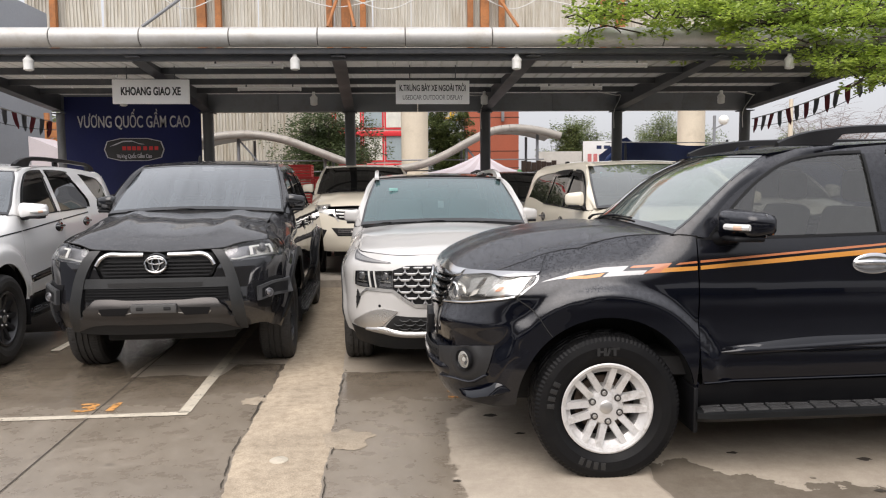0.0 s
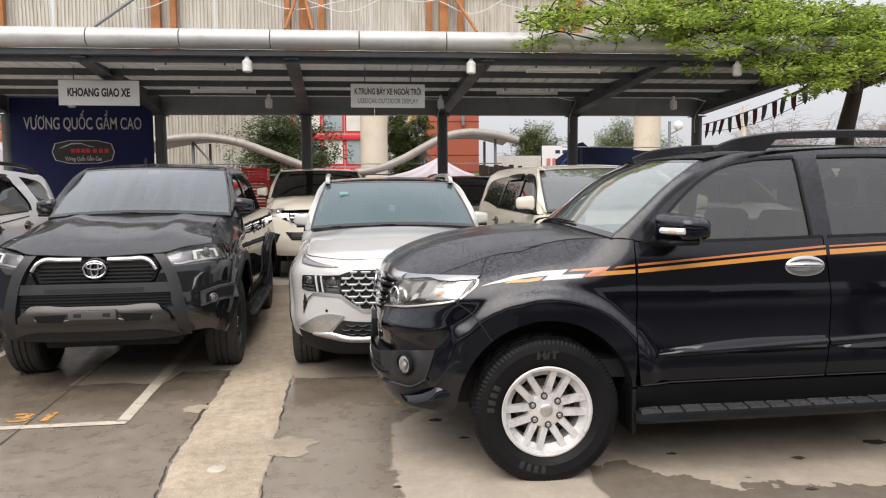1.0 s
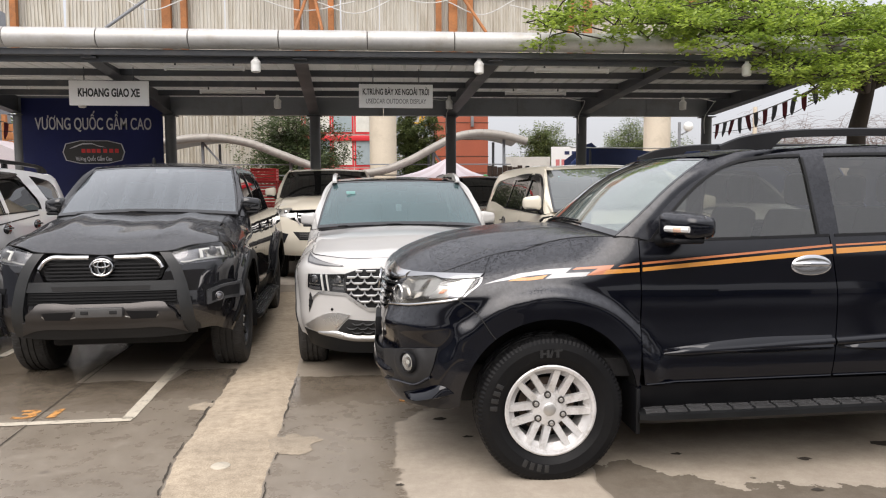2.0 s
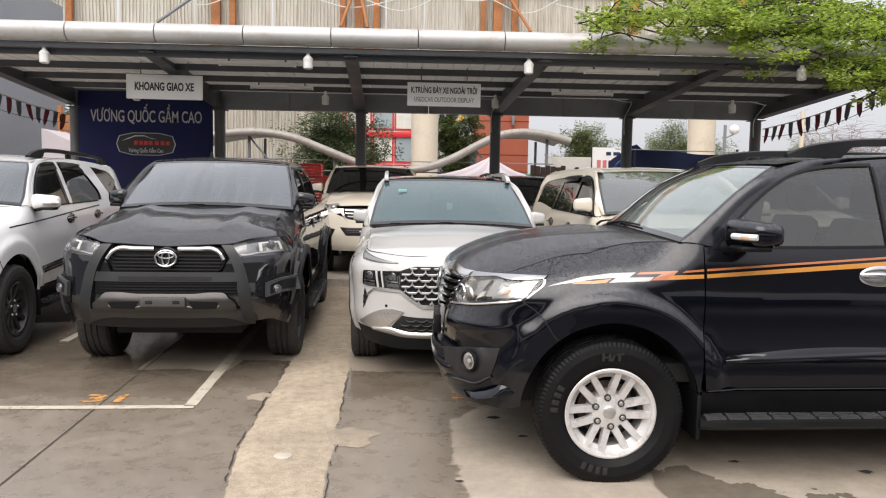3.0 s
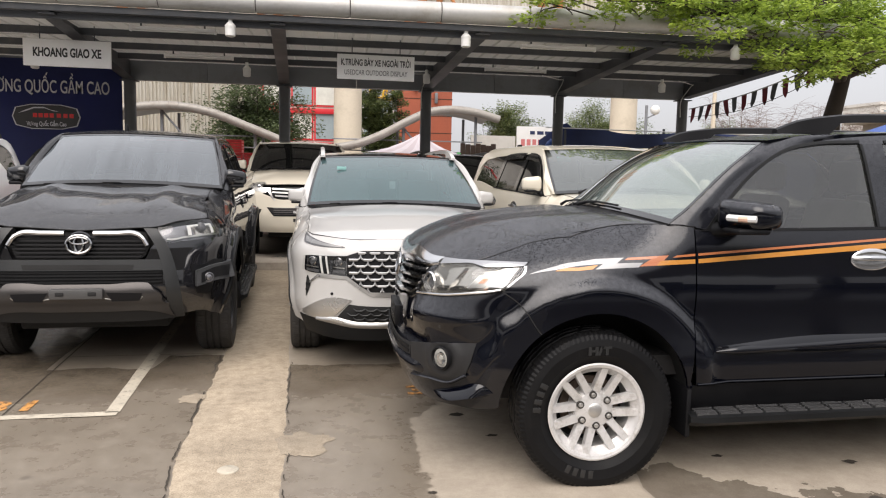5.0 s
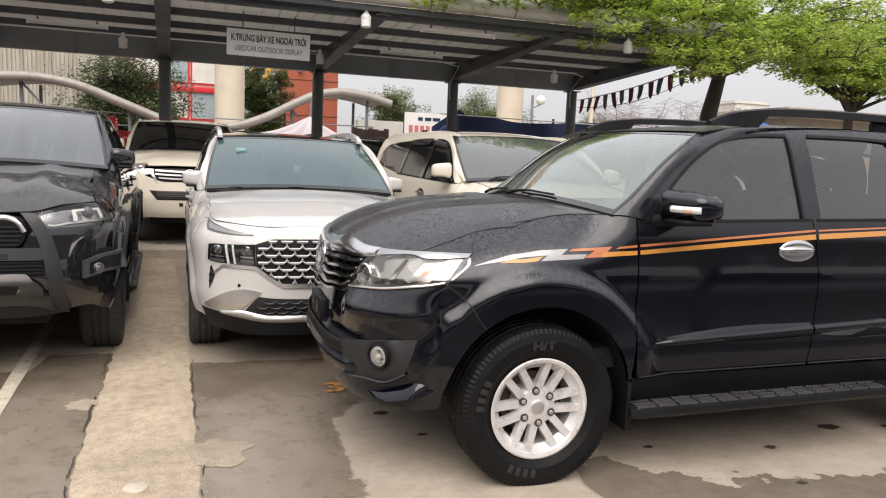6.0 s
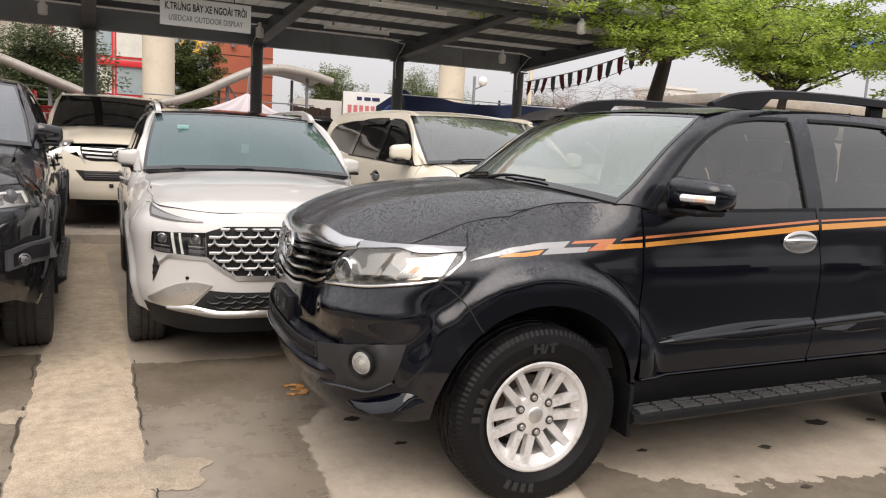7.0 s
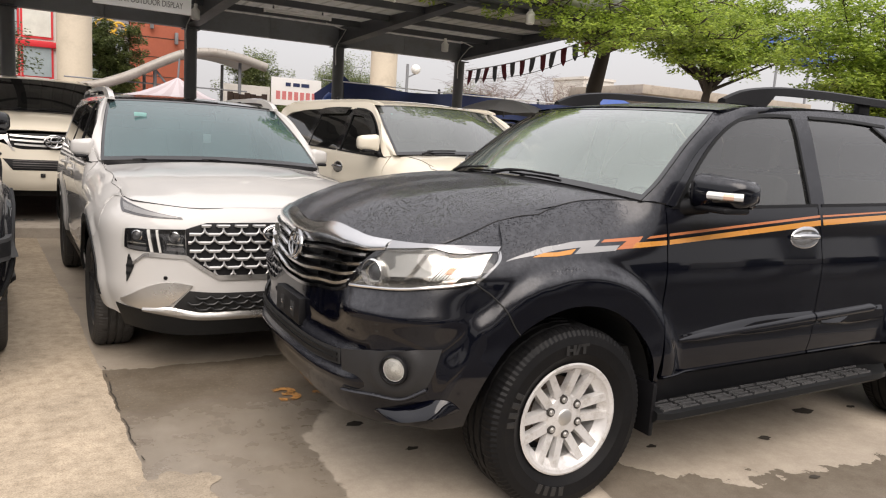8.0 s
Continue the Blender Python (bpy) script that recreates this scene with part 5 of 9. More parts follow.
    panel("rear_bumper", skin(sh, [sh.px(rx + rr, 0.42), sh.px(xl, 0.42)], [sh.px(*qa[-1]), sh.px(rx + rr + 0.25, 0.6), sh.px(xl, 0.75)], [sh.px(rx + rr, 0.42), sh.px(*qa[-1])], [sh.px(xl, 0.42), sh.px(xl, 0.75)], 12, 8), paint, car, both=True)
    # tailgate: a bowed board across the back
    yb = float(sh.half(xl, 0.9))
    g = np.array([[(sp["L"] - 0.10 + 0.10 * (1 - (u / 1.0)**4) - (0.20 * max(0, (z - Z(1.28)) / 0.45) if not sp["bed"] else 0), u * float(sh.half(xl, z)), z) for u in np.linspace(-1, 1, 21)] for z in np.linspace(0.42, back_z if sp["bed"] else Z(1.72), 16)])
    panel("tailgate", g, paint, car)
    for sg in (1, -1):
        part("tail_lamp", boxed(xl - 0.06, xl + 0.03, sg * (yb - 0.10) - 0.05, sg * (yb - 0.10) + 0.05, Z(0.95), Z(1.2), 0.015), CRATE_RED, car, "red tail lamp")
    # roof
    edge = sp["roof_edge"]
    if sp["bed"]:
        edge = [(2.03, 1.735), (2.3, 1.763), (2.8, 1.772), (3.2, 1.765), (3.45, 1.74)]
    se = [sh.at(*q(x, z)) for x, z in edge]
    wt = sp["ws_top"]
    fc = [(X(wt[0]) + (se[0][0] - X(wt[0])) * u * u, se[0][1] * u, Z(wt[1]) + (se[0][2] - Z(wt[1])) * abs(u)**2.2) for u in np.linspace(-1, 1, 25)]
    rc = [(se[-1][0] + 0.05 * (1 - u * u), se[-1][1] * u, se[-1][2] + 0.035 * (1 - u * u)) for u in np.linspace(-1, 1, 25)]
    side = spl(se, 24)
    G = coons(np.array(fc), np.array(rc), side * np.array((1, -1, 1)), side)
    bulge = np.sin(np.linspace(0, math.pi, 24))[:, None] * (1 - np.linspace(-1, 1, 25)**2)[None]
    G[..., 2] += 0.012 * bulge
    panel("roof", G, sp.get("roof_mat", paint), car)
    # windscreen
    base = sp.get("ws_base", (1.17, 1.305))
    yc = 0.80 * sp["W"] / 0.925
    xc, yc, zc_ = sp["ws_corner"] or (X(1.30), yc, Z(1.265))
    bc = np.array([(X(base[0]) + (xc - X(base[0])) * abs(u)**2.2, yc * u, Z(base[1]) + (zc_ - Z(base[1])) * u * u) for u in np.linspace(-1, 1, 25)])
    tc = np.array(fc) * np.array((1, 0.965, 1)) + np.array((-0.012, 0, -0.012))
    lc = spl([bc[-1]] + [sh.at(*q(x, z)) - np.array((0, 0.012, 0)) for x, z in sp["ws_side"]] + [tc[-1]], 16) if sp["ws_side"] else spl([bc[-1], bc[-1] * 0.62 + tc[-1] * 0.38 + np.array((0, 0.010, 0.012)), bc[-1] * 0.3 + tc[-1] * 0.7 + np.array((0, 0.008, 0.012)), tc[-1]], 16)
    WS = coons(bc, tc, lc * np.array((1, -1, 1)), lc)
    bow = np.sin(np.linspace(0, math.pi, 16))[:, None] * (1 - np.linspace(-1, 1, 25)**2)[None]
    WS[..., 0] -= 0.02 * bow
    WS[..., 2] += 0.02 * bow
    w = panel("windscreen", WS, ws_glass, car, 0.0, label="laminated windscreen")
    w.visible_shadow = False
    # black border of the windscreen
    i = WS
    part_way = lambda a, b, f: np.stack([a, a * (1 - f) + b * f], 0)
    for g in (part_way(i[0], i[1], 0.75), part_way(i[-1], i[-2], 0.5), part_way(i[:, 0], i[:, 1], 0.28), part_way(i[:, -1], i[:, -2], 0.28)):
        panel("windscreen_border", g, GLOSS_BLACK, car, 0.002, 0.002)
    # pillars beside the windscreen
    outer = [sh.at(*q(x, z)) for x, z in sp["post"]]
    inner = list(lc)
    if sp["ws_side"]:
        outer += [sh.at(*q(x, z)) for x, z in sp["eave"]]
        inner += [sh.at(*q(x, z)) for x, z in sp["roof_edge"][1:5]]
    o = spl(outer, 26)
    n_ = spl(inner, 26)
    pil = np.stack([n_ + np.array((0, 0.004, 0.0)), n_ * 0.5 + o * 0.5 + np.array((-0.003, 0.006, 0.006)), o + (o - n_) * 0.14 + np.array((0, -0.005, 0))], 0)
    panel("pillar", np.concatenate([pil[:1], (pil[:1] + pil[1:2]) / 2, pil[1:2], (pil[1:2] + pil[2:]) / 2, pil[2:]], 0), paint, car, both=True)
    foot = np.stack([np.stack([bc[-1] + np.array((0.0, -0.01, -0.006)), (bc[-1] + o[0]) / 2 + np.array((-0.004, 0.008, 0.004)), o[0] + np.array((0.0, 0.0, 0.004))]), np.stack([sh.at(*q(hs[-1][0], hs[-1][1])), sh.at(*q(1.31, 1.258)), sh.at(*q(1.374, 1.248))])])
    panel("pillar_foot", foot, paint, car, 0.0, -0.003, both=True)
    # cowl and hood
    hl = [sh.at(*q(x, z)) for x, z in hs]
    fr_pts = sp["hood_front"]
    front = [(X(x), y * sp["W"] / 0.925, Z(z)) for y, x, z in fr_pts]
    sidec = spl([tuple(np.array(p) - np.array((0, 0.008, -0.002))) for p in hl], 26)
    front.append(tuple(sidec[0]))
    fcur = np.concatenate([(np.array(spl(front, 15)) * np.array((1, -1, 1)))[::-1][:-1], spl(front, 15)])
    rear = np.array([(X(base[0]) - 0.045 + (sidec[-1][0] - X(base[0]) + 0.045) * abs(u)**2.4, sidec[-1][1] * u, Z(base[1]) - 0.012 + (sidec[-1][2] - Z(base[1]) + 0.012) * abs(u)**2) for u in np.linspace(-1, 1, 29)])
    H = coons(fcur, rear, sidec * np.array((1, -1, 1)), sidec)
    v = np.linspace(0, 1, 26)[:, None]
    u = np.linspace(-1, 1, 29)[None]
    H[..., 2] += sp.get("hood_rise", 0.055) * np.sin(math.pi * v**0.62) * (1 - u**2)**0.8
    H[..., 2] += sp.get("hood_crease", 0.010) * sstep(v, 0.05, 0.3) * (1 - sstep(v, 0.85, 1.0)) * np.exp(-((np.abs(u) - 0.50 - 0.12 * v) / 0.10)**2)
    H[..., 2] -= sp.get("hood_scoop", 0.0) * sstep(v, 0.1, 0.4) * np.exp(-(u / 0.30)**2)
    panel("hood", H, paint, car)
    part("hood_gap", swept(fcur + np.array((0.001, 0, -0.003)), 0.0035, 6), UNDER, car)
    cow = np.stack([rear + np.array((0.006, 0, -0.004)), rear * 0.5 + bc[np.linspace(0, 24, 29).round().astype(int)] * 0.5 + np.array((0, 0, -0.012)), bc[np.linspace(0, 24, 29).round().astype(int)] + np.array((0.004, 0, -0.003))], 0)
    panel("cowl", cow, TRIM_BLACK, car, 0.006)
    for wy, wl, nm in ((0.12, 0.42, "wiper"), (0.72, 0.36, "wiper")):
        row = lambda v: WS[0] * 0.45 + WS[1] * 0.55
        i0, i1, i2 = (int(np.clip(round(12 + f * 13), 1, 23)) for f in (wy, wy - wl * 0.55, wy - wl * 1.25))
        lift = np.array((-0.010, 0, 0.014)) if not sp.get("hid_wipers") else np.array((0.004, 0, -0.022))
        p0, p1, p2 = WS[0][i0] + np.array((-0.04, 0, 0.006)), row(0)[i1] + lift, row(0)[i2] + lift
        wp = part(nm, swept([p0, p0 * 0.5 + p1 * 0.5 + np.array((-0.008, 0, 0.006)), p1], [0.011, 0.008, 0.005] if not sp.get("hid_wipers") else [0.005, 0.004, 0.003], 8), TRIM_BLACK, car)
        part("blade", swept([row(0)[i0 - 1 if i0 > 1 else i0] + lift * 0.8, p1, p2], 0.006, 6), TRIM_BLACK, wp)
    # upper frames and glass
    gl = [(1.455, 1.238), (1.52, 1.315), (1.64, 1.44), (1.78, 1.555), (1.92, 1.63), (2.07, 1.662), (2.33, 1.678)]
    ft = [(sp["post"][0][0] + 0.003, 1.248)] + sp["post"][1:] + sp["eave"]
    if sp["bed"]:
        gb = gl + [(2.8, 1.685), (3.10, 1.675), (3.26, 1.60), (3.36, 1.30)]
        ft2 = ft + [(3.2, 1.765), (3.42, 1.72), (3.50, 1.55), (3.52, 1.29)]
    else:
        gb = gl + [(2.8, 1.686), (3.3, 1.68), (3.8, 1.655), (4.12, 1.60), (4.22, 1.52), (4.24, 1.34)]
        ft2 = ft + ([(3.4, 1.765), (4.0, 1.735), (4.38, 1.69), (4.50, 1.50), (4.56, 1.30)] if not sp["ws_side"] else [(3.4, 1.735), (4.0, 1.708), (4.38, 1.665), (4.50, 1.50), (4.56, 1.30)])
    panel("window_surround", strip(sh, [q(*p) for p in gb], [q(*p) for p in ft2], 60, 6), frame_mat, car, 0.02, both=True)
    panel("rear_pillar", strip(sh, [q(2.355, 1.256), q(2.475, 1.26)], [q(2.33, 1.680), q(2.46, 1.683)], 5, 8), sp.get("pillar_mat", paint), car, 0.02, both=True)
    if sp.get("broad_pillar"):
        panel("rear_pillar", skin(sh, [q(3.42, 1.276), q(3.86, 1.29)], [q(3.02, 1.684), q(3.46, 1.682)], [q(3.42, 1.276), q(3.445, 1.33), q(3.305, 1.50), q(3.02, 1.684)], [q(3.86, 1.29), q(3.46, 1.682)], 8, 14), paint, car, 0.02, both=True)
        panel("window_seal", skin(sh, [q(3.405, 1.282), q(3.425, 1.282)], [q(3.005, 1.672), q(3.02, 1.678)], [q(3.405, 1.282), q(3.428, 1.33), q(3.288, 1.495), q(3.005, 1.672)], [q(3.425, 1.282), q(3.445, 1.33), q(3.302, 1.50), q(3.02, 1.678)], 3, 14), TRIM_GREY, car, 0.008, 0.005, both=True)
    else:
        panel("rear_pillar", strip(sh, [q(3.20, 1.27), q(3.30, 1.275)], [q(3.05 if sp["bed"] else 3.14, 1.676), q(3.16 if sp["bed"] else 3.26, 1.68)], 5, 8), sp.get("pillar_mat", paint), car, 0.02, both=True)
    seal = [q(*p) for p in gl]
    panel("window_seal", strip(sh, seal_line(sh, seal, 0.002), seal_line(sh, seal, 0.017), 40, 3), TRIM_GREY, car, 0.008, 0.005, both=True)
    panel("window_seal", strip(sh, [q(2.352, 1.258), q(2.327, 1.676)], [q(2.366, 1.258), q(2.341, 1.676)], 10, 3), TRIM_GREY, car, 0.008, 0.005, both=True)
    panel("window_seal", strip(sh, [q(2.47, 1.683), q(2.8, 1.687), q(3.04 if sp["bed"] else 3.13, 1.677)], [q(2.47, 1.698), q(2.8, 1.702), q(3.04 if sp["bed"] else 3.13, 1.692)], 16, 3), TRIM_GREY, car, 0.008, 0.005, both=True)
    f = panel("front_window", skin(sh, [q(1.455, 1.238), q(2.355, 1.256)], [q(*p) for p in gl[1:]], [q(1.455, 1.238), q(*gl[1])], [q(2.355, 1.256), q(2.33, 1.678)], 24, 10), side_glass, car, 0, -0.006, both=True)
    g2 = [q(2.46, 1.682), q(2.8, 1.686), q(3.14 if not sp["bed"] else 3.05, 1.676)]
    if sp.get("broad_pillar"):
        g2 = [q(2.46, 1.682), q(2.8, 1.686), q(3.02, 1.672)]
        panel("rear_window", skin(sh, [q(2.475, 1.258), q(3.42, 1.282)], g2, [q(2.475, 1.258), q(2.46, 1.682)], [q(3.42, 1.282), q(3.44, 1.33), q(3.30, 1.50), g2[-1]], 18, 12), rear_glass, car, 0, -0.006, both=True)
    else:
        panel("rear_window", skin(sh, [q(2.475, 1.258), q(3.20, 1.27)], g2, [q(2.475, 1.258), q(2.46, 1.682)], [q(3.20, 1.27), g2[-1]], 16, 10), rear_glass, car, 0, -0.006, both=True)
    if not sp["bed"]:
        g3 = [q(3.48 if sp.get("broad_pillar") else 3.27, 1.68), q(3.8, 1.655), q(4.12, 1.60)]
        g4 = q(3.87, 1.295) if sp.get("broad_pillar") else q(3.31, 1.278)
        panel("quarter_window", skin(sh, [g4, q(4.24, 1.34)], g3, [g4, g3[0]], [q(4.24, 1.34), g3[-1]], 16, 8), rear_glass, car, 0, -0.006, both=True)
        panel("quarter_shoulder", strip(sh, [q(3.335, 1.275), q(3.8, 1.285), sh.px(xl, back_z)], [q(3.31, 1.279), q(4.24, 1.341), q(4.56, 1.302)], 16, 3), paint, car, both=True)
    else:
        zc = np.linspace(Z(1.27), Z(1.74), 10)
        yy = [float(sh.half(X(3.5), z)) for z in zc]
        g = np.array([[(X(3.52) - 0.10 * (z - zc[0]) / (zc[-1] - zc[0]), u * y, z) for u in np.linspace(-1, 1, 11)] for z, y in zip(zc, yy)])
        panel("cab_back", g, rear_glass, car, 0.0)
        bm = bmesh.new()
        box(bm, X(3.56), sp["L"] - 0.12, -sp["W"] + 0.16, sp["W"] - 0.16, 0.60, 0.66)
        part("bed_floor", bm, TRIM_BLACK, car)
        bed = [(X(3.54), sp["bed"] + 0.02), (sp["L"] - 0.15, sp["bed"] + 0.02)]
        for sg in (1, -1):
            part("bed_rail", swept([(x, sg * (sp["W"] - 0.10), z) for x, z in bed], 0.03, 10), TRIM_BLACK, car)
        lid = np.array([[(x, u * (sp["W"] - 0.1), sp["bed"] + 0.035 + 0.02 * (1 - u * u)) for u in np.linspace(-1, 1, 9)] for x in np.linspace(X(3.56), sp["L"] - 0.15, 6)])
        panel("bed_cover", lid, TRIM_BLACK, car, 0.02)
    # waist mouldings
    panel("waist_moulding", strip(sh, [q(1.40, 1.232), q(1.9, 1.238), q(2.42, 1.25)], [q(1.44, 1.246), q(1.9, 1.252), q(2.42, 1.264)], 20, 3), TRIM_BLACK, car, 0.006, 0.004, both=True)
    panel("waist_moulding", strip(sh, [q(2.45, 1.25), q(3.30, 1.268)], [q(2.45, 1.264), q(3.30, 1.282)], 16, 3), TRIM_BLACK, car, 0.006, 0.004, both=True)
    # handles
    for hx, hz in ((2.305, 1.100), (3.16, 1.118)):
        for sg in (1, -1):
            p = sh.at(*q(hx, hz))
            bm = bmesh.new()
            bmesh.ops.create_uvsphere(bm, u_segments=24, v_segments=12, radius=1.0)
            bmesh.ops.scale(bm, verts=bm.verts, vec=(0.112, 0.012, 0.058))
            bmesh.ops.translate(bm, verts=bm.verts, vec=(p[0], sg * (p[1] + 0.002), p[2]))
            hd = part("door_handle", bm, handle_mat, car)
            bm = swept([(p[0] - 0.105, sg * (p[1] + 0.008), p[2] + 0.008), (p[0] - 0.06, sg * (p[1] + 0.032), p[2] + 0.012), (p[0] + 0.05, sg * (p[1] + 0.034), p[2] + 0.010), (p[0] + 0.095, sg * (p[1] + 0.010), p[2] + 0.004)], [0.009, 0.013, 0.013, 0.009], 10)
            part("grip", bm, handle_mat, hd)
    # mirrors
    for sg in (1, -1):
        p = sh.at(*q(1.50, 1.262))
        bm = bmesh.new()
        ms = sp.get("mir", 1.0)
        box(bm, -0.085, 0.085, -0.125, 0.125, -0.075, 0.085, 0.045)
        for v_ in bm.verts:
            k = v_.co.y * sg / 0.125
            v_.co.z *= 0.86 + 0.14 * (-k)
            v_.co.x += 0.05 * abs(k) if k > 0 else 0.0
            if v_.co.x < 0:
                v_.co.x *= 1.0 - 0.2 * abs(k)
        mx, my, mz = p[0] + 0.02 + sp["mirror_shift"][0], sg * sp.get("mirror_y", p[1] + 0.145 * ms * ms), p[2] + 0.085 * ms + sp["mirror_shift"][1]
        bmesh.ops.scale(bm, verts=bm.verts, vec=(ms, ms, ms * sp.get("mir_tall", 1.0)))
        mz += 0.085 * ms * (sp.get("mir_tall", 1.0) - 1)
        bmesh.ops.rotate(bm, verts=bm.verts, cent=(0, 0, 0), matrix=Matrix.Rotation(radians(-12 * sg), 3, 'Z'))
        bmesh.ops.translate(bm, verts=bm.verts, vec=(mx, my, mz))
        mr = part("mirror", bm, mirror_mat or paint, car, smooth=60)
        part("mirror_foot", swept([(p[0] - 0.02, sg * (p[1] - 0.03), p[2] - 0.03), (mx, my - sg * 0.06 * ms, mz - 0.055 * ms)], [0.04 * ms, 0.035 * ms], 12), TRIM_BLACK, mr)
        part("mirror_base", boxed(mx - 0.075 * ms, mx + 0.085 * ms, my - 0.09 * ms, my + 0.08 * ms, mz - 0.078 * ms * sp.get("mir_tall", 1.0), mz - 0.050 * ms * sp.get("mir_tall", 1.0), 0.012), TRIM_BLACK, mr)
        if sp.get("mirror_lamp"):
            bm = bmesh.new()
            pts = [(mx - 0.080 * ms, my, mz - 0.005), (mx - 0.06 * ms, my + sg * 0.07 * ms, mz - 0.005), (mx - 0.012 * ms, my + sg * 0.122 * ms, mz - 0.005)]
            sweep(bm, spl(pts, 8), 0.016 * ms, 8)
            part("indicator", bm, LAMP_WHITE, mr, "clear side indicator")
            part("bulb", swept([(mx - 0.066 * ms, my + sg * 0.068 * ms, mz - 0.006), (mx - 0.040 * ms, my + sg * 0.100 * ms, mz - 0.006)], 0.0145 * ms, 8), AMBER_PALE, mr, "amber bulb behind the lens")
        part("mirror_glass", boxed(mx + 0.078 * ms, mx + 0.084 * ms, my - 0.10 * ms, my + 0.10 * ms, mz - 0.055 * ms, mz + 0.06 * ms, 0.002), CHROME, mr)
    # steps, mud flaps, rails
    if sp["high"]:
        for sg in (1, -1):
            fl_ = max(fx + fr - 0.085, fx + sp["R"] + 0.060)
            x0, x1 = fl_ + 0.012, min(rx - rr + 0.03, rx - sp["R"] - 0.095)
            bm = bmesh.new()
            W = sp["W"]
            prof = [(W - 0.13, 0.347), (W - 0.02, 0.347), (W + 0.050, 0.350), (W + 0.072, 0.342), (W + 0.074, 0.315), (W + 0.045, 0.292), (W - 0.13, 0.292)]
            rows = []
            for k in range(29):
                s = k / 28
                x = x0 + (x1 - x0) * s
                tuck = max(0.025 * (1 - s / 0.02), 0.10 * (1 - (1 - s) / 0.08), 0)
                rows.append([bm.verts.new((x, sg * (y - tuck * max(0, (y - W + 0.13) / 0.2)), z + 0.030 * s + 0.05 * max(0, 1 - (1 - s) / 0.10) * (y < W - 0.1))) for y, z in prof])
            for a, b in zip(rows, rows[1:]):
                for j in range(7):
                    bm.faces.new((a[j], a[(j + 1) % 7], b[(j + 1) % 7], b[j]))
            bm.faces.new(rows[0])
            bm.faces.new(rows[-1])
            bmesh.ops.recalc_face_normals(bm, faces=bm.faces)
            step = part("running_board", bm, TRIM_GREY, car, "black plastic running board")
            bm = bmesh.new()
            n = int((x1 - x0 - 0.22) / 0.118)
            for k in range(n):
                for j, yj in enumerate((W - 0.082, W - 0.048, W - 0.014, W + 0.018, W + 0.046)):
                    xa = x0 + 0.055 + k * 0.118 - 0.006 * j
                    za = 0.347 + 0.030 * (xa - x0) / (x1 - x0) + 0.003 * (j > 2)
                    box(bm, xa, xa + 0.104, sg * yj - 0.0060, sg * yj + 0.0060, za - 0.010, za + 0.009 - 0.0015 * ((k + j) % 3))
            part("board_edge", swept([(x0 + 0.01 + (x1 - x0 - 0.16) * k / 8, sg * (W - 0.112), 0.351 + 0.028 * k / 8) for k in range(9)], 0.0055, 8), TREAD_RUBBER, step, "raised inner edge")
            part("tread", bm, TREAD_RUBBER, step, "raised rubber tread ribs", 0)
            bm = boxed(fl_, fl_ + 0.025, sg * (W - 0.10) - 0.12, sg * (W - 0.10) + 0.12, 0.228, 0.47, 0.008)
            part("mud_flap", bm, TRIM_BLACK, car)
    if not sp["bed"]:
        for sg in (1, -1):
            rail = []
            for x, z in ((1.90, 1.728), (2.00, 1.768), (2.20, 1.803), (2.57, 1.822), (3.05, 1.822), (3.7, 1.812), (4.15, 1.780), (4.25, 1.75)):
                y = float(sh.half(X(x), Z(1.74))) - 0.035
                rail.append((X(x), sg * y, Z(1.76) + (z - 1.76) - sp.get("rail_low", 0.0) * (z - 1.725)))
            rl = spl(rail, 40)
            bm = bmesh.new()
            rows = []
            for k, p in enumerate(rl):
                s = k / 39
                foot_ = max(sstep(X(2.24) - p[0], 0, 0.05), sstep(p[0] - X(4.02), 0, 0.05))
                low_ = min(Z(1.76) - 0.035, p[2] - 0.004)
                rows.append([bm.verts.new((p[0], p[1] + a, p[2] + b if b > 0 else (p[2] + b) * (1 - foot_) + low_ * foot_)) for a, b in ((-0.026, -0.024), (-0.020, 0.012), (0.0, 0.020), (0.020, 0.012), (0.026, -0.024))])
            for a, b in zip(rows, rows[1:]):
                for j in range(5):
                    bm.faces.new((a[j], a[(j + 1) % 5], b[(j + 1) % 5], b[j]))
            bm.faces.new(rows[0])
            bm.faces.new(rows[-1])
            bmesh.ops.recalc_face_normals(bm, faces=bm.faces)
            rr_ = part("roof_rail", bm, sp.get("rail_mat", TRIM_BLACK), car, smooth=45)
            y = float(sh.half(X(3.05), Z(1.76))) - 0.045
            part("rail_foot", boxed(X(3.0), X(3.10), sg * y - 0.018, sg * y + 0.018, Z(1.76) - 0.03, Z(1.76) + 0.05, 0.008), TRIM_BLACK, rr_)
    # cabin
    part("cabin_floor", boxed(X(1.2), X(4.4) if not sp["bed"] else X(3.45), -sp["W"] + 0.14, sp["W"] - 0.14, 0.50, 0.60), CABIN_DARK, car)
    for sg in (1, -1):
        part("door_lining", boxed(X(1.42), X(4.3) if not sp["bed"] else X(3.4), sg * (sp["W"] - 0.10) - 0.025, sg * (sp["W"] - 0.10) + 0.025, 0.55, Z(1.20), 0.02), CABIN_DARK, car)
    bm = boxed(X(1.24), X(1.62), -sp["W"] + 0.16, sp["W"] - 0.16, Z(0.8), Z(1.235), 0.05)
    part("dashboard", bm, CABIN_DARK, car)
    bm = bmesh.new()
    lathe(bm, [(0.175, -0.014), (0.19, 0.0), (0.175, 0.014), (0.16, 0.0)], 28, 'x', (0, 0, 0), True)
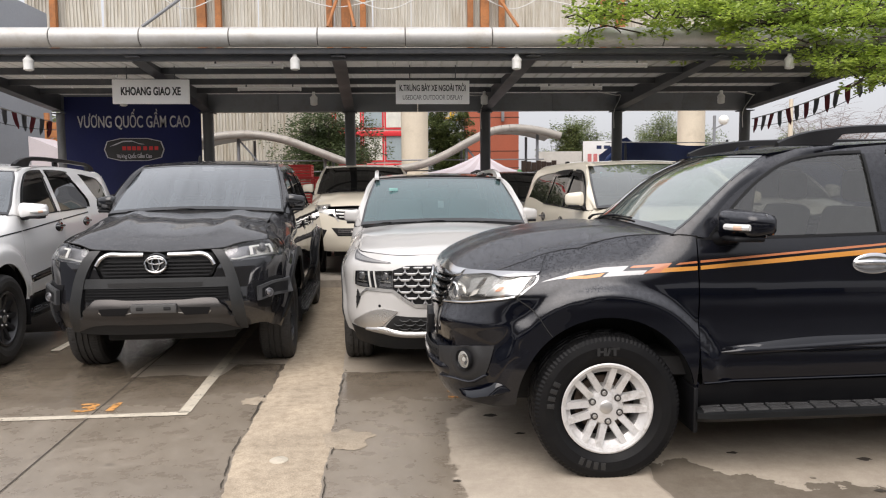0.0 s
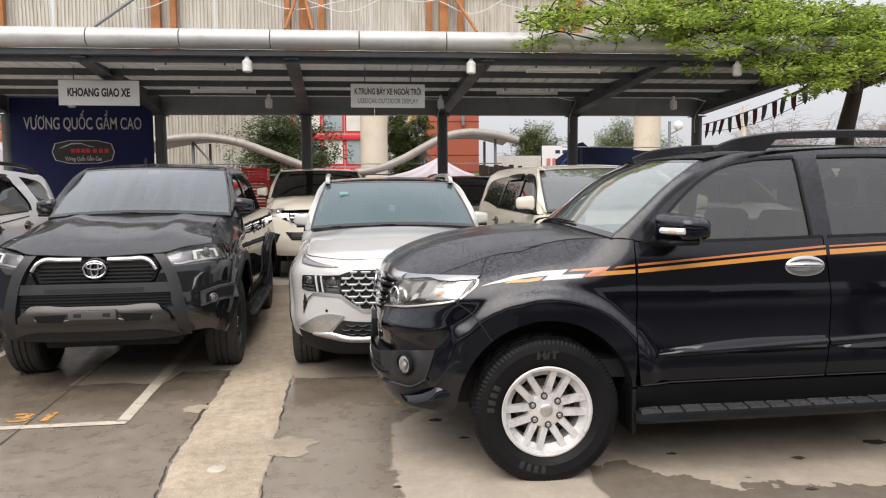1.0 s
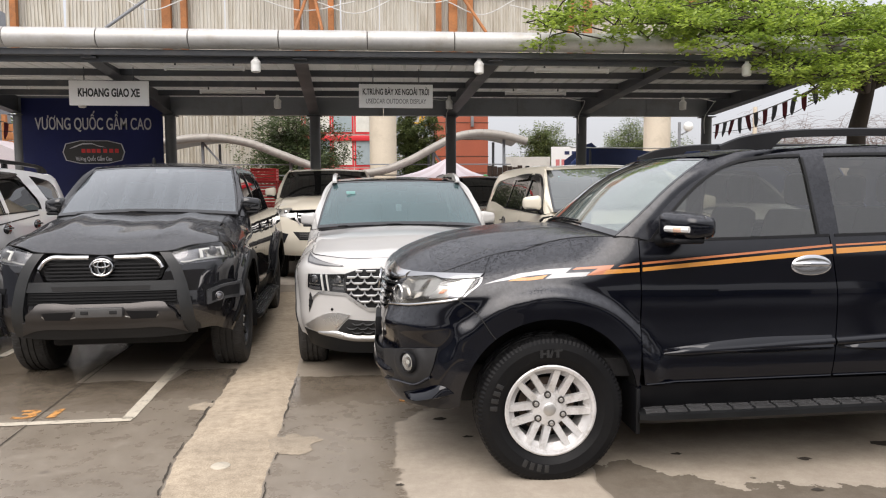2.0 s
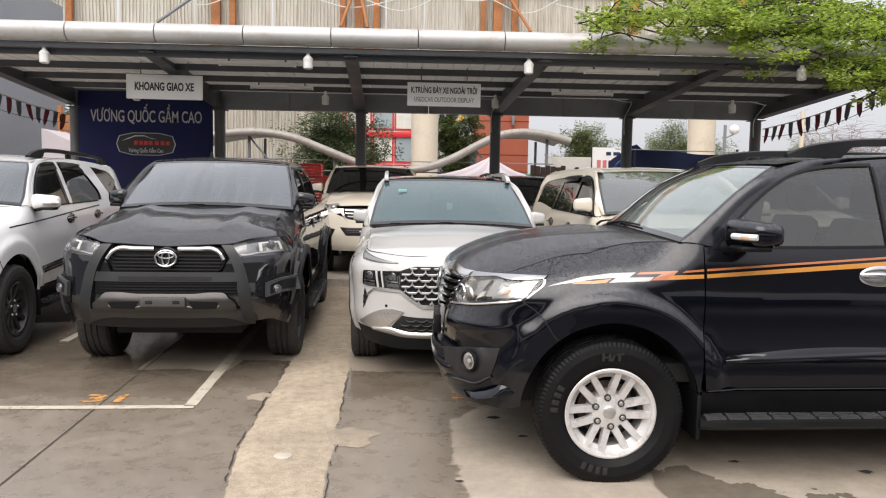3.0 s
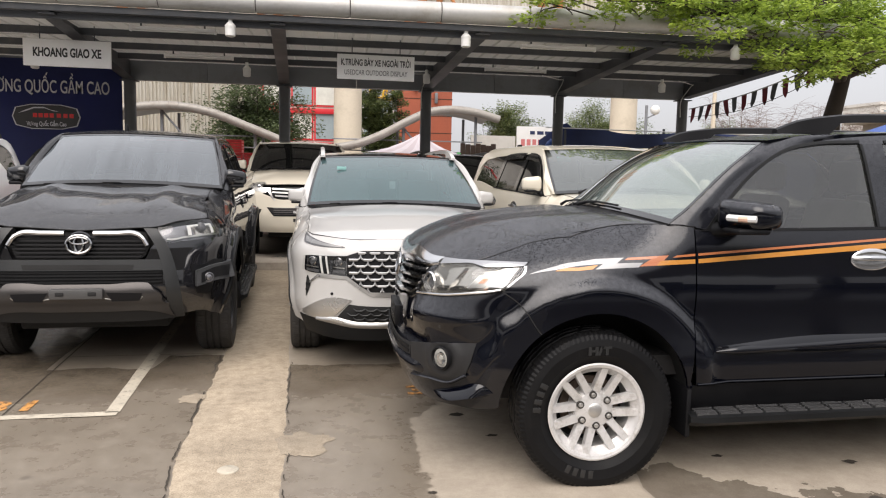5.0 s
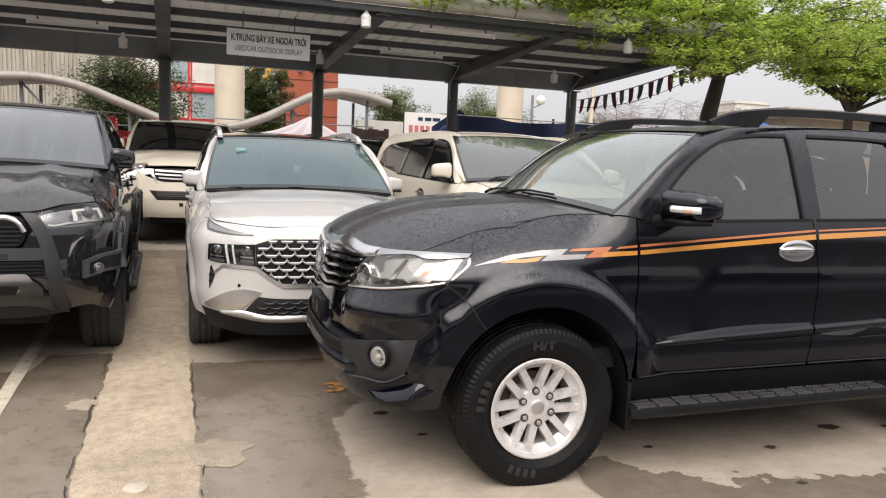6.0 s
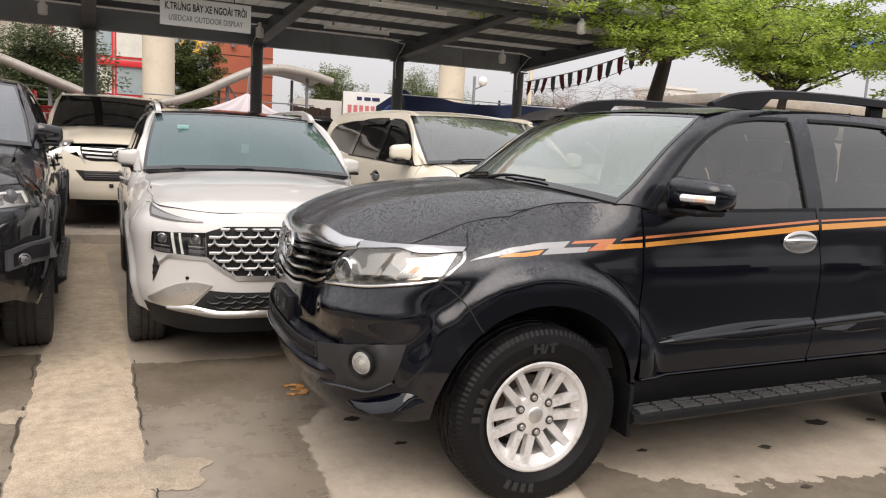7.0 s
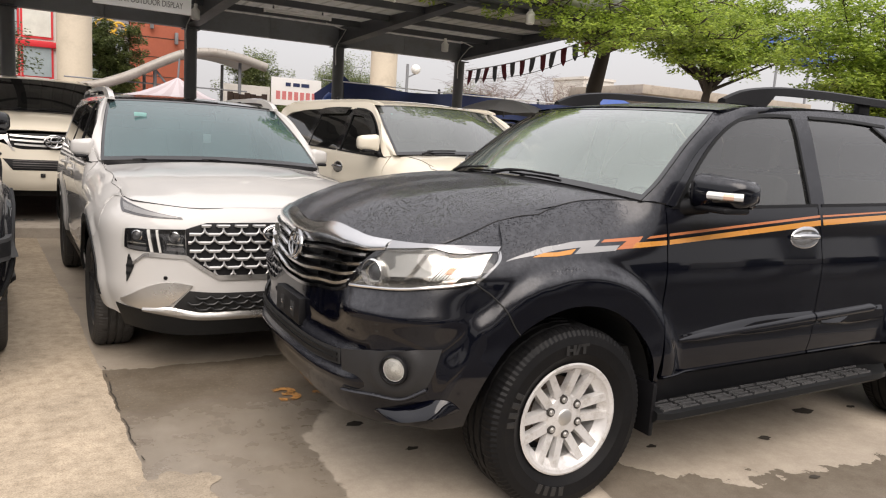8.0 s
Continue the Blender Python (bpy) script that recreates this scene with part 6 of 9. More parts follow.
    bmesh.ops.rotate(bm, verts=bm.verts, cent=(0, 0, 0), matrix=Matrix.Rotation(radians(-25), 3, 'Y'))
    bmesh.ops.translate(bm, verts=bm.verts, vec=(X(1.78), -0.38 * sp.get("drive", 1), Z(1.12)))
    part("steering_wheel", bm, TRIM_BLACK, car)
    for sx, rows_ in ((2.12, (-0.38, 0.38)), (2.98, (-0.45, 0.0, 0.45))):
        for sy in rows_:
            xs = X(sx)
            seat = part("seat", boxed(xs - 0.28, xs + 0.26, sy - 0.24, sy + 0.24, 0.60, 0.85, 0.06), CABIN_GREY, car, "grey cloth seat")
            bm = boxed(-0.07, 0.07, -0.235, 0.235, 0.0, 0.62, 0.055)
            bmesh.ops.rotate(bm, verts=bm.verts, cent=(0, 0, 0), matrix=Matrix.Rotation(radians(14), 3, 'Y'))
            bmesh.ops.translate(bm, verts=bm.verts, vec=(xs + 0.24, sy, 0.78))
            part("backrest", bm, CABIN_GREY, seat)
            bm = boxed(-0.05, 0.05, -0.13, 0.13, 0.0, 0.19, 0.045)
            bmesh.ops.translate(bm, verts=bm.verts, vec=(xs + 0.42, sy, 1.41 * Z(1.45) / 1.45))
            part("headrest", bm, CABIN_GREY, seat)
    bm = boxed(-0.02, 0.02, -0.11, 0.11, -0.035, 0.035, 0.012)
    bmesh.ops.translate(bm, verts=bm.verts, vec=(X(1.93), 0, Z(1.66)))
    part("inner_mirror", bm, TRIM_BLACK, car)
    # wheels
    style, alloy = wheel
    for cx, k in ((fx, 0), (rx, 1)):
        for sg in (1, -1):
            add_wheel(car, cx, sg * (sp["W"] - sp["tyre"] / 2 - 0.004 + sp["poke"]), sp["R"], style, sp["tyre"], sp["rim"], alloy, 7 + 19 * k, sp["sink"])
    return sh, X, Z


def emblem(car, p, n, w, h, mat):
    """A plain oval badge: a ring and two inner ovals."""
    root = None
    for a, b, dx, dz, r in ((w, h, 0, 0, 0.009), (w * 0.36, h * 0.85, 0, 0, 0.007), (w * 0.75, h * 0.36, 0, h * 0.38, 0.007)):
        bm = bmesh.new()
        pts = [(-0.012, a * math.cos(k * math.pi / 14), dz + b * math.sin(k * math.pi / 14)) for k in range(29)]
        sweep(bm, pts, r * w / 0.08, 8, False)
        o = part("badge" if root is None else "badge_oval", bm, mat, root or car)
        if root is None:
            root = o
            o.location = p
            o.rotation_euler = n
    return root


def wide(sh, lo, hi, nu=40, nv=6, curve=spl):
    """A band right across the nose from its half edges."""
    return strip(sh, sym(lo), sym(hi), nu, nv, curve)

BEZEL_GREY = surface("matt_bezel_plastic", (0.015, 0.015, 0.016), 0.55, 0, 0.12, 5, 90, 0.15)


# ---- the older SUV face, with chrome slats ----
def suv_face(car, sh, X, Z, paint):
    q = lambda x, z: sh.px(x, z)
    y = lambda yy, z: sh.py(yy, z)
    fx, fz, fr = sh.arches[0]
    aps = arc(fx, fz, fr, 180, 128, 12)
    bot = [y(0.0, 0.345), y(0.3, 0.345), y(0.6, 0.348), q(0.233, 0.352), q(0.395, 0.366), q(aps[0][0], aps[0][1])]
    top = [y(0.0, 0.80), y(0.30, 0.828), y(0.45, 0.845), y(0.515, 0.872), y(0.628, 0.882), q(0.193, 0.896), q(0.284, 0.913), q(0.379, 0.928), q(0.434, 0.940), q(0.50, 0.897), q(aps[-1][0] - 0.004, aps[-1][1])]
    B, T = spl(bot, 44), spl(top, 44)
    B = np.concatenate([B[::-1][:-1] * np.array((-1, 1)), B])
    T = np.concatenate([T[::-1][:-1] * np.array((-1, 1)), T])
    R = spl([q(*p) for p in aps], 40)
    g = coons(B, T, R * np.array((-1, 1)), R)
    P = sh.at(g[..., 0], g[..., 1])
    # shape: a shoulder below the lamps, a hollow above the intake, a lip below it
    mid_ = sstep(0.72 - np.abs(P[..., 1]), 0, 0.12)
    zt = np.broadcast_to(P[-1:, :, 2], P[..., 2].shape)
    z_ = P[..., 2]
    ledge = np.where(z_ > 0.80, np.clip((zt - z_) / np.maximum(zt - 0.80, 0.02), 0, 1), np.exp(-((0.80 - z_) / 0.075)**2)) * sstep(np.abs(P[..., 1]), 0.46, 0.60) * sstep(0.55 - P[..., 0], 0, 0.28)
    P = P + np.sign(np.sum(normals(P) * (P - CAR_MID), axis=-1, keepdims=True)) * normals(P) * (0.036 * ledge)[..., None]
    P[..., 0] += 0.022 * np.exp(-((P[..., 2] - 0.665) / 0.05)**2) * mid_
    P[..., 0] -= 0.024 * np.exp(-((P[..., 2] - 0.515) / 0.030)**2) * mid_
    panel("front_bumper", P, paint, car, 0.02)
    # the seam between bumper and fender
    for sg in (1, -1):
        seam = sh.at(*spl([q(0.434, 0.942), q(0.50, 0.898), q(aps[-1][0], aps[-1][1])], 16).T) * np.array((1, sg, 1))
        part("bumper_gap", swept(seam + np.array((-0.001, 0.0015 * sg, 0.001)), 0.0028, 6), UNDER, car)
    # lower intake and fog bezels
    intake = part("lower_intake", sheet(bmesh.new(), wide(sh, [y(0, 0.548), y(0.30, 0.552), y(0.556, 0.566)], [y(0, 0.618), y(0.30, 0.620), y(0.556, 0.630)], 34, 6), 0.0, 0.006), UNDER, car, "dark lower air intake")
    for z in (0.568, 0.592):
        part("intake_bar", sheet(bmesh.new(), wide(sh, [y(0, z), y(0.54, z + 0.010)], [y(0, z + 0.010), y(0.54, z + 0.020)], 30, 3), 0.004, 0.012), TRIM_BLACK, intake)
    for sg in (1, -1):
        m = np.array((1, sg, 1))
        bz = skin(sh, [y(0.558, 0.474), y(0.694, 0.490), y(0.787, 0.494), q(0.283, 0.535)], [y(0.560, 0.632), y(0.68, 0.655), q(0.181, 0.674), q(0.328, 0.692)], [y(0.558, 0.474), y(0.560, 0.632)], [q(0.283, 0.535), q(0.304, 0.604), q(0.328, 0.692)], 30, 18)
        # raised in a ring round the lamp
        c = sh.at(*q(0.180, 0.600))
        d2 = np.linalg.norm((bz - c) * np.array((1, 1, 1)), axis=-1)
        bz = bz + (np.exp(-((d2 - 0.085) / 0.022)**2) * 0.010)[..., None] * np.array((-0.8, 0.6, 0))
        part("fog_bezel", sheet(bmesh.new(), bz * m, 0.012, 0.007), BEZEL_GREY, car, "matt black fog lamp bezel")
        line = sh.at(*zip(*[(float(a), float(b)) for a, b in spl([y(0.552, 0.462), y(0.694, 0.479), y(0.787, 0.483), q(0.290, 0.528)], 20)])) * m
        part("lip_trim", swept(line + np.array((-0.010, 0.006 * sg, 0.002)), 0.008, 8), paint, car, "gloss black lip below the bezel")
        c = sh.at(*q(0.180, 0.602)) * m + np.array((-0.006, 0.005 * sg, 0))
        d = Vector((-0.80, 0.60 * sg, 0.0)).normalized()
        rot = d.to_track_quat('Z', 'Y').to_matrix().to_4x4()
        for nm, prof, mat in (("fog_ring", [(0.060, 0.0), (0.058, 0.014), (0.052, 0.018), (0.047, 0.006), (0.045, -0.02)], TRIM_BLACK), ("fog_lamp", [(0.0, 0.006), (0.010, 0.008), (0.012, 0.004), (0.022, 0.003), (0.030, 0.004), (0.044, 0.006), (0.046, -0.012)], FOG_GLASS), ("fog_lens", [(0.0, 0.016), (0.030, 0.013), (0.046, 0.004)], LENS)):
            bm = bmesh.new()
            lathe(bm, prof, 28)
            bmesh.ops.transform(bm, matrix=Matrix.Translation(c) @ rot, verts=bm.verts)
            part(nm, bm, mat, car)
        # a scoop low on the corner that faces the sky
        sc = skin(sh, [q(0.150, 0.406), q(0.206, 0.393), q(0.337, 0.425), q(0.404, 0.452)], [q(0.150, 0.414), q(0.25, 0.458), q(0.356, 0.493), q(0.404, 0.458)], [q(0.150, 0.406), q(0.150, 0.414)], [q(0.404, 0.452), q(0.404, 0.458)], 22, 10)
        v_ = np.linspace(0, 1, 10)
        k = np.sin(np.linspace(0, math.pi, 22))[None] * (np.minimum(v_ / 0.18, 1) * (1 - v_)**0.8)[:, None]
        part("corner_scoop", sheet(bmesh.new(), (sc + k[..., None] * np.array((-0.046, 0.064, -0.004))) * m, 0.004, 0.003), BLACK_NO_HAZE if paint is BLACK_PAINT else paint, car)
        # headlamp: reflector bowl, projector, ribbed indicator, clear lens, chrome edges
        lo = [y(0.519, 0.879), y(0.628, 0.890), q(0.193, 0.904), q(0.284, 0.922), q(0.379, 0.937), q(0.431, 0.947)]
        hi = [y(0.650, 1.040), y(0.735, 1.052), q(0.312, 1.0575), q(0.362, 1.046), q(0.398, 1.0455), q(0.545, 1.054)]
        lf, rt = [lo[0], y(0.579, 0.940), y(0.622, 0.998), hi[0]], [lo[-1], q(0.487, 0.990), q(0.540, 1.034), hi[-1]]
        lens = skin(sh, lo, hi, lf, rt, 40, 16)
        bowl = lens.copy()
        dep = np.sin(np.linspace(0, math.pi, 40))[None]**0.5 * np.sin(np.linspace(0, math.pi, 16))[:, None]**0.5
        bowl = bowl + dep[..., None] * np.array((0.034, -0.012, 0.0))
        lamp = part("headlamp", sheet(bmesh.new(), bowl * m, 0.02, -0.006), LAMP_CHROME, car, "headlamp with chrome reflector and amber indicator")
        for i, w_ in ((16, 0.03),):
            fin = np.stack([lens[2:-2, i] * m + np.array((0.012, -0.004 * sg, 0)), lens[2:-2, i + 1] * m + np.array((0.012 + w_, -0.02 * sg, 0))], 1)
            part("reflector_rib", sheet(bmesh.new(), fin, 0.0, 0.0), LAMP_CHROME, lamp)
        shelf = np.stack([lens[3, 8:28] * m + np.array((0.010, -0.004 * sg, 0)), lens[5, 8:28] * m + np.array((0.055, -0.02 * sg, 0.004))], 0)
        part("reflector_shelf", sheet(bmesh.new(), shelf, 0.0, 0.0), CHROME, lamp)
        part("lens", sheet(bmesh.new(), lens * m, 0.0, 0.003), LENS, lamp, "clear lamp lens").visible_shadow = False
        band_top = [y(0.650, 1.0705), y(0.735, 1.0705), q(0.312, 1.0715), q(0.362, 1.0720), q(0.398, 1.0722), q(0.566, 1.0705)]
        part("chrome_edge", sheet(bmesh.new(), strip(sh, hi, band_top, 40, 5) * m, 0.012, 0.007), CHROME, lamp, "chrome upper edge")
        part("chrome_edge", swept(lens[0, 1:] * m + np.array((-0.004, 0.005 * sg, 0.003)), 0.0065, 8), CROWN_CHROME, lamp, "chrome lower edge")
        part("chrome_edge", sheet(bmesh.new(), strip(sh, [lens_t for lens_t in rt], [(t + 0.010, z - 0.003 + 0.006 * k / 3) for k, (t, z) in enumerate(rt)], 14, 3) * m, 0.008, 0.004), CHROME, lamp, "chrome rear edge")
        part("inner_edge", sheet(bmesh.new(), strip(sh, [(t - 0.030, z - 0.003) for t, z in lf], [(t + 0.004, z) for t, z in lf], 14, 4) * m, 0.02, 0.003), GLOSS_BLACK, lamp)
        part("chrome_wedge", sheet(bmesh.new(), lens[2:14, 33:39] * m, 0.01, -0.010), CHROME, lamp)
        for i in range(24, 33):
            part("indicator_rib", sheet(bmesh.new(), np.stack([lens[4:13, i] * m, (lens[4:13, i] * 0.45 + lens[4:13, i + 1] * 0.55) * m], 1), 0.006, -0.020), SATIN_SILVER, lamp)
        part("indicator", sheet(bmesh.new(), lens[7:11, 27:30] * m, 0.006, -0.012), AMBER, lamp, "small amber indicator")
        c = (lens[5, 4] * m) + np.array((0.024, -0.006 * sg, 0.004))
        d = Vector((-0.9, 0.42 * sg, 0.05)).normalized()
        rot = d.to_track_quat('Z', 'Y').to_matrix().to_4x4()
        for nm, prof, mat in (("projector_ring", [(0.052, -0.03), (0.054, 0.018), (0.049, 0.024), (0.042, 0.004), (0.037, -0.006)], RING_CHROME), ("projector", [(0.0, 0.014), (0.020, 0.011), (0.036, 0.0), (0.042, -0.02)], LAMP_GREY)):
            bm = bmesh.new()
            lathe(bm, prof, 32)
            bmesh.ops.transform(bm, matrix=Matrix.Translation(c) @ rot, verts=bm.verts)
            part(nm, bm, mat, lamp)
    # raised mouldings along the doors and the bright rolled edge below them
    for sg in (1, -1):
        m = np.array((1, sg, 1))
        for xa, xb, z0, z1, tip in ((1.505, 2.436, 0.646, 0.690, True), (2.447, 2.99, 0.690, 0.716, False)):
            lo = [q(xa + (xb - xa) * k / 8, z0 + (z1 - z0) * k / 8 - 0.020 * (min(1, k / 1.2 + 0.15) if tip else min(1, (8 - k) / 1.2 + 0.15))) for k in range(9)]
            hi = [q(xa + (xb - xa) * k / 8, z0 + (z1 - z0) * k / 8 + 0.026 * (min(1, k / 1.2 + 0.15) if tip else min(1, (8 - k) / 1.2 + 0.15))) for k in range(9)]
            g = strip(sh, lo, hi, 40, 12)
            k = np.sin(np.linspace(0, math.pi, 12))[:, None]**0.6
            g[..., 1] += 0.020 * k * np.array(np.minimum(1, np.linspace(0.1, 9, 40) if tip else np.linspace(9, 0.1, 40)))[None]
            part("side_moulding", sheet(bmesh.new(), g * m, 0.008, 0.002), BLACK_NO_HAZE, car, "gloss black moulding along the door")
        for xa, xb, za, zb in ((1.41, 2.432, 0.489, 0.507), (2.448, 3.05, 0.508, 0.518)):
            part("door_edge", swept([sh.at(*q(xa + (xb - xa) * k / 12, za + (zb - za) * k / 12)) * m + np.array((0, 0.003 * sg, 0)) for k in range(13)], 0.006, 8), BLACK_NO_HAZE, car)
    # grille
    gl = [(0.0, 0.806), (0.30, 0.834), (0.45, 0.851), (0.517, 0.879)]
    gh = [(0.0, 0.990), (0.20, 1.006), (0.48, 1.024), (0.612, 1.030)]
    glt, ght = [y(*p) for p in gl], [y(*p) for p in gh]
    edge_ = [y(0.574, 0.945), y(0.600, 0.99)]
    back = skin(sh, sym(glt), sym(ght), [(-glt[-1][0], glt[-1][1])] + [(-a, b) for a, b in edge_] + [(-ght[-1][0], ght[-1][1])], [glt[-1]] + edge_ + [ght[-1]], 50, 26)
    grille = part("grille", sheet(bmesh.new(), back, 0.03, -0.040), TRIM_BLACK, car, "black grille with chrome slats")
    for k in range(4):
        r = 2 + 6 * k
        part("slat", sheet(bmesh.new(), back[r:r + 4, 1:-1], 0.036, 0.0), TRIM_BLACK, grille)
        lip_ = back[r + 1:r + 4, 1:-1].copy()
        lip_[..., 0] += np.array((-0.006, -0.010, 0.010))[:, None]
        part("slat_trim", sheet(bmesh.new(), lip_, 0.006, 0.004), CROWN_CHROME, grille, "chrome slat edge")
    for yy in (-0.42, -0.28, -0.14, 0.14, 0.28, 0.42):
        i = int(round((yy / 0.60 + 1) / 2 * 49))
        web = np.stack([back[2:-2, i] + np.array((0.012, 0, 0)), back[2:-2, i] + np.array((0.04, 0, 0))], 1)
        part("grille_web", sheet(bmesh.new(), web, 0.004, 0.0), TRIM_BLACK, grille)
    # chrome crown over the grille
    crown = wide(sh, [y(0, 0.986), y(0.20, 1.003), y(0.48, 1.021), y(0.60, 1.028), y(0.652, 1.040)], [y(0, 1.064), y(0.21, 1.087), y(0.44, 1.083), y(0.53, 1.073), y(0.652, 1.0705)], 60, 9)
    v_ = np.sin(np.linspace(0, math.pi, 9))[:, None]
    crown[..., 0] -= 0.012 * v_
    part("grille_crown", sheet(bmesh.new(), crown, 0.03, 0.006), CROWN_CHROME, car, "chrome band above the grille")
    part("grille_edge", sheet(bmesh.new(), wide(sh, [y(0, 0.796), y(0.30, 0.824), y(0.45, 0.841), y(0.517, 0.870)], [y(0, 0.808), y(0.30, 0.836), y(0.45, 0.853), y(0.517, 0.882)], 44, 3), 0.01, 0.006), CHROME, car)
    p = sh.at(0.0, 0.955)
    emblem(car, (p[0] - 0.014, 0, 0.960), (0, radians(8), 0), 0.082, 0.060, CHROME)
    # plate holder with no plate
    pl = part("plate_holder", boxed(-0.006, 0.030, -0.17, 0.17, 0.628, 0.745, 0.004), TRIM_BLACK, car, "empty black number plate holder")
    for yy in (-0.075, 0.075):
        part("plate_slot", boxed(-0.009, -0.004, yy - 0.028, yy + 0.028, 0.650, 0.715, 0.004), UNDER, pl)
        part("plate_clip", boxed(-0.011, -0.008, yy - 0.014, yy + 0.014, 0.672, 0.690, 0.002), CHROME, pl)


def ribbon(car, sh, lo, hi, mat, name="stripe", sides=(1, -1), nu=24):
    for sg in sides:
        P = strip(sh, [sh.px(*p) for p in lo], [sh.px(*p) for p in hi], nu, 3, lin) * np.array((1, sg, 1))
        part(name, sheet(bmesh.new(), P, 0.0, 0.0015), mat, car, "film stripe on the body side")


black_suv = thing("suv", pose(0.0, 4.545, 0), "wet black SUV with orange side stripes and silver wheels", "car", "parked cars")
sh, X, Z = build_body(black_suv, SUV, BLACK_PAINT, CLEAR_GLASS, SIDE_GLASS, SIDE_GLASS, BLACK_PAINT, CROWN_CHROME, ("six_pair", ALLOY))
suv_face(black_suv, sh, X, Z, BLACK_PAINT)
ribbon(black_suv, sh, [(0.566, 1.022), (0.709, 1.045), (0.804, 1.063), (0.920, 1.073), (0.982, 1.0735)], [(0.568, 1.024), (0.68, 1.055), (0.796, 1.080), (0.887, 1.094), (1.024, 1.102)], STRIPE_SILVER)
ribbon(black_suv, sh, [(0.879, 1.048), (1.090, 1.059)], [(0.920, 1.0735), (1.115, 1.0805)], STRIPE_SILVER)
ribbon(black_suv, sh, [(0.688, 1.037), (0.866, 1.048)], [(0.690, 1.039), (0.748, 1.054), (0.895, 1.068)], STRIPE_ORANGE)
ribbon(black_suv, sh, [(1.024, 1.091), (1.175, 1.098)], [(1.045, 1.102), (1.244, 1.116)], STRIPE_RED)
ribbon(black_suv, sh, [(1.094, 1.063), (1.158, 1.0985)], [(1.190, 1.068), (1.244, 1.116)], STRIPE_RED)
ribbon(black_suv, sh, [(1.180, 1.0675), (1.374, 1.0785)], [(1.202, 1.091), (1.374, 1.0985)], STRIPE_ORANGE)
ribbon(black_suv, sh, [(1.260, 1.105), (1.374, 1.114)], [(1.281, 1.116), (1.374, 1.1255)], STRIPE_RED)
ribbon(black_suv, sh, [(1.39, 1.080), (2.0, 1.127), (2.43, 1.160)], [(1.39, 1.100), (2.0, 1.151), (2.43, 1.186)], STRIPE_ORANGE)
ribbon(black_suv, sh, [(1.39, 1.1155), (2.0, 1.165), (2.43, 1.199)], [(1.39, 1.127), (2.0, 1.176), (2.43, 1.210)], STRIPE_RED)
ribbon(black_suv, sh, [(2.45, 1.160), (3.32, 1.205)], [(2.45, 1.188), (3.32, 1.230)], STRIPE_ORANGE)
ribbon(black_suv, sh, [(2.45, 1.200), (3.32, 1.240)], [(2.45, 1.209), (3.32, 1.247)], STRIPE_RED)
for sg in (1, -1):
    for a, b in ((1.50, 2.425), (2.46, 3.02)):
        P = skin(sh, [sh.px(a, 0.660), sh.px((a + b) / 2, 0.640), sh.px(b, 0.650)], [sh.px(a + 0.02, 0.672), sh.px((a + b) / 2, 0.720), sh.px(b, 0.728)], [sh.px(a, 0.660), sh.px(a + 0.02, 0.672)], [sh.px(b, 0.650), sh.px(b, 0.728)], 24, 9)
        v_ = np.linspace(0, 1, 9)
        k = (np.minimum(v_ / 0.25, 1) * (1 - v_)**0.7)[:, None] * sstep(np.linspace(0, 1, 24), 0.0, 0.25)[None]
        P[..., 1] += 0.026 * k
        part("side_moulding", sheet(bmesh.new(), P * np.array((1, sg, 1)), 0.004, 0.001), BLACK_NO_HAZE, black_suv)

# raised words on the tyre's side
for o in list(black_suv.children):
    if o.name.startswith("wheel") and not o.name.startswith("wheel_") and o.matrix_local.translation.y < 0 and o.matrix_local.translation.x < 2:
        spin = o.matrix_local.to_3x3().inverted().to_4x4()
        face = -SUV["tyre"] / 2 * 1.015
        for ang, words in ((98, "H/T"), (250, "bars"), (160, "bars")):
            if words == "H/T":
                r = 0.302
                lettering("sidewall_lettering", "H/T", 0.052, spin @ Matrix.Rotation(radians(ang - 90), 4, 'Y').inverted() @ pose(0, face, r, 90), RUBBER_MARK, o, 0.002, squeeze=1.35, bold=0.003)
            elif words == "bars":
                for k in range(4):
                    bm = boxed(-0.012, 0.012, face - 0.001, face + 0.004, 0.283, 0.327, 0.001)
                    bmesh.ops.rotate(bm, verts=bm.verts, cent=(0, 0, 0), matrix=Matrix.Rotation(radians(90 - ang - 7.5 * k), 3, 'Y'))
                    b_ = part("sidewall_mark", bm, RUBBER_MARK, o)
                    b_.matrix_local = spin

# ---- shared face pieces ----
def bumper(car, sh, q, zb, top, paint, label=""):
    """A painted bumper from arch to arch: zb its lower edge, top its half upper edge from the middle out to the arch."""
    fx, fz, fr = sh.arches[0]
    aps = arc(fx, fz, fr, 180, 128, 12)
    bot = [sh.py(0.0, zb), sh.py(0.35, zb), sh.py(0.62, zb + 0.005), sh.px(0.22, zb + 0.015), sh.px(*aps[0])]
    B, T = spl(bot, 36), spl(list(top) + [(sh.px(*aps[-1])[0] - 0.004, aps[-1][1])], 36)
    mir = np.array((-1, 1))
    B, T = np.concatenate([B[::-1][:-1] * mir, B]), np.concatenate([T[::-1][:-1] * mir, T])
    R = spl([sh.px(*p) for p in aps], 24)
    g = coons(B, T, R * mir, R)
    return panel("front_bumper", sh.at(g[..., 0], g[..., 1]), paint, car, 0.02, label=label)


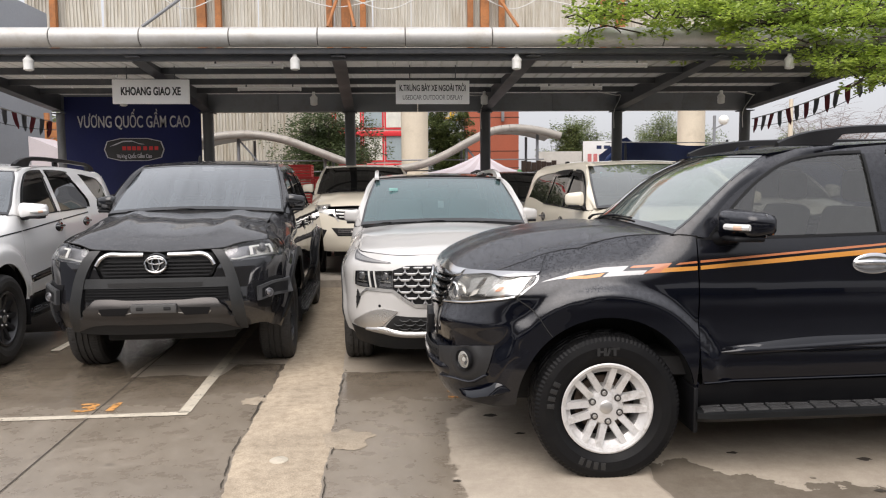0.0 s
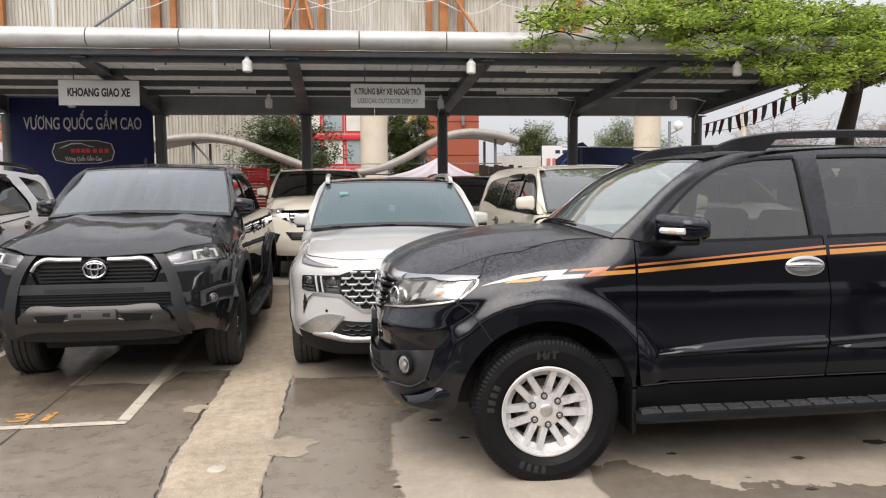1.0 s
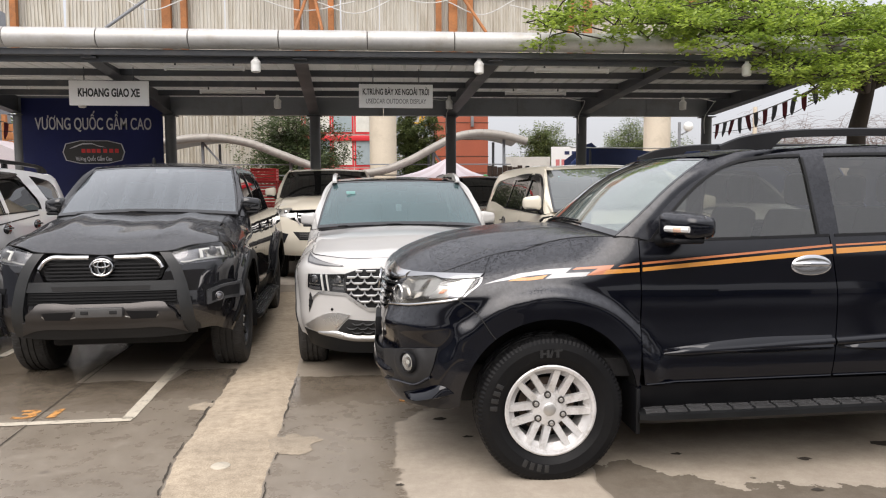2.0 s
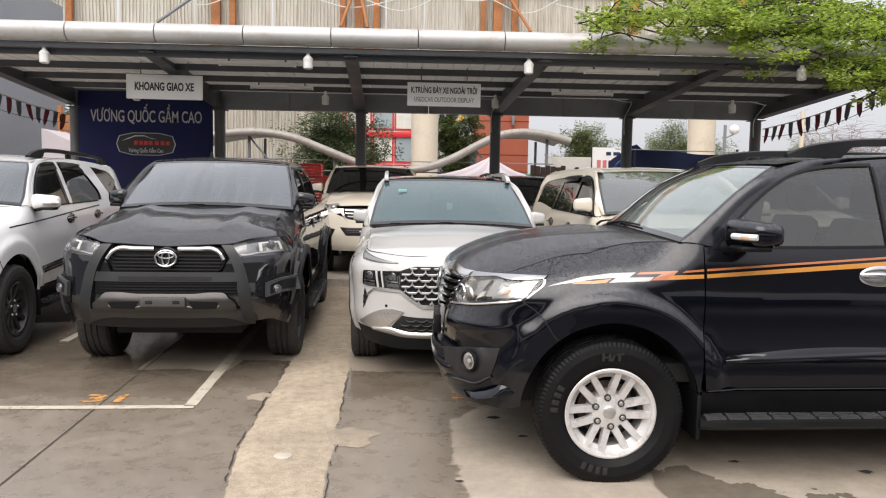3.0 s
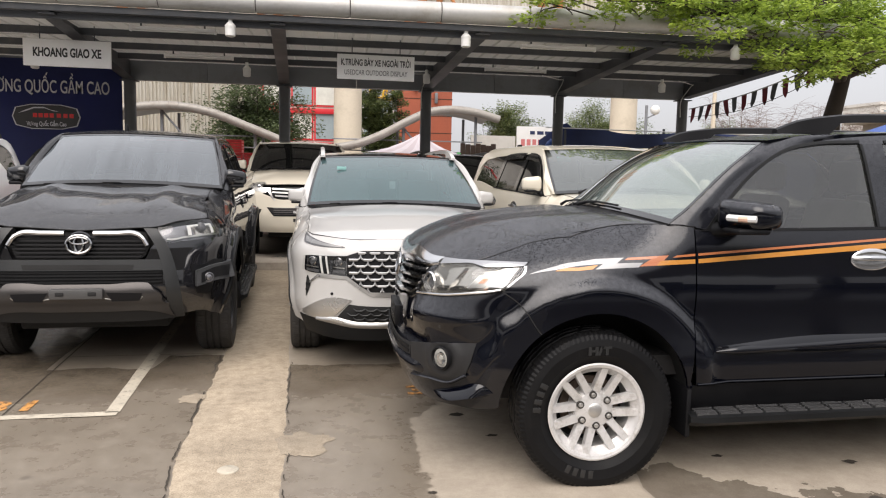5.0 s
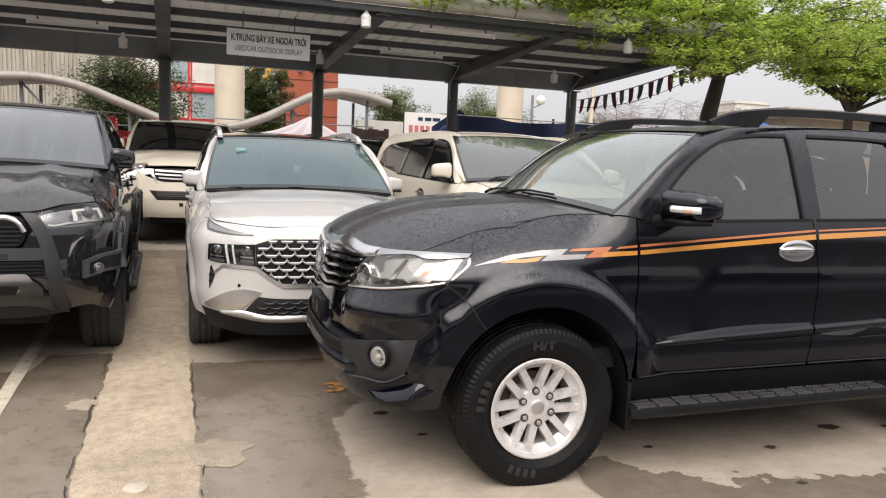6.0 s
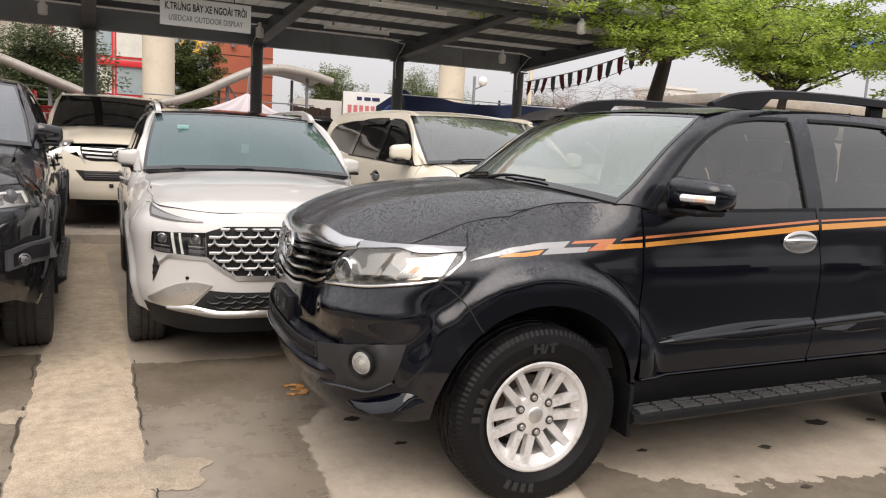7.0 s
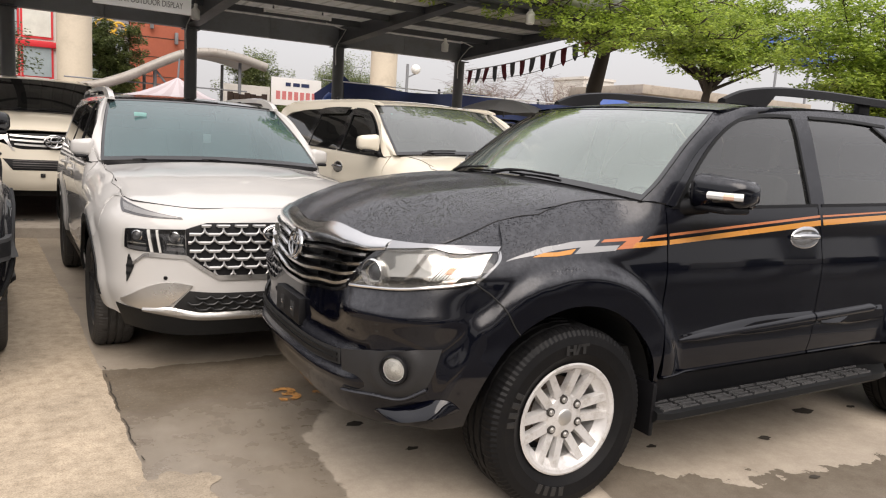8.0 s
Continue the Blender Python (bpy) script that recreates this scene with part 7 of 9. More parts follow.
def lamp_unit(car, sh, lo, hi, lf, rt, house, label, depth=0.05):
    out = []
    for sg in (1, -1):
        m = np.array((1, sg, 1))
        lens = skin(sh, lo, hi, lf, rt, 26, 12)
        lamp = part("headlamp", sheet(bmesh.new(), lens * m, 0.02, -depth), house, car, label)
        part("lens", sheet(bmesh.new(), lens * m, 0.0, 0.005), LENS, lamp, "clear lamp lens").visible_shadow = False
        out.append((lamp, lens, m))
    return out


def disc(parent, name, p, d, prof, mat, seg=24):
    bm = bmesh.new()
    lathe(bm, prof, seg)
    rot = Vector(d).normalized().to_track_quat('Z', 'Y').to_matrix().to_4x4()
    bmesh.ops.transform(bm, matrix=Matrix.Translation(p) @ rot, verts=bm.verts)
    return part(name, bm, mat, parent)


# ---- pickup ----
PICKUP = dict({**SUV, **OTHER_NOSE}, hood_front=((0.0, 0.055, 1.030), (0.36, 0.072, 1.047), (0.49, 0.090, 1.053), (0.60, 0.150, 1.082), (0.70, 0.235, 1.089)), mirror_y=0.90, mir=0.76, W=0.925, L=5.32, n=4.2, poke=0.0, sink=0.012, axle=(0.99, 4.075), arch=0.545, R=0.388, tyre=0.265, rim=0.225, flare=0.045,
              nose=[(0.30, 0.13), (0.40, 0.075), (0.48, 0.025), (0.56, 0.0), (0.70, 0.0), (0.80, 0.012), (0.92, 0.03), (1.02, 0.055), (1.08, 0.085), (1.2, 0.2)],
              xmap=((0, 0), (0.9, 0.99), (1.17, 1.27), (1.38, 1.50), (1.9, 1.98), (2.03, 2.10), (2.42, 2.50), (3.3, 3.40), (3.55, 3.60), (4.7, 5.32), (6, 6.6)),
              zmap=((0, 0), (0.37, 0.42), (0.48, 0.53), (0.95, 0.955), (1.08, 1.10), (1.24, 1.275), (1.305, 1.335), (1.68, 1.70), (1.78, 1.80), (2, 2.02)),
              hid_wipers=True, bed=1.23, hood_rise=0.062, hood_crease=0.022, hood_scoop=0.014, sill_mat=TRIM_BLACK)
pickup = thing("pickup_truck", pose(-2.045, 5.52, 0, 0, 0, 93.4), "wet charcoal black pickup truck with a grey bumper guard", "car", "parked cars")
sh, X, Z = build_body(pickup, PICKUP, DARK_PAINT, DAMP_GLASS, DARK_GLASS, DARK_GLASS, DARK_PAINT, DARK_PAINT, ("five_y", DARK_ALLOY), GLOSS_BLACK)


def pickup_face(car):
    y, q = sh.py, lambda x, z: sh.px(X(x), Z(z))
    bumper(car, sh, q, 0.44, [y(0, 0.84), y(0.40, 0.84), y(0.475, 0.95), y(0.53, 0.961), y(0.68, 0.969), sh.px(0.30, 0.978), sh.px(0.49, 0.958), q(0.50, 0.905)], DARK_PAINT)
    # lamps
    lo = [y(0.475, 1.040), y(0.535, 0.967), y(0.68, 0.975), sh.px(0.30, 0.985), sh.px(0.50, 0.965)]
    hi = [y(0.470, 1.052), y(0.60, 1.086), y(0.70, 1.104), sh.px(0.37, 1.104), sh.px(0.605, 1.098)]
    for lamp, lens, m in lamp_unit(car, sh, lo, hi, [lo[0], hi[0]], [lo[-1], q(0.50, 1.02), hi[-1]], LAMP_SILVER, "slim headlamp with bright projector insert"):
        part("light_bar", sheet(bmesh.new(), lens[2:4, 3:22] * m, 0.01, -0.03), SATIN_SILVER, lamp)
        part("reflector", sheet(bmesh.new(), lens[3:11, 11:25] * m, 0.01, -0.038), LAMP_CHROME, lamp)
        part("light_guide", sheet(bmesh.new(), lens[3:9, 8:10] * m, 0.006, -0.012), LAMP_WHITE, lamp)
        part("light_guide", sheet(bmesh.new(), lens[8:10, 8:19] * m, 0.006, -0.011), LAMP_WHITE, lamp)
        part("light_guide", sheet(bmesh.new(), lens[3:9, 17:19] * m, 0.006, -0.012), LAMP_WHITE, lamp)
        disc(lamp, "projector", lens[6, 12] * m + np.array((0.03, 0, 0)), (-1, 0.25 * m[1], 0), [(0, 0.012), (0.02, 0.01), (0.034, 0.0), (0.038, -0.02)], LAMP_GREY)
    # guard frame: a satin grey trapezoid round both grilles
    for sg in (1, -1):
        m = np.array((1, sg, 1))
        g = skin(sh, [y(0.545, 0.45), y(0.645, 0.45)], [y(0.405, 1.047), y(0.485, 1.046)], [y(0.545, 0.45), y(0.545, 0.65), y(0.515, 0.83), y(0.405, 1.047)], [y(0.645, 0.45), y(0.635, 0.62), y(0.595, 0.83), y(0.485, 1.046)], 8, 24)
        part("guard_side", sheet(bmesh.new(), g * m, 0.05, 0.035), GUARD_GREY, car, "satin grey guard side")
    grille = part("grille", sheet(bmesh.new(), wide(sh, [y(0, 0.848), y(0.39, 0.860), y(0.44, 0.945)], [y(0, 1.050), y(0.36, 1.050), y(0.41, 1.035)], 36, 10), 0.02, -0.03), UNDER, car, "black slatted grille with chrome frame")
    for z in (0.862, 0.888, 0.914, 0.940, 0.966, 0.992):
        w = 0.39 + 0.4 * (z - 0.862) if z < 0.95 else 0.415
        part("slat", sheet(bmesh.new(), wide(sh, [y(0, z), y(w, z)], [y(0, z + 0.011), y(w, z + 0.011)], 26, 3), 0.012, 0.006), TRIM_BLACK, grille)
    for sg in (1, -1):
        m = np.array((1, sg, 1))
        top = spl([sh.at(*y(0.09, 1.026)), sh.at(*y(0.24, 1.027)), sh.at(*y(0.355, 1.026)), sh.at(*y(0.395, 1.005)), sh.at(*y(0.435, 0.945))], 16) * m + np.array((-0.035, 0, 0))
        part("chrome_frame", swept(top, 0.017, 8), CHROME, grille, "chrome grille frame")
    emblem(car, (float(sh.at(0.0, 0.99)[0]) - 0.03, 0, 0.952), (0, radians(8), 0), 0.078, 0.060, CHROME)
    disc(car, "badge_back", (float(sh.at(0.0, 0.99)[0]) - 0.010, 0, 0.952), (-1, 0, 0.1), [(0, 0.012), (0.077, 0.01), (0.086, 0.0), (0.086, -0.02)], GLOSS_BLACK, 32)
    part("middle_bar", sheet(bmesh.new(), wide(sh, [y(0, 0.772), y(0.53, 0.772)], [y(0, 0.846), y(0.51, 0.846)], 30, 6), 0.04, 0.028), GUARD_GREY, car, "satin grey bar between the grilles")
    part("bar_slot", sheet(bmesh.new(), wide(sh, [y(0, 0.780), y(0.34, 0.780)], [y(0, 0.812), y(0.35, 0.812)], 20, 3), 0.0, 0.031), UNDER, car)
    low = part("lower_grille", sheet(bmesh.new(), wide(sh, [y(0, 0.66), y(0.53, 0.68)], [y(0, 0.772), y(0.53, 0.772)], 30, 6), 0.02, 0.004), TRIM_BLACK, car)
    for z in (0.690, 0.712, 0.734, 0.756):
        part("slat", sheet(bmesh.new(), wide(sh, [y(0, z), y(0.52, z)], [y(0, z + 0.010), y(0.52, z + 0.010)], 26, 3), 0.012, 0.016), TRIM_GREY, low)
    sk = wide(sh, [y(0, 0.43), y(0.35, 0.432), y(0.595, 0.45)], [y(0, 0.662), y(0.20, 0.662), y(0.40, 0.672), y(0.47, 0.655), y(0.575, 0.50)], 40, 12)
    sk[..., 0] -= (0.018 * sstep(sk[..., 2], 0.56, 0.60) * (1 - sstep(sk[..., 2], 0.645, 0.668)))
    part("skid_plate", sheet(bmesh.new(), sk[4:], 0.03, 0.045), GUNMETAL, car, "gunmetal lower bumper plate")
    part("lower_valance", sheet(bmesh.new(), sk[:5], 0.03, 0.040), UNDER, car, "black valance below the plate")
    for sg in (1, -1):
        m = np.array((1, sg, 1))
        g = strip(sh, [y(0.215, 0.585), y(0.385, 0.588)], [y(0.180, 0.640), y(0.405, 0.634)], 8, 3) * m - np.array((0.018, 0, 0))
        part("intake", sheet(bmesh.new(), g, 0.0, 0.049), TRIM_BLACK, car)
        fb = skin(sh, [y(0.74, 0.60), y(0.82, 0.60), q(0.18, 0.62), q(0.33, 0.66)], [y(0.70, 0.80), y(0.80, 0.805), q(0.18, 0.80), q(0.33, 0.79)], [y(0.74, 0.60), y(0.70, 0.80)], [q(0.33, 0.66), q(0.33, 0.79)], 14, 8)
        part("fog_pocket", sheet(bmesh.new(), fb * m, 0.01, 0.006), TRIM_BLACK, car)
        fb2 = skin(sh, [y(0.725, 0.652), q(0.16, 0.640), q(0.40, 0.625)], [y(0.725, 0.760), q(0.16, 0.765), q(0.42, 0.765)], [y(0.725, 0.652), y(0.725, 0.760)], [q(0.40, 0.625), q(0.42, 0.765)], 14, 8)
        part("fog_bezel", sheet(bmesh.new(), fb2 * m, 0.03, 0.045), FOG_FRAME, car, "satin grey fog lamp bezel")
        fb3 = skin(sh, [y(0.748, 0.672), q(0.16, 0.664), q(0.34, 0.655)], [y(0.748, 0.742), q(0.16, 0.745), q(0.36, 0.745)], [y(0.748, 0.672), y(0.748, 0.742)], [q(0.34, 0.655), q(0.36, 0.745)], 14, 6)
        part("fog_recess", sheet(bmesh.new(), fb3 * m, 0.002, 0.048), TRIM_BLACK, car)
        c = sh.at(*y(0.80, 0.708)) * m + np.array((-0.045, 0.022 * sg, 0))
        fl = disc(car, "fog_lamp", c, (-1, 0.5 * sg, 0), [(0, 0.012), (0.018, 0.010), (0.026, 0.004)], LAMP_SILVER)
        disc(fl, "fog_ring", c, (-1, 0.5 * sg, 0), [(0.026, 0.004), (0.030, 0.013), (0.036, 0.008), (0.038, -0.02)], LAMP_GREY)
        rim_ = [(0.408, 0.604), (0.386, 0.578), (0.236, 0.578), (0.196, 0.590), (0.172, 0.594)]
        line_ = [sh.at(*y(yy, zz)) * m + np.array((-0.048 - 0.018 * float(sstep(zz, 0.56, 0.60)), 0, 0)) for yy, zz in rim_]
        part("skid_line", swept(lin(line_, 24), 0.0042, 8), SATIN_SILVER, car, "bright edge on the lower bumper plate")
        # wheel arch lip
        fx, fz, fr = sh.arches[0]
        for cx in (fx, sh.arches[1][0]):
            lo_ = [sh.px(*p) for p in arc(cx, fz, fr - 0.004, 172, 6, 20)]
            hi_ = [sh.px(*p) for p in arc(cx, fz, fr + 0.075, 172, 6, 20)]
            part("arch_moulding", sheet(bmesh.new(), strip(sh, lo_, hi_, 40, 4) * m, 0.02, 0.012), TRIM_GREY, car, "matt grey wheel arch moulding")
    pl = part("plate_holder", boxed(-0.100, -0.045, -0.165, 0.165, 0.596, 0.664, 0.006), SATIN_HOLDER, car, "empty number plate holder")
    for yy in (-0.10, 0.10):
        part("plate_slot", boxed(-0.104, -0.098, yy - 0.026, yy + 0.026, 0.618, 0.644, 0.004), UNDER, pl)


pickup_face(pickup)
disc(pickup, "aerial_base", (X(2.2), 0.15, Z(1.80)), (0, 0, 1), [(0, 0.05), (0.012, 0.045), (0.02, 0.0), (0.02, -0.02)], TRIM_BLACK, 12)
part("windscreen_sensor", boxed(X(1.86), X(1.90), -0.06, 0.06, Z(1.68), Z(1.72), 0.01), LAMP_WHITE, pickup)

# ---- crossover ----
CROSSOVER = dict({**SUV, **OTHER_NOSE}, mirror_y=0.905, pillar_mat=GLOSS_BLACK, W=0.935, L=4.785, n=3.4, poke=0.0, sink=0.012, axle=(0.94, 3.705), arch=0.445, R=0.368, tyre=0.235, rim=0.235, flare=0.02,
                 nose=[(0.20, 0.10), (0.34, 0.05), (0.44, 0.02), (0.55, 0.0), (0.68, 0.0), (0.85, 0.018), (1.0, 0.05), (1.08, 0.10), (1.2, 0.2)],
                 xmap=((0, 0), (0.9, 0.94), (1.17, 1.40), (1.30, 1.48), (1.38, 1.56), (1.9, 2.16), (2.03, 2.27), (2.42, 2.62), (3.3, 3.45), (4.7, 4.785), (6, 6)),
                 zmap=((0, 0), (0.37, 0.28), (0.48, 0.39), (0.75, 0.62), (0.945, 0.86), (1.085, 1.005), (1.15, 1.055), (1.24, 1.14), (1.305, 1.19), (1.68, 1.575), (1.78, 1.655), (2, 1.87)),
                 hid_wipers=True, high=False, mir=0.66, hood_rise=0.03, hood_crease=0.006, roof_mat=GLOSS_BLACK, rail_mat=WHITE_PAINT, sill_mat=TRIM_BLACK, ws_base=(1.20, 1.305),
                 hood_side=[(0.435, 1.092), (0.50, 1.106), (0.64, 1.130), (0.9, 1.179), (1.15, 1.209), (1.30, 1.222)], seam=0.0012, nose_edge=[(0.435, 1.087), (0.50, 1.086), (0.562, 1.084)],
                 hood_front=((0.0, 0.092, 1.066), (0.20, 0.093, 1.066), (0.47, 0.114, 1.062), (0.65, 0.200, 1.077), (0.76, 0.32, 1.086)))
crossover = thing("crossover", pose(0.255, 5.64, 0, 0, 0, 92.0), "white crossover car with a honeycomb grille and black roof", "car", "parked cars")
sh, X, Z = build_body(crossover, CROSSOVER, WHITE_PAINT, TEAL_GLASS, DARK_GLASS, DARK_GLASS, WHITE_PAINT, WHITE_PAINT, ("five_y", DARK_ALLOY), WHITE_PAINT)


def crossover_face(car):
    y, q = sh.py, lambda x, z: sh.px(X(x), Z(z))
    # painted nose up to the hood, lamps and grilles set into it
    tops = [y(0, 0.984), y(0.20, 0.984), y(0.48, 0.979), y(0.66, 0.993), q(0.32, 1.083), q(0.435, 1.086), q(0.545, 1.068), q(0.50, 0.945)]
    bumper(car, sh, q, 0.30, tops, WHITE_PAINT)
    edge_low = ((0.0, 0.597), (0.345, 0.600), (0.512, 0.716))
    gl, gh = [y(*p) for p in edge_low], [y(0, 0.902), y(0.40, 0.900), y(0.512, 0.864)]
    rt = [gl[-1], y(0.512, 0.79), gh[-1]]
    G = skin(sh, sym(gl), sym(gh), [(-a, b) for a, b in rt], rt, 60, 16, lin)
    grille = part("grille", sheet(bmesh.new(), G, 0.03, 0.004), TRIM_BLACK, car, "black grille with silver honeycomb mesh")
    inside = lambda yy, zz: zz > max(0.602, 0.602 + (abs(yy) - 0.345) * 0.69) and zz < min(0.897, 0.897 - (abs(yy) - 0.40) * 0.32) and abs(yy) < 0.506
    bm = bmesh.new()
    for r in range(7):
        z = 0.600 + r * 0.0475
        for k in range(-6, 7):
            yc = (k + 0.5 * (r % 2)) * 0.104
            # each cell: a shelf below and slanting walls up to its neighbours
            for path, rad in ((((-0.030, 0.0), (0.030, 0.0)), 0.0105), (((0.030, 0.0), (0.046, 0.012), (0.052, 0.026)), 0.0062), (((-0.030, 0.0), (-0.046, 0.012), (-0.052, 0.026)), 0.0062), (((0.052, 0.024), (0.052, 0.050)), 0.0055)):
                pts = []
                for f in np.linspace(0, 1, 5):
                    i = f * (len(path) - 1)
                    j = min(int(i), len(path) - 2)
                    pa, pz = (path[j][c] * (1 - i + j) + path[j + 1][c] * (i - j) for c in (0, 1))
                    if inside(yc + pa, z + pz):
                        pts.append(sh.at(*y(yc + pa, z + pz)) + np.array((-0.020, 0, 0)))
                if len(pts) > 1:
                    sweep(bm, pts, rad, 6)
    part("honeycomb", bm, HONEYCOMB, grille, "silver honeycomb mesh")
    c = (float(sh.at(0.0, 0.80)[0]) - 0.03, 0, 0.845)
    emblem(car, c, (0, radians(8), 0), 0.085, 0.045, CHROME)
    for sg in (1, -1):
        m = np.array((1, sg, 1))
        lo = [y(0.513, 0.716), y(0.66, 0.727), y(0.795, 0.738), sh.px(0.23, 0.745)]
        hi = [y(0.513, 0.862), y(0.67, 0.858), y(0.795, 0.853), sh.px(0.23, 0.850)]
        lens = skin(sh, lo, hi, [lo[0], hi[0]], [lo[-1], hi[-1]], 24, 10)
        lamp = part("headlamp", sheet(bmesh.new(), lens * m, 0.02, 0.003), GLOSS_BLACK, car, "dark block headlamp with two projectors")
        for ya, yb in ((0.676, 0.690), (0.636, 0.648)):
            bar = strip(sh, [y(ya, 0.728), y(yb, 0.728)], [y(ya + 0.016, 0.855), y(yb + 0.016, 0.855)], 3, 8)
            part("light_guide", sheet(bmesh.new(), bar * m, 0.006, 0.010), LAMP_WHITE, lamp)
        for ya in (0.525, 0.71):
            tray = strip(sh, [y(ya, 0.735), y(ya + 0.085, 0.742)], [y(ya, 0.755), y(ya + 0.085, 0.760)], 8, 3)
            part("reflector", sheet(bmesh.new(), tray * m, 0.006, 0.009), LAMP_GREY, lamp)
            tray = strip(sh, [y(ya, 0.770), y(ya + 0.085, 0.775)], [y(ya, 0.777), y(ya + 0.085, 0.782)], 8, 3)
            part("reflector", sheet(bmesh.new(), tray * m, 0.006, 0.011), LAMP_CHROME, lamp)
            p_ = sh.at(*y(ya + 0.045, 0.818)) * m
            disc(lamp, "projector_ring", p_, (-1, 0.5 * sg, 0), [(0.022, 0.006), (0.026, 0.014), (0.032, 0.012), (0.033, 0.0)], CHROME)
            disc(lamp, "projector", p_, (-1, 0.5 * sg, 0), [(0, 0.014), (0.012, 0.012), (0.022, 0.006)], LAMP_GREY)
        part("lens", sheet(bmesh.new(), lens * m, 0.0, 0.024), LENS, lamp, "clear lamp lens").visible_shadow = False
        # slim day lamp above
        dl = skin(sh, [y(0.525, 0.918), y(0.658, 0.919), y(0.743, 0.925), sh.px(0.308, 0.938)], [y(0.528, 0.926), y(0.66, 0.948), sh.px(0.27, 0.975), sh.px(0.455, 1.006)], [y(0.525, 0.918), y(0.528, 0.926)], [sh.px(0.308, 0.938), sh.px(0.455, 1.006)], 22, 6)
        day = part("day_lamp", sheet(bmesh.new(), dl * m, 0.01, 0.004), LAMP_GREY, car, "slim grey daytime lamp")
        part("light_guide", sheet(bmesh.new(), dl[1:5, 1:-2] * m, 0.002, 0.007), DAY_LAMP, day)
        # silver strip below lamp and grille
        st = strip(sh, [y(0.0, 0.570), y(0.335, 0.572), y(0.515, 0.694), y(0.72, 0.704), q(0.17, 0.775)], [y(0.0, 0.599), y(0.345, 0.602), y(0.508, 0.716), y(0.72, 0.721), q(0.17, 0.789)], 48, 3, lin)
        part("silver_strip", sheet(bmesh.new(), st * m, 0.01, 0.010), SATIN_SILVER, car, "silver strip below the lamps")
        # side air slot
        sl = skin(sh, [y(0.802, 0.548), y(0.806, 0.548)], [y(0.790, 0.706), y(0.796, 0.706)], [y(0.802, 0.548), y(0.768, 0.645), y(0.790, 0.706)], [y(0.806, 0.548), y(0.806, 0.63), y(0.796, 0.706)], 5, 12, lin)
        slot = part("air_slot", sheet(bmesh.new(), sl * m, 0.0, 0.004), UNDER, car)
        for k in (3, 6, 9):
            part("slot_fin", sheet(bmesh.new(), sl[k:k + 2, :] * m, 0.002, 0.007), TRIM_GREY, slot)
        # silver corner blade
        bl = skin(sh, [y(0.60, 0.425), y(0.719, 0.400), sh.px(0.25, 0.428)], [y(0.477, 0.543), y(0.55, 0.558), sh.px(0.25, 0.447)], [y(0.60, 0.425), y(0.53, 0.49), y(0.477, 0.543)], [sh.px(0.25, 0.428), sh.px(0.25, 0.447)], 18, 9)
        part("corner_blade", sheet(bmesh.new(), bl * m, 0.012, 0.012), SATIN_SILVER, car, "silver lower corner blade")
        fx, fz, fr = sh.arches[0]
        for cx in (fx, sh.arches[1][0]):
            lo_ = [sh.px(*p) for p in arc(cx, fz, fr - 0.004, 172, 6, 20)]
            hi_ = [sh.px(*p) for p in arc(cx, fz, fr + 0.045, 172, 6, 20)]
            part("arch_moulding", sheet(bmesh.new(), strip(sh, lo_, hi_, 40, 4) * m, 0.02, 0.008), TRIM_GREY, car, "matt grey wheel arch moulding")
    low = part("lower_intake", sheet(bmesh.new(), wide(sh, [y(0, 0.376), y(0.40, 0.379), y(0.585, 0.405)], [y(0, 0.496), y(0.40, 0.502), y(0.495, 0.512)], 36, 6), 0.02, 0.006), UNDER, car)
    bm = bmesh.new()
    for r in range(3):
        z = 0.398 + r * 0.034
        for k in range(-6, 7):
            yc = (k + 0.5 * (r % 2)) * 0.085
            if abs(yc) < 0.47:
                pts = [sh.at(*y(yc + a, z + dz)) + np.array((-0.016, 0, 0)) for a, dz in ((-0.042, 0.016), (-0.02, 0.0), (0.02, 0.0), (0.042, 0.016))]
                sweep(bm, pts, 0.006, 6)
    part("intake_mesh", bm, GUARD_GREY, low)
    lip = wide(sh, [y(0, 0.338), y(0.48, 0.343), y(0.60, 0.366), y(0.73, 0.388)], [y(0, 0.378), y(0.48, 0.383), y(0.585, 0.408), y(0.73, 0.402)], 44, 5)
    lip[..., 0] -= 0.014 * np.sin(np.linspace(0, math.pi, 5))[:, None]
    part("lip_trim", sheet(bmesh.new(), lip, 0.012, 0.010), SATIN_SILVER, car, "silver lower lip")
    skirt = wide(sh, [y(0, 0.235), y(0.5, 0.235), y(0.75, 0.27), q(0.3, 0.37)], [y(0, 0.338), y(0.5, 0.344), y(0.73, 0.388), q(0.30, 0.50)], 40, 6)
    part("lower_skirt", sheet(bmesh.new(), skirt, 0.02, 0.006), TRIM_GREY, car, "matt grey lower skirt")
    part("plate_holder", boxed(-0.045, -0.012, -0.06, 0.06, 0.46, 0.60, 0.006), TRIM_BLACK, car, "bare black plate bracket")
    for sg in (1, -1):
        part("parking_sensor", swept([sh.at(*y(0.62 * sg, 0.585)) + np.array((-0.006, 0, 0)), sh.at(*y(0.62 * sg, 0.585)) + np.array((0.01, 0, 0))], 0.011, 10), TRIM_BLACK, car)


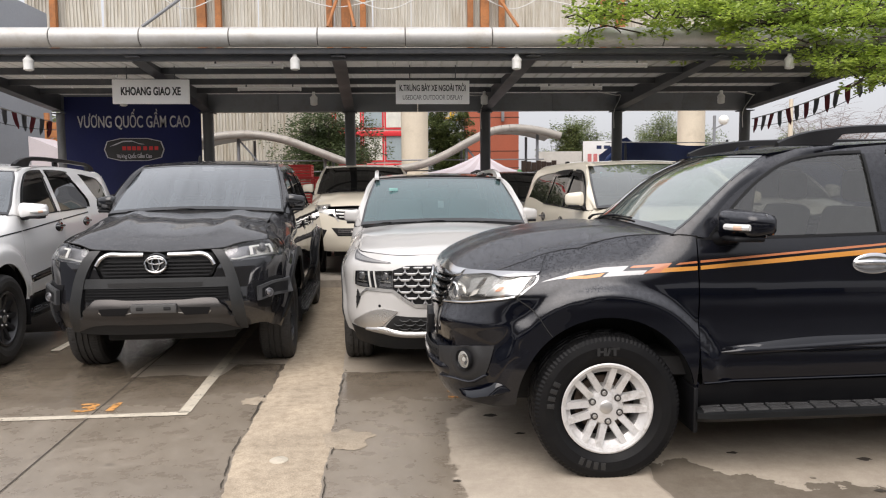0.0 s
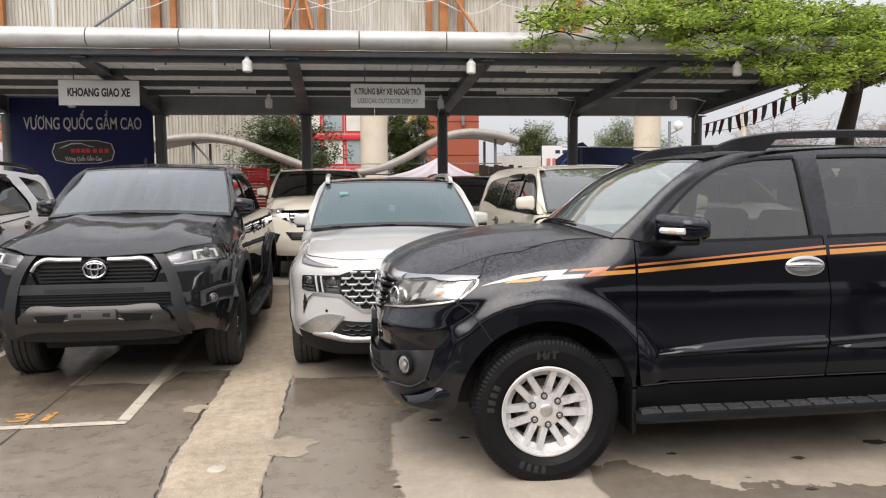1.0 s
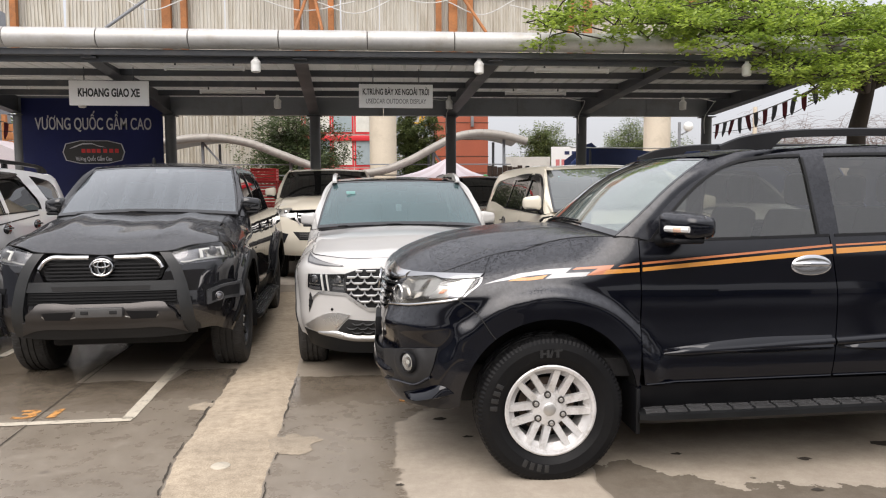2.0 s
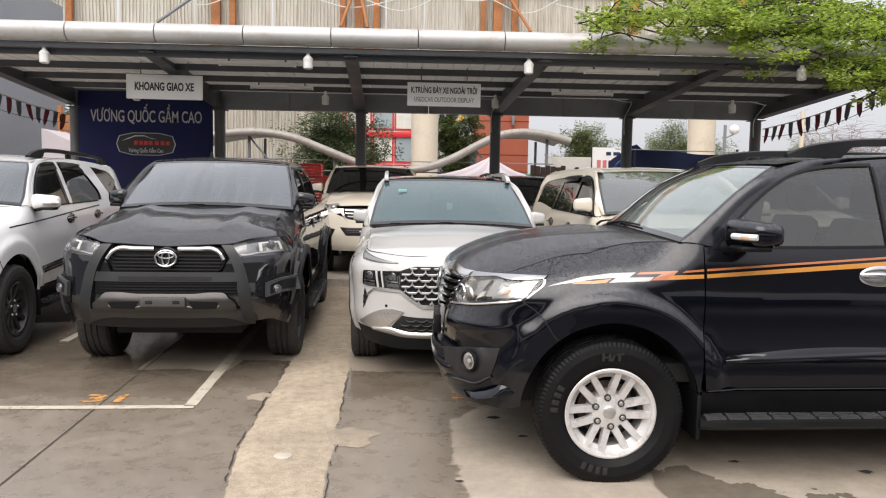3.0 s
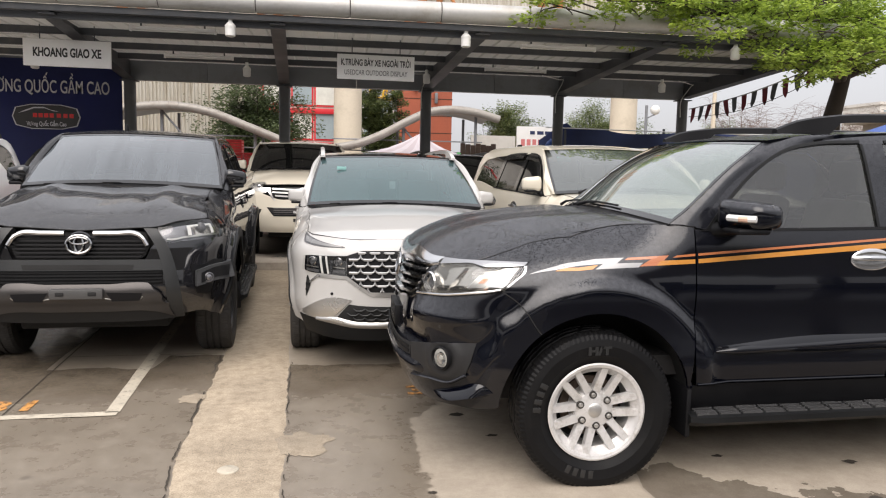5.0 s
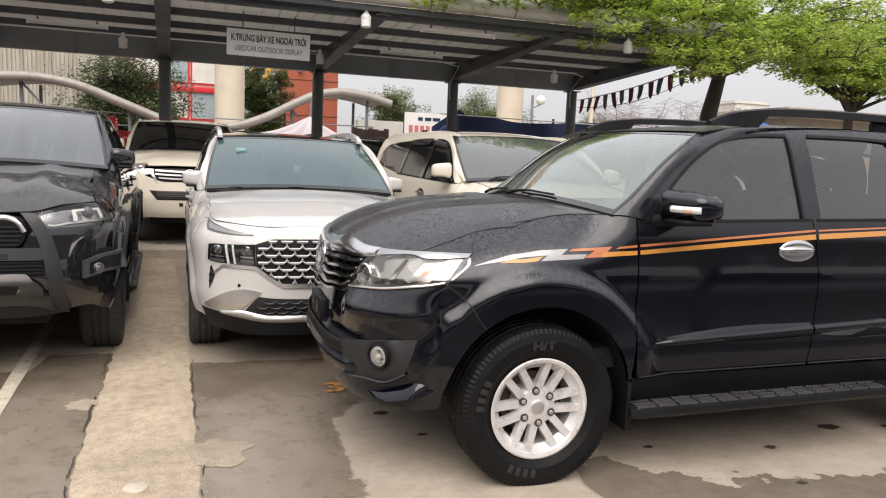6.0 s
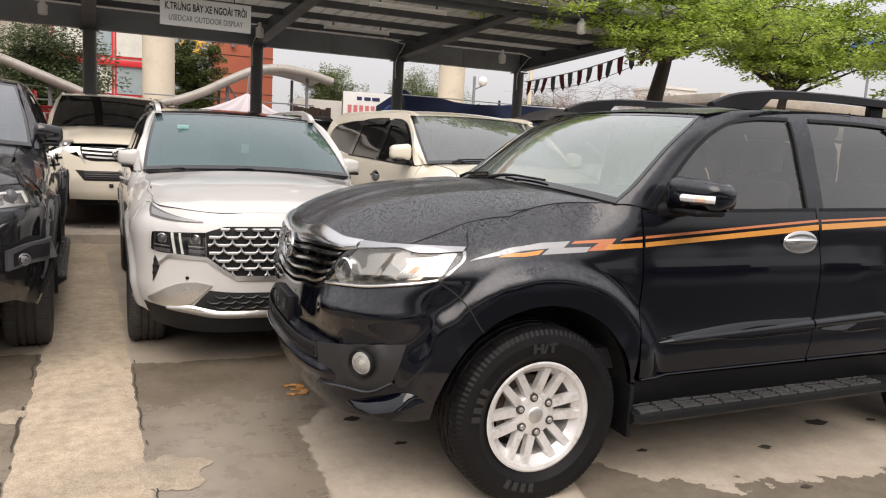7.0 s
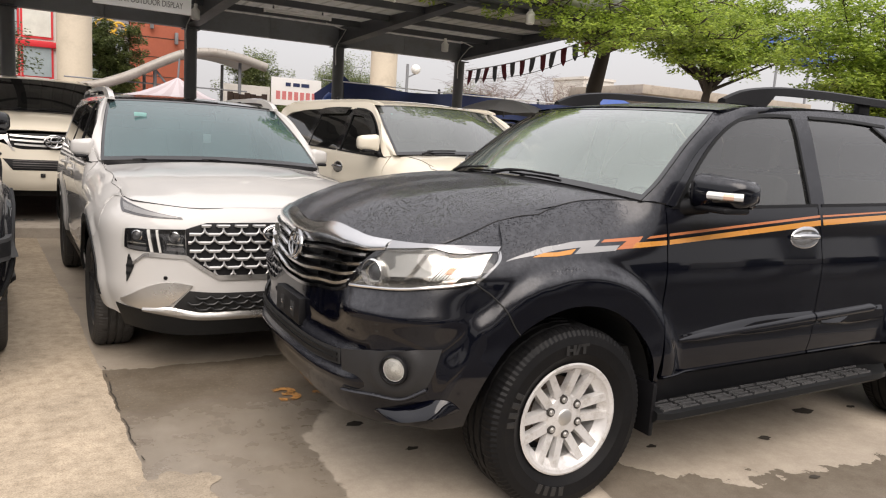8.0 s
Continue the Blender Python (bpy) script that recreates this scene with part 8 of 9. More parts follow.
crossover_face(crossover)
part("windscreen_sticker", boxed(X(1.70) - 0.02, X(1.70) - 0.012, 0.44, 0.53, Z(1.59), Z(1.62), 0.002), STICKER, crossover, "pale green windscreen sticker")
part("windscreen_sensor", boxed(X(1.86), X(1.90), -0.10, 0.10, Z(1.63), Z(1.70), 0.02), GLOSS_BLACK, crossover)
part("windscreen_tag", boxed(X(1.60), X(1.61), -0.03, 0.03, Z(1.42), Z(1.49), 0.004), LAMP_WHITE, crossover)

# ---- newer SUV, twice ----
NEW_SUV = dict({**SUV, **OTHER_NOSE}, mirror_y=0.97, pillar_mat=GLOSS_BLACK, W=0.93, L=4.795, xmap=((0, 0), (0.9, 0.94), (1.38, 1.44), (1.9, 1.98), (2.42, 2.46), (3.3, 3.34), (4.7, 4.795), (6, 6.1)),
               zmap=((0, 0), (0.48, 0.49), (1.08, 1.10), (1.24, 1.27), (1.305, 1.33), (1.68, 1.69), (1.78, 1.79), (2, 2.01)), axle=(0.94, 3.685), arch=0.53, rim=0.222, hood_rise=0.05)


def newer_face(car, sh, X, Z, paint):
    y, q = sh.py, lambda x, z: sh.px(X(x), Z(z))
    bumper(car, sh, q, 0.40, [y(0, 0.885), y(0.36, 0.885), y(0.48, 0.925), y(0.56, 0.955), q(0.12, 0.965), q(0.30, 0.965), q(0.445, 0.950), q(0.50, 0.905)], paint)
    lo = [y(0.49, 0.995), y(0.60, 0.972), q(0.14, 0.978), q(0.30, 0.978), q(0.44, 0.962)]
    hi = [y(0.47, 1.055), y(0.60, 1.07), q(0.16, 1.078), q(0.34, 1.085), q(0.545, 1.083)]
    for lamp, lens, m in lamp_unit(car, sh, lo, hi, [lo[0], hi[0]], [lo[-1], hi[-1]], SATIN_SILVER, "slim silver headlamp", 0.002):
        disc(lamp, "projector", lens[5, 9] * m + np.array((0.004, 0, 0)), (-1, 0.4 * m[1], 0), [(0, 0.012), (0.02, 0.01), (0.034, 0.0), (0.04, -0.02)], CHROME)
        part("reflector", sheet(bmesh.new(), lens[3:9, 13:22] * m, 0.002, 0.0005), LAMP_GREY, lamp)
    rt = [y(0.40, 0.89), y(0.47, 0.96), y(0.47, 1.06)]
    G = skin(sh, sym([y(0, 0.885), y(0.40, 0.89)]), sym([y(0, 1.075), y(0.30, 1.072), y(0.47, 1.06)]), [(-a, b) for a, b in rt], rt, 36, 10)
    grille = part("grille", sheet(bmesh.new(), G, 0.02, -0.015), TRIM_BLACK, car, "black grille with three chrome slats")
    for z, w in ((0.915, 0.41), (0.965, 0.45), (1.015, 0.45)):
        part("slat", sheet(bmesh.new(), wide(sh, [y(0, z), y(w, z + 0.012)], [y(0, z + 0.022), y(w, z + 0.032)], 26, 3), 0.015, 0.006), SATIN_SILVER, grille, "chrome slat")
    emblem(car, (float(sh.at(0.0, 0.98)[0]) - 0.03, 0, 0.98), (0, radians(8), 0), 0.10, 0.072, CHROME)
    for sg in (1, -1):
        m = np.array((1, sg, 1))
        bl = skin(sh, [y(0.405, 0.862), y(0.425, 0.862)], [y(0.475, 1.052), y(0.525, 1.048)], [y(0.405, 0.862), y(0.475, 1.052)], [y(0.425, 0.862), y(0.525, 1.048)], 5, 10)
        part("chrome_blade", sheet(bmesh.new(), bl * m, 0.01, 0.008), SATIN_SILVER, car, "silver blade beside the grille")
        fg = skin(sh, [y(0.66, 0.60), q(0.16, 0.61)], [y(0.60, 0.735), q(0.20, 0.76)], [y(0.66, 0.60), y(0.60, 0.735)], [q(0.16, 0.61), q(0.20, 0.76)], 8, 6)
        part("fog_pocket", sheet(bmesh.new(), fg * m, 0.01, 0.004), TRIM_BLACK, car)
    low = part("lower_intake", sheet(bmesh.new(), wide(sh, [y(0, 0.640), y(0.43, 0.640)], [y(0, 0.762), y(0.38, 0.762), y(0.53, 0.768)], 30, 5), 0.02, 0.004), TRIM_BLACK, car)
    for z in (0.662, 0.689, 0.716, 0.743):
        part("slat", sheet(bmesh.new(), wide(sh, [y(0, z), y(0.43, z)], [y(0, z + 0.009), y(0.43, z + 0.009)], 20, 3), 0.008, 0.012), GUNMETAL, low)
    part("tow_cover", boxed(-0.012, 0.02, 0.10, 0.15, 0.560, 0.605, 0.004), UNDER, car, "small square tow eye hole")


for spot, lab, paint, glass in ((pose(-0.83, 11.25, 0.14, 0, 0, 94.5), "ivory SUV with chrome grille slats, parked beneath the canopy", IVORY_PAINT, DARK_GLASS),
                                (pose(2.63, 5.90, 0, 0, 0, 93.5), "ivory SUV with dark window visors, beside a white crossover", IVORY_PAINT, GREY_GLASS)):
    car = thing("suv", spot, lab, "car", "parked cars")
    sh, X, Z = build_body(car, dict(NEW_SUV, rail_mat=paint, rail_low=0.55, mir=0.76), paint, glass, DARK_GLASS, DARK_GLASS, paint, CHROME, ("six_pair", ALLOY), paint)
    newer_face(car, sh, X, Z, paint)
    if spot.translation.x > 0:
        for sg in (1, -1):
            for a, b in (((1.60, 1.47), (2.36, 1.715)), ((2.46, 1.715), (3.16, 1.705))):
                mid = [sh.px(X(1.62), Z(1.42)), sh.px(X(1.78), Z(1.555)), sh.px(X(1.92), Z(1.63)), sh.px(X(2.33), Z(1.678))] if a[0] < 2 else [sh.px(X(2.46), Z(1.683)), sh.px(X(3.14), Z(1.676))]
                low = [(t + 0.03, z - 0.055) for t, z in mid]
                part("window_visor", sheet(bmesh.new(), strip(sh, low, mid, 20, 4) * np.array((1, sg, 1)), 0.004, 0.02), GLOSS_BLACK, car, "smoked window visor")
        bm = boxed(X(0.98), X(1.16), -0.95, -0.94, Z(0.98), Z(1.02), 0.001)
        for v in bm.verts:
            v.co.y += 0.012
        part("fender_mark", bm, BANNER_RED, car, "small red film mark")
        part("windscreen_sticker", boxed(X(1.84) - 0.03, X(1.84) - 0.02, 0.45, 0.60, Z(1.60), Z(1.65), 0.002), STICKER, car, "pale green windscreen sticker")

# ---- white older SUV and the dark cars behind ----
white_suv = thing("suv", pose(-4.48, 5.40, 0.04, 0, 0, 96.0), "white SUV with dark side stripes and dark wheels", "car", "parked cars")
sh, X, Z = build_body(white_suv, dict(SUV, mirror_shift=(-0.10, -0.05), mir=0.94), CLEAN_WHITE, DAMP_GLASS, DARK_GLASS, DARK_GLASS, CLEAN_WHITE, CHROME, ("multi", DARK_ALLOY))
suv_face(white_suv, sh, X, Z, CLEAN_WHITE)
for mid in ([sh.px(1.50, 1.29), sh.px(1.64, 1.44), sh.px(1.78, 1.555), sh.px(1.92, 1.63), sh.px(2.07, 1.662), sh.px(2.33, 1.678)], [sh.px(2.46, 1.682), sh.px(2.8, 1.686), sh.px(3.00, 1.672), sh.px(3.12, 1.62)]):
    for sg in (1, -1):
        part("window_visor", sheet(bmesh.new(), strip(sh, [(t + 0.012, z - 0.065) for t, z in mid], [(t - 0.01, z + 0.008) for t, z in mid], 24, 4) * np.array((1, sg, 1)), 0.004, 0.018), GLOSS_BLACK, white_suv, "smoked window visor")
ribbon(white_suv, sh, [(0.9, 1.07), (1.374, 1.10)], [(0.9, 1.082), (1.374, 1.112)], TRIM_GREY)
ribbon(white_suv, sh, [(1.39, 1.10), (2.43, 1.165)], [(1.39, 1.112), (2.43, 1.178)], TRIM_GREY)
ribbon(white_suv, sh, [(2.45, 1.166), (3.3, 1.215)], [(2.45, 1.179), (3.3, 1.228)], TRIM_GREY)
ribbon(white_suv, sh, [(1.42, 0.60), (2.1, 0.64)], [(1.5, 0.675), (2.1, 0.715)], GLOSS_BLACK)
ribbon(white_suv, sh, [(1.75, 0.655), (1.95, 0.665)], [(1.75, 0.685), (1.95, 0.695)], BANNER_WHITE)

dark_spots = ((pose(-4.55, 11.6, 0.14, 0, 0, 92), GREY_PAINT, "dark grey car parked beneath the canopy"), (pose(1.9, 11.7, 0.14, 0, 0, 91), DARK_PAINT, "dark car standing behind the white crossover"), (pose(5.6, 9.6, 0, 0, 0, 92), WHITE_PAINT, "white car with a grey parasol spread over its roof"))
for spot, paint, lab in dark_spots:
    car = thing("car", spot, lab, "car", "parked cars")
    sp = CROSSOVER if paint is not WHITE_PAINT else dict(NEW_SUV)
    sh, X, Z = build_body(car, dict(sp, roof_mat=paint, rail_mat=TRIM_BLACK), paint, DARK_GLASS, DARK_GLASS, DARK_GLASS, paint, paint, ("multi", DARK_ALLOY), paint)
    newer_face(car, sh, X, Z, paint) if sp is not CROSSOVER else crossover_face(car)

# ---- bunting along the canopy ends ----
def bunting(a, b, n, label):
    t = thing("bunting", pose(0, 0, 0), label, "bunting", "buntings")
    a, b = Vector(a), Vector(b)

    def at(s):
        return a.lerp(b, s) - Vector((0, 0, 0.10 * math.sin(math.pi * s)))
    part("cord", swept([at(k / 20) for k in range(21)], 0.010, 6), CORD, t)
    part("cord", swept([at(k / 20) - Vector((0, 0, 0.16 + 0.12 * math.sin(k / 20 * math.pi))) for k in range(21)], 0.006, 6), CABLE, t)
    rnd = random.Random(n)
    d = (b - a).normalized()
    for k in range(n):
        s = (k + 0.6) / n
        p = at(s)
        w, h = 0.085, 0.30 + rnd.uniform(-0.02, 0.02)
        sw = rnd.uniform(-0.05, 0.05)
        bm = bmesh.new()
        rows = []
        for j in range(5):
            v = j / 4
            ww = w * (1 - 0.25 * v) if j < 4 else 0.012
            off = Vector((sw * v + 0.012 * math.sin(3 * v + k), 0, -h * v))
            rows.append([bm.verts.new(p + off - d * ww), bm.verts.new(p + off + Vector((0.012 * math.cos(k), 0, 0))), bm.verts.new(p + off + d * ww)])
        for r0, r1 in zip(rows, rows[1:]):
            for i in range(2):
                bm.faces.new((r0[i], r0[i + 1], r1[i + 1], r1[i]))
        part("pennant", bm, FLAG_RED if k % 2 == 0 else FLAG_GREY, t)
    return t


bunting((7.20, 15.55, 2.93), (7.42, 10.98, 3.42), 15, "maroon and grey pennants on a white cord")
bunting((-7.50, 15.55, 2.93), (-7.72, 10.98, 3.42), 15, "maroon and grey pennants on a white cord")
for px in (1.46, 4.31, 7.11):
    c = thing("cable", pose(px, YB - 0.13, 0), "thin grey cable clipped beneath the canopy", "cable")
    part("run", swept(spl([(-0.10, 0.0, 2.75), (-0.11, -0.02, 3.1), (-0.06, -0.25, 3.32), (-0.40, -1.0, 3.33), (-0.75, -1.2, 3.36)], 20), 0.010, 6), CORD, c)

# ---- tarpaulin fence behind the bays ----
tarp = thing("tarpaulin", pose(0, 0, 0), "dark blue tarpaulin sheet hung along the back fence", "tarpaulin")
bm = bmesh.new()
cols = []
for i in range(90):
    x = 4.20 + i * 0.112
    sag = 2.46 + 0.05 * math.sin(i * 0.23) + 0.03 * noise.noise((x, 0, 3)) + (0.12 if i < 6 else 0) - max(0, 0.35 - 0.08 * i)
    cols.append([bm.verts.new((x, 16.45 + 0.05 * math.sin(x * 4.1 + j) + 0.06 * noise.noise((x * 1.7, j, 0)) + (0.3 - 0.05 * i if i < 6 else 0), 0.5 + (sag - 0.5) * j / 9)) for j in range(10)])
for a, b in zip(cols, cols[1:]):
    for j in range(9):
        bm.faces.new((a[j], b[j], b[j + 1], a[j + 1]))
part("cloth", bm, TARP_BLUE, tarp, smooth=80)
part("rope", swept([(4.25, 16.4, 2.50), (8, 16.4, 2.47), (13.4, 16.4, 2.5)], 0.012, 6), CORD, tarp)
for x in (4.75, 7.1, 9.9, 12.8):
    part("stake", swept([(x, 16.55, 0.14), (x, 16.55, 2.55)], 0.03, 8), STEEL_GREY, tarp)
bm = bmesh.new()
bmesh.ops.create_icosphere(bm, subdivisions=3, radius=0.5)
for v in bm.verts:
    v.co = Vector((v.co.x * 0.34, v.co.y * 0.3, v.co.z * 0.55)) * (1 + 0.3 * noise.noise(v.co * 3.0))
bmesh.ops.translate(bm, verts=bm.verts, vec=(4.34, 16.2, 1.95))
part("gathered_end", bm, TARP_BRIGHT, tarp, "bright blue gathered end", 60)

# ---- sheds with curved pipe edges ----
def pipe_shed(path, label, y0=19.0, deep=2.4):
    s = thing("shed_roof", pose(0, 0, 0), label, "shed")
    p = spl([(x, y0, z) for x, z in path], 26)
    for i in range(0, 25):
        bm = swept([p[i] * 0.995 + p[i + 1] * 0.005, p[i + 1]], 0.105, 14)
        part("pipe_section", bm, SHED_PIPE, s)
    g = np.stack([p + np.array((0, 0.05, 0.02)), p + np.array((0, deep * 0.5, 0.10)), p + np.array((0, deep, 0.02))], 0)
    bm = bmesh.new()
    V = [[bm.verts.new(q) for q in row] for row in g]
    for a, b in zip(V, V[1:]):
        for i in range(25):
            bm.faces.new((a[i], a[i + 1], b[i + 1], b[i]))
    part("roof_sheet", bm, STEEL_LIGHT, s)
    for i in (3, 12, 22):
        for dy in (0.25, deep - 0.2):
            part("leg", swept([(p[i][0], y0 + dy, 0.0), (p[i][0], y0 + dy, p[i][2] - 0.02)], 0.04, 10), STEEL_LIGHT, s)
    for k in range(4):
        z = 1.4 + 0.28 * k
        part("rail", swept([(p[2][0], y0 + 0.3, z), (p[23][0], y0 + 0.3, z)], 0.016, 8), STEEL_LIGHT, s)
    part("brace", swept([(p[12][0], y0 + 0.25, p[12][2] - 0.1), (p[18][0], y0 + 0.25, 1.2)], 0.025, 8), STEEL_LIGHT, s)
    return s


pipe_shed([(-7.2, 2.05), (-6.2, 2.62), (-5.18, 2.85), (-4.32, 2.91), (-3.46, 2.79), (-2.60, 2.48), (-1.75, 2.15)], "low shed roof edged with a curved silver pipe")
pipe_shed([(-0.9, 1.95), (0.09, 2.10), (0.75, 2.36), (1.34, 2.68), (1.93, 2.95), (2.44, 3.03), (3.11, 2.98), (3.75, 2.82)], "low shed roof edged with a rising curved silver pipe")

# ---- striped tent ----
tent = thing("market_tent", pose(1.6, 18.0, 0), "pale striped market tent with a pointed top", "tent")
apex = Vector((0, 0, 2.36))
ring = [(-1.55, -0.9), (-0.5, -0.95), (0.5, -0.95), (1.05, -0.9), (1.1, 0.9), (-1.5, 0.9)]
n = 30
pts = lin([(*p, 1.84) for p in ring] + [(*ring[0], 1.84)], n + 1)
for k in range(n):
    a, b = Vector(pts[k]), Vector(pts[k + 1])
    bm = bmesh.new()
    rows = []
    for j in range(5):
        s = j / 4
        dip = Vector((0, 0, -0.10 * math.sin(math.pi * s)))
        rows.append([bm.verts.new(a.lerp(apex, s) + dip), bm.verts.new(b.lerp(apex, s * 0.999) + dip)])
    for r0, r1 in zip(rows, rows[1:]):
        bm.faces.new((r0[0], r0[1], r1[1], r1[0]))
    bm.faces.new((rows[0][1], rows[0][0], bm.verts.new(a - Vector((0, 0, 0.18))), bm.verts.new(b - Vector((0, 0, 0.18)))))
    part("stripe", bm, TENT_PINK if k % 2 else TENT_CLOTH, tent)
for x, y in ((-1.5, -0.88), (1.04, -0.88), (1.08, 0.88), (-1.48, 0.88)):
    part("pole", swept([(x, y, 0.0), (x, y, 1.85)], 0.025, 8), STEEL_LIGHT, tent)
part("mast", swept([(0, 0, 2.30), (0.03, 0, 2.75)], 0.02, 8), STEEL_LIGHT, tent)

# ---- crates, boards, bundle ----
def crate(m):
    c = thing("crate", m, "red plastic crate stacked behind the bays", "crate", "stacked crates")
    w, d, h = 0.28, 0.2, 0.27
    part("base", boxed(-w, w, -d, d, 0, 0.02), CRATE_RED, c, smooth=0)
    for k in range(4):
        z = 0.02 + 0.064 * k
        for y0 in (-d, d - 0.015):
            part("slat", boxed(-w, w, y0, y0 + 0.015, z, z + 0.042), CRATE_RED, c, smooth=0)
        for x0 in (-w, w - 0.015):
            part("slat", boxed(x0, x0 + 0.015, -d, d, z, z + 0.042), CRATE_RED, c, smooth=0)
    for x0 in (-w, w - 0.03):
        for y0 in (-d, d - 0.03):
            part("corner_post", boxed(x0 - 0.004, x0 + 0.034, y0 - 0.004, y0 + 0.034, 0, h), CRATE_RED, c, smooth=0)
    part("rim", boxed(-w - 0.01, w + 0.01, -d - 0.01, -d + 0.012, h - 0.03, h, 0.004), CRATE_RED, c)
    return c


c0 = crate(pose(-3.3, 17.0, 0.14))
for i in range(5):
    for k in range(7):
        if i == 0 and k == 0 or (k > 5 and i % 2) or (k > 6 and i != 2):
            continue
        copy_thing(c0, pose(-3.3 + 0.60 * (i - 1) + 0.02 * (k % 2), 17.0, 0.14 + 0.275 * k))

cab = thing("board_stack", pose(2.88, 17.2, 0.14), "dark stained wooden boards standing upright behind the canopy", "boards")
for k in range(7):
    part("board", boxed(-0.42 + 0.12 * k, -0.31 + 0.12 * k, -0.03, 0.03, 0.0, 1.99 - 0.02 * (k % 3), 0.005), WOOD_DARK, cab)
for z in (0.7, 1.7):
    part("batten", boxed(-0.42, 0.42, 0.03, 0.07, z, z + 0.08, 0.004), WOOD_DARK, cab)
bun = thing("cloth_bundle", pose(2.33, 16.8, 0.14), "bright green cloth bundle on the platform", "bundle")
bm = bmesh.new()
bmesh.ops.create_icosphere(bm, subdivisions=3, radius=1.0)
for v in bm.verts:
    v.co = Vector((v.co.x * 0.30, v.co.y * 0.28, (v.co.z + 1) * 0.88)) * (1 + 0.10 * noise.noise(v.co * 3.2))
zmin = min(v.co.z for v in bm.verts)
bmesh.ops.translate(bm, verts=bm.verts, vec=(0, 0, -zmin))
part("cloth", bm, GREEN_CLOTH, bun, smooth=60)

# parasol over the white car's roof
par = thing("parasol", pose(5.75, 11.7, 1.88), "grey parasol spread over a car roof", "parasol")
for k in range(8):
    a0, a1 = 2 * math.pi * k / 8, 2 * math.pi * (k + 1) / 8
    bm = bmesh.new()
    rows = []
    for j in range(6):
        r = 0.82 * j / 5
        z = 0.27 * math.cos(r / 0.82 * 1.35)
        am = (a0 + a1) / 2
        rows.append([bm.verts.new((r * math.cos(a), r * math.sin(a), z - (0.03 * j / 5 if a == am else 0))) for a in (a0, am, a1)])
    for r0, r1 in zip(rows, rows[1:]):
        for i in range(2):
            bm.faces.new((r0[i], r0[i + 1], r1[i + 1], r1[i]))
    bmesh.ops.remove_doubles(bm, verts=bm.verts, dist=0.0005)
    part("gore", bm, GREY_CLOTH, par)
    part("rib", swept([(0, 0, 0.265), (0.45 * math.cos(a0), 0.45 * math.sin(a0), 0.19), (0.82 * math.cos(a0), 0.82 * math.sin(a0), 0.055)], 0.006, 6), STEEL_LIGHT, par)
part("shaft", swept([(0, 0, -0.02), (0, 0, 0.32)], 0.012, 8), STEEL_LIGHT, par)


# ---- trees ----
def leaf(bm, p, d, up, ln, wd):
    s = d.cross(up)
    if s.length < 1e-4:
        return
    s.normalize()
    n = s.cross(d)
    a = bm.verts.new(p)
    b = bm.verts.new(p + d * ln * 0.55 + s * wd * 0.5 + n * ln * 0.06)
    c = bm.verts.new(p + d * ln)
    e = bm.verts.new(p + d * ln * 0.55 - s * wd * 0.5 + n * ln * 0.06)
    bm.faces.new((a, b, c, e))


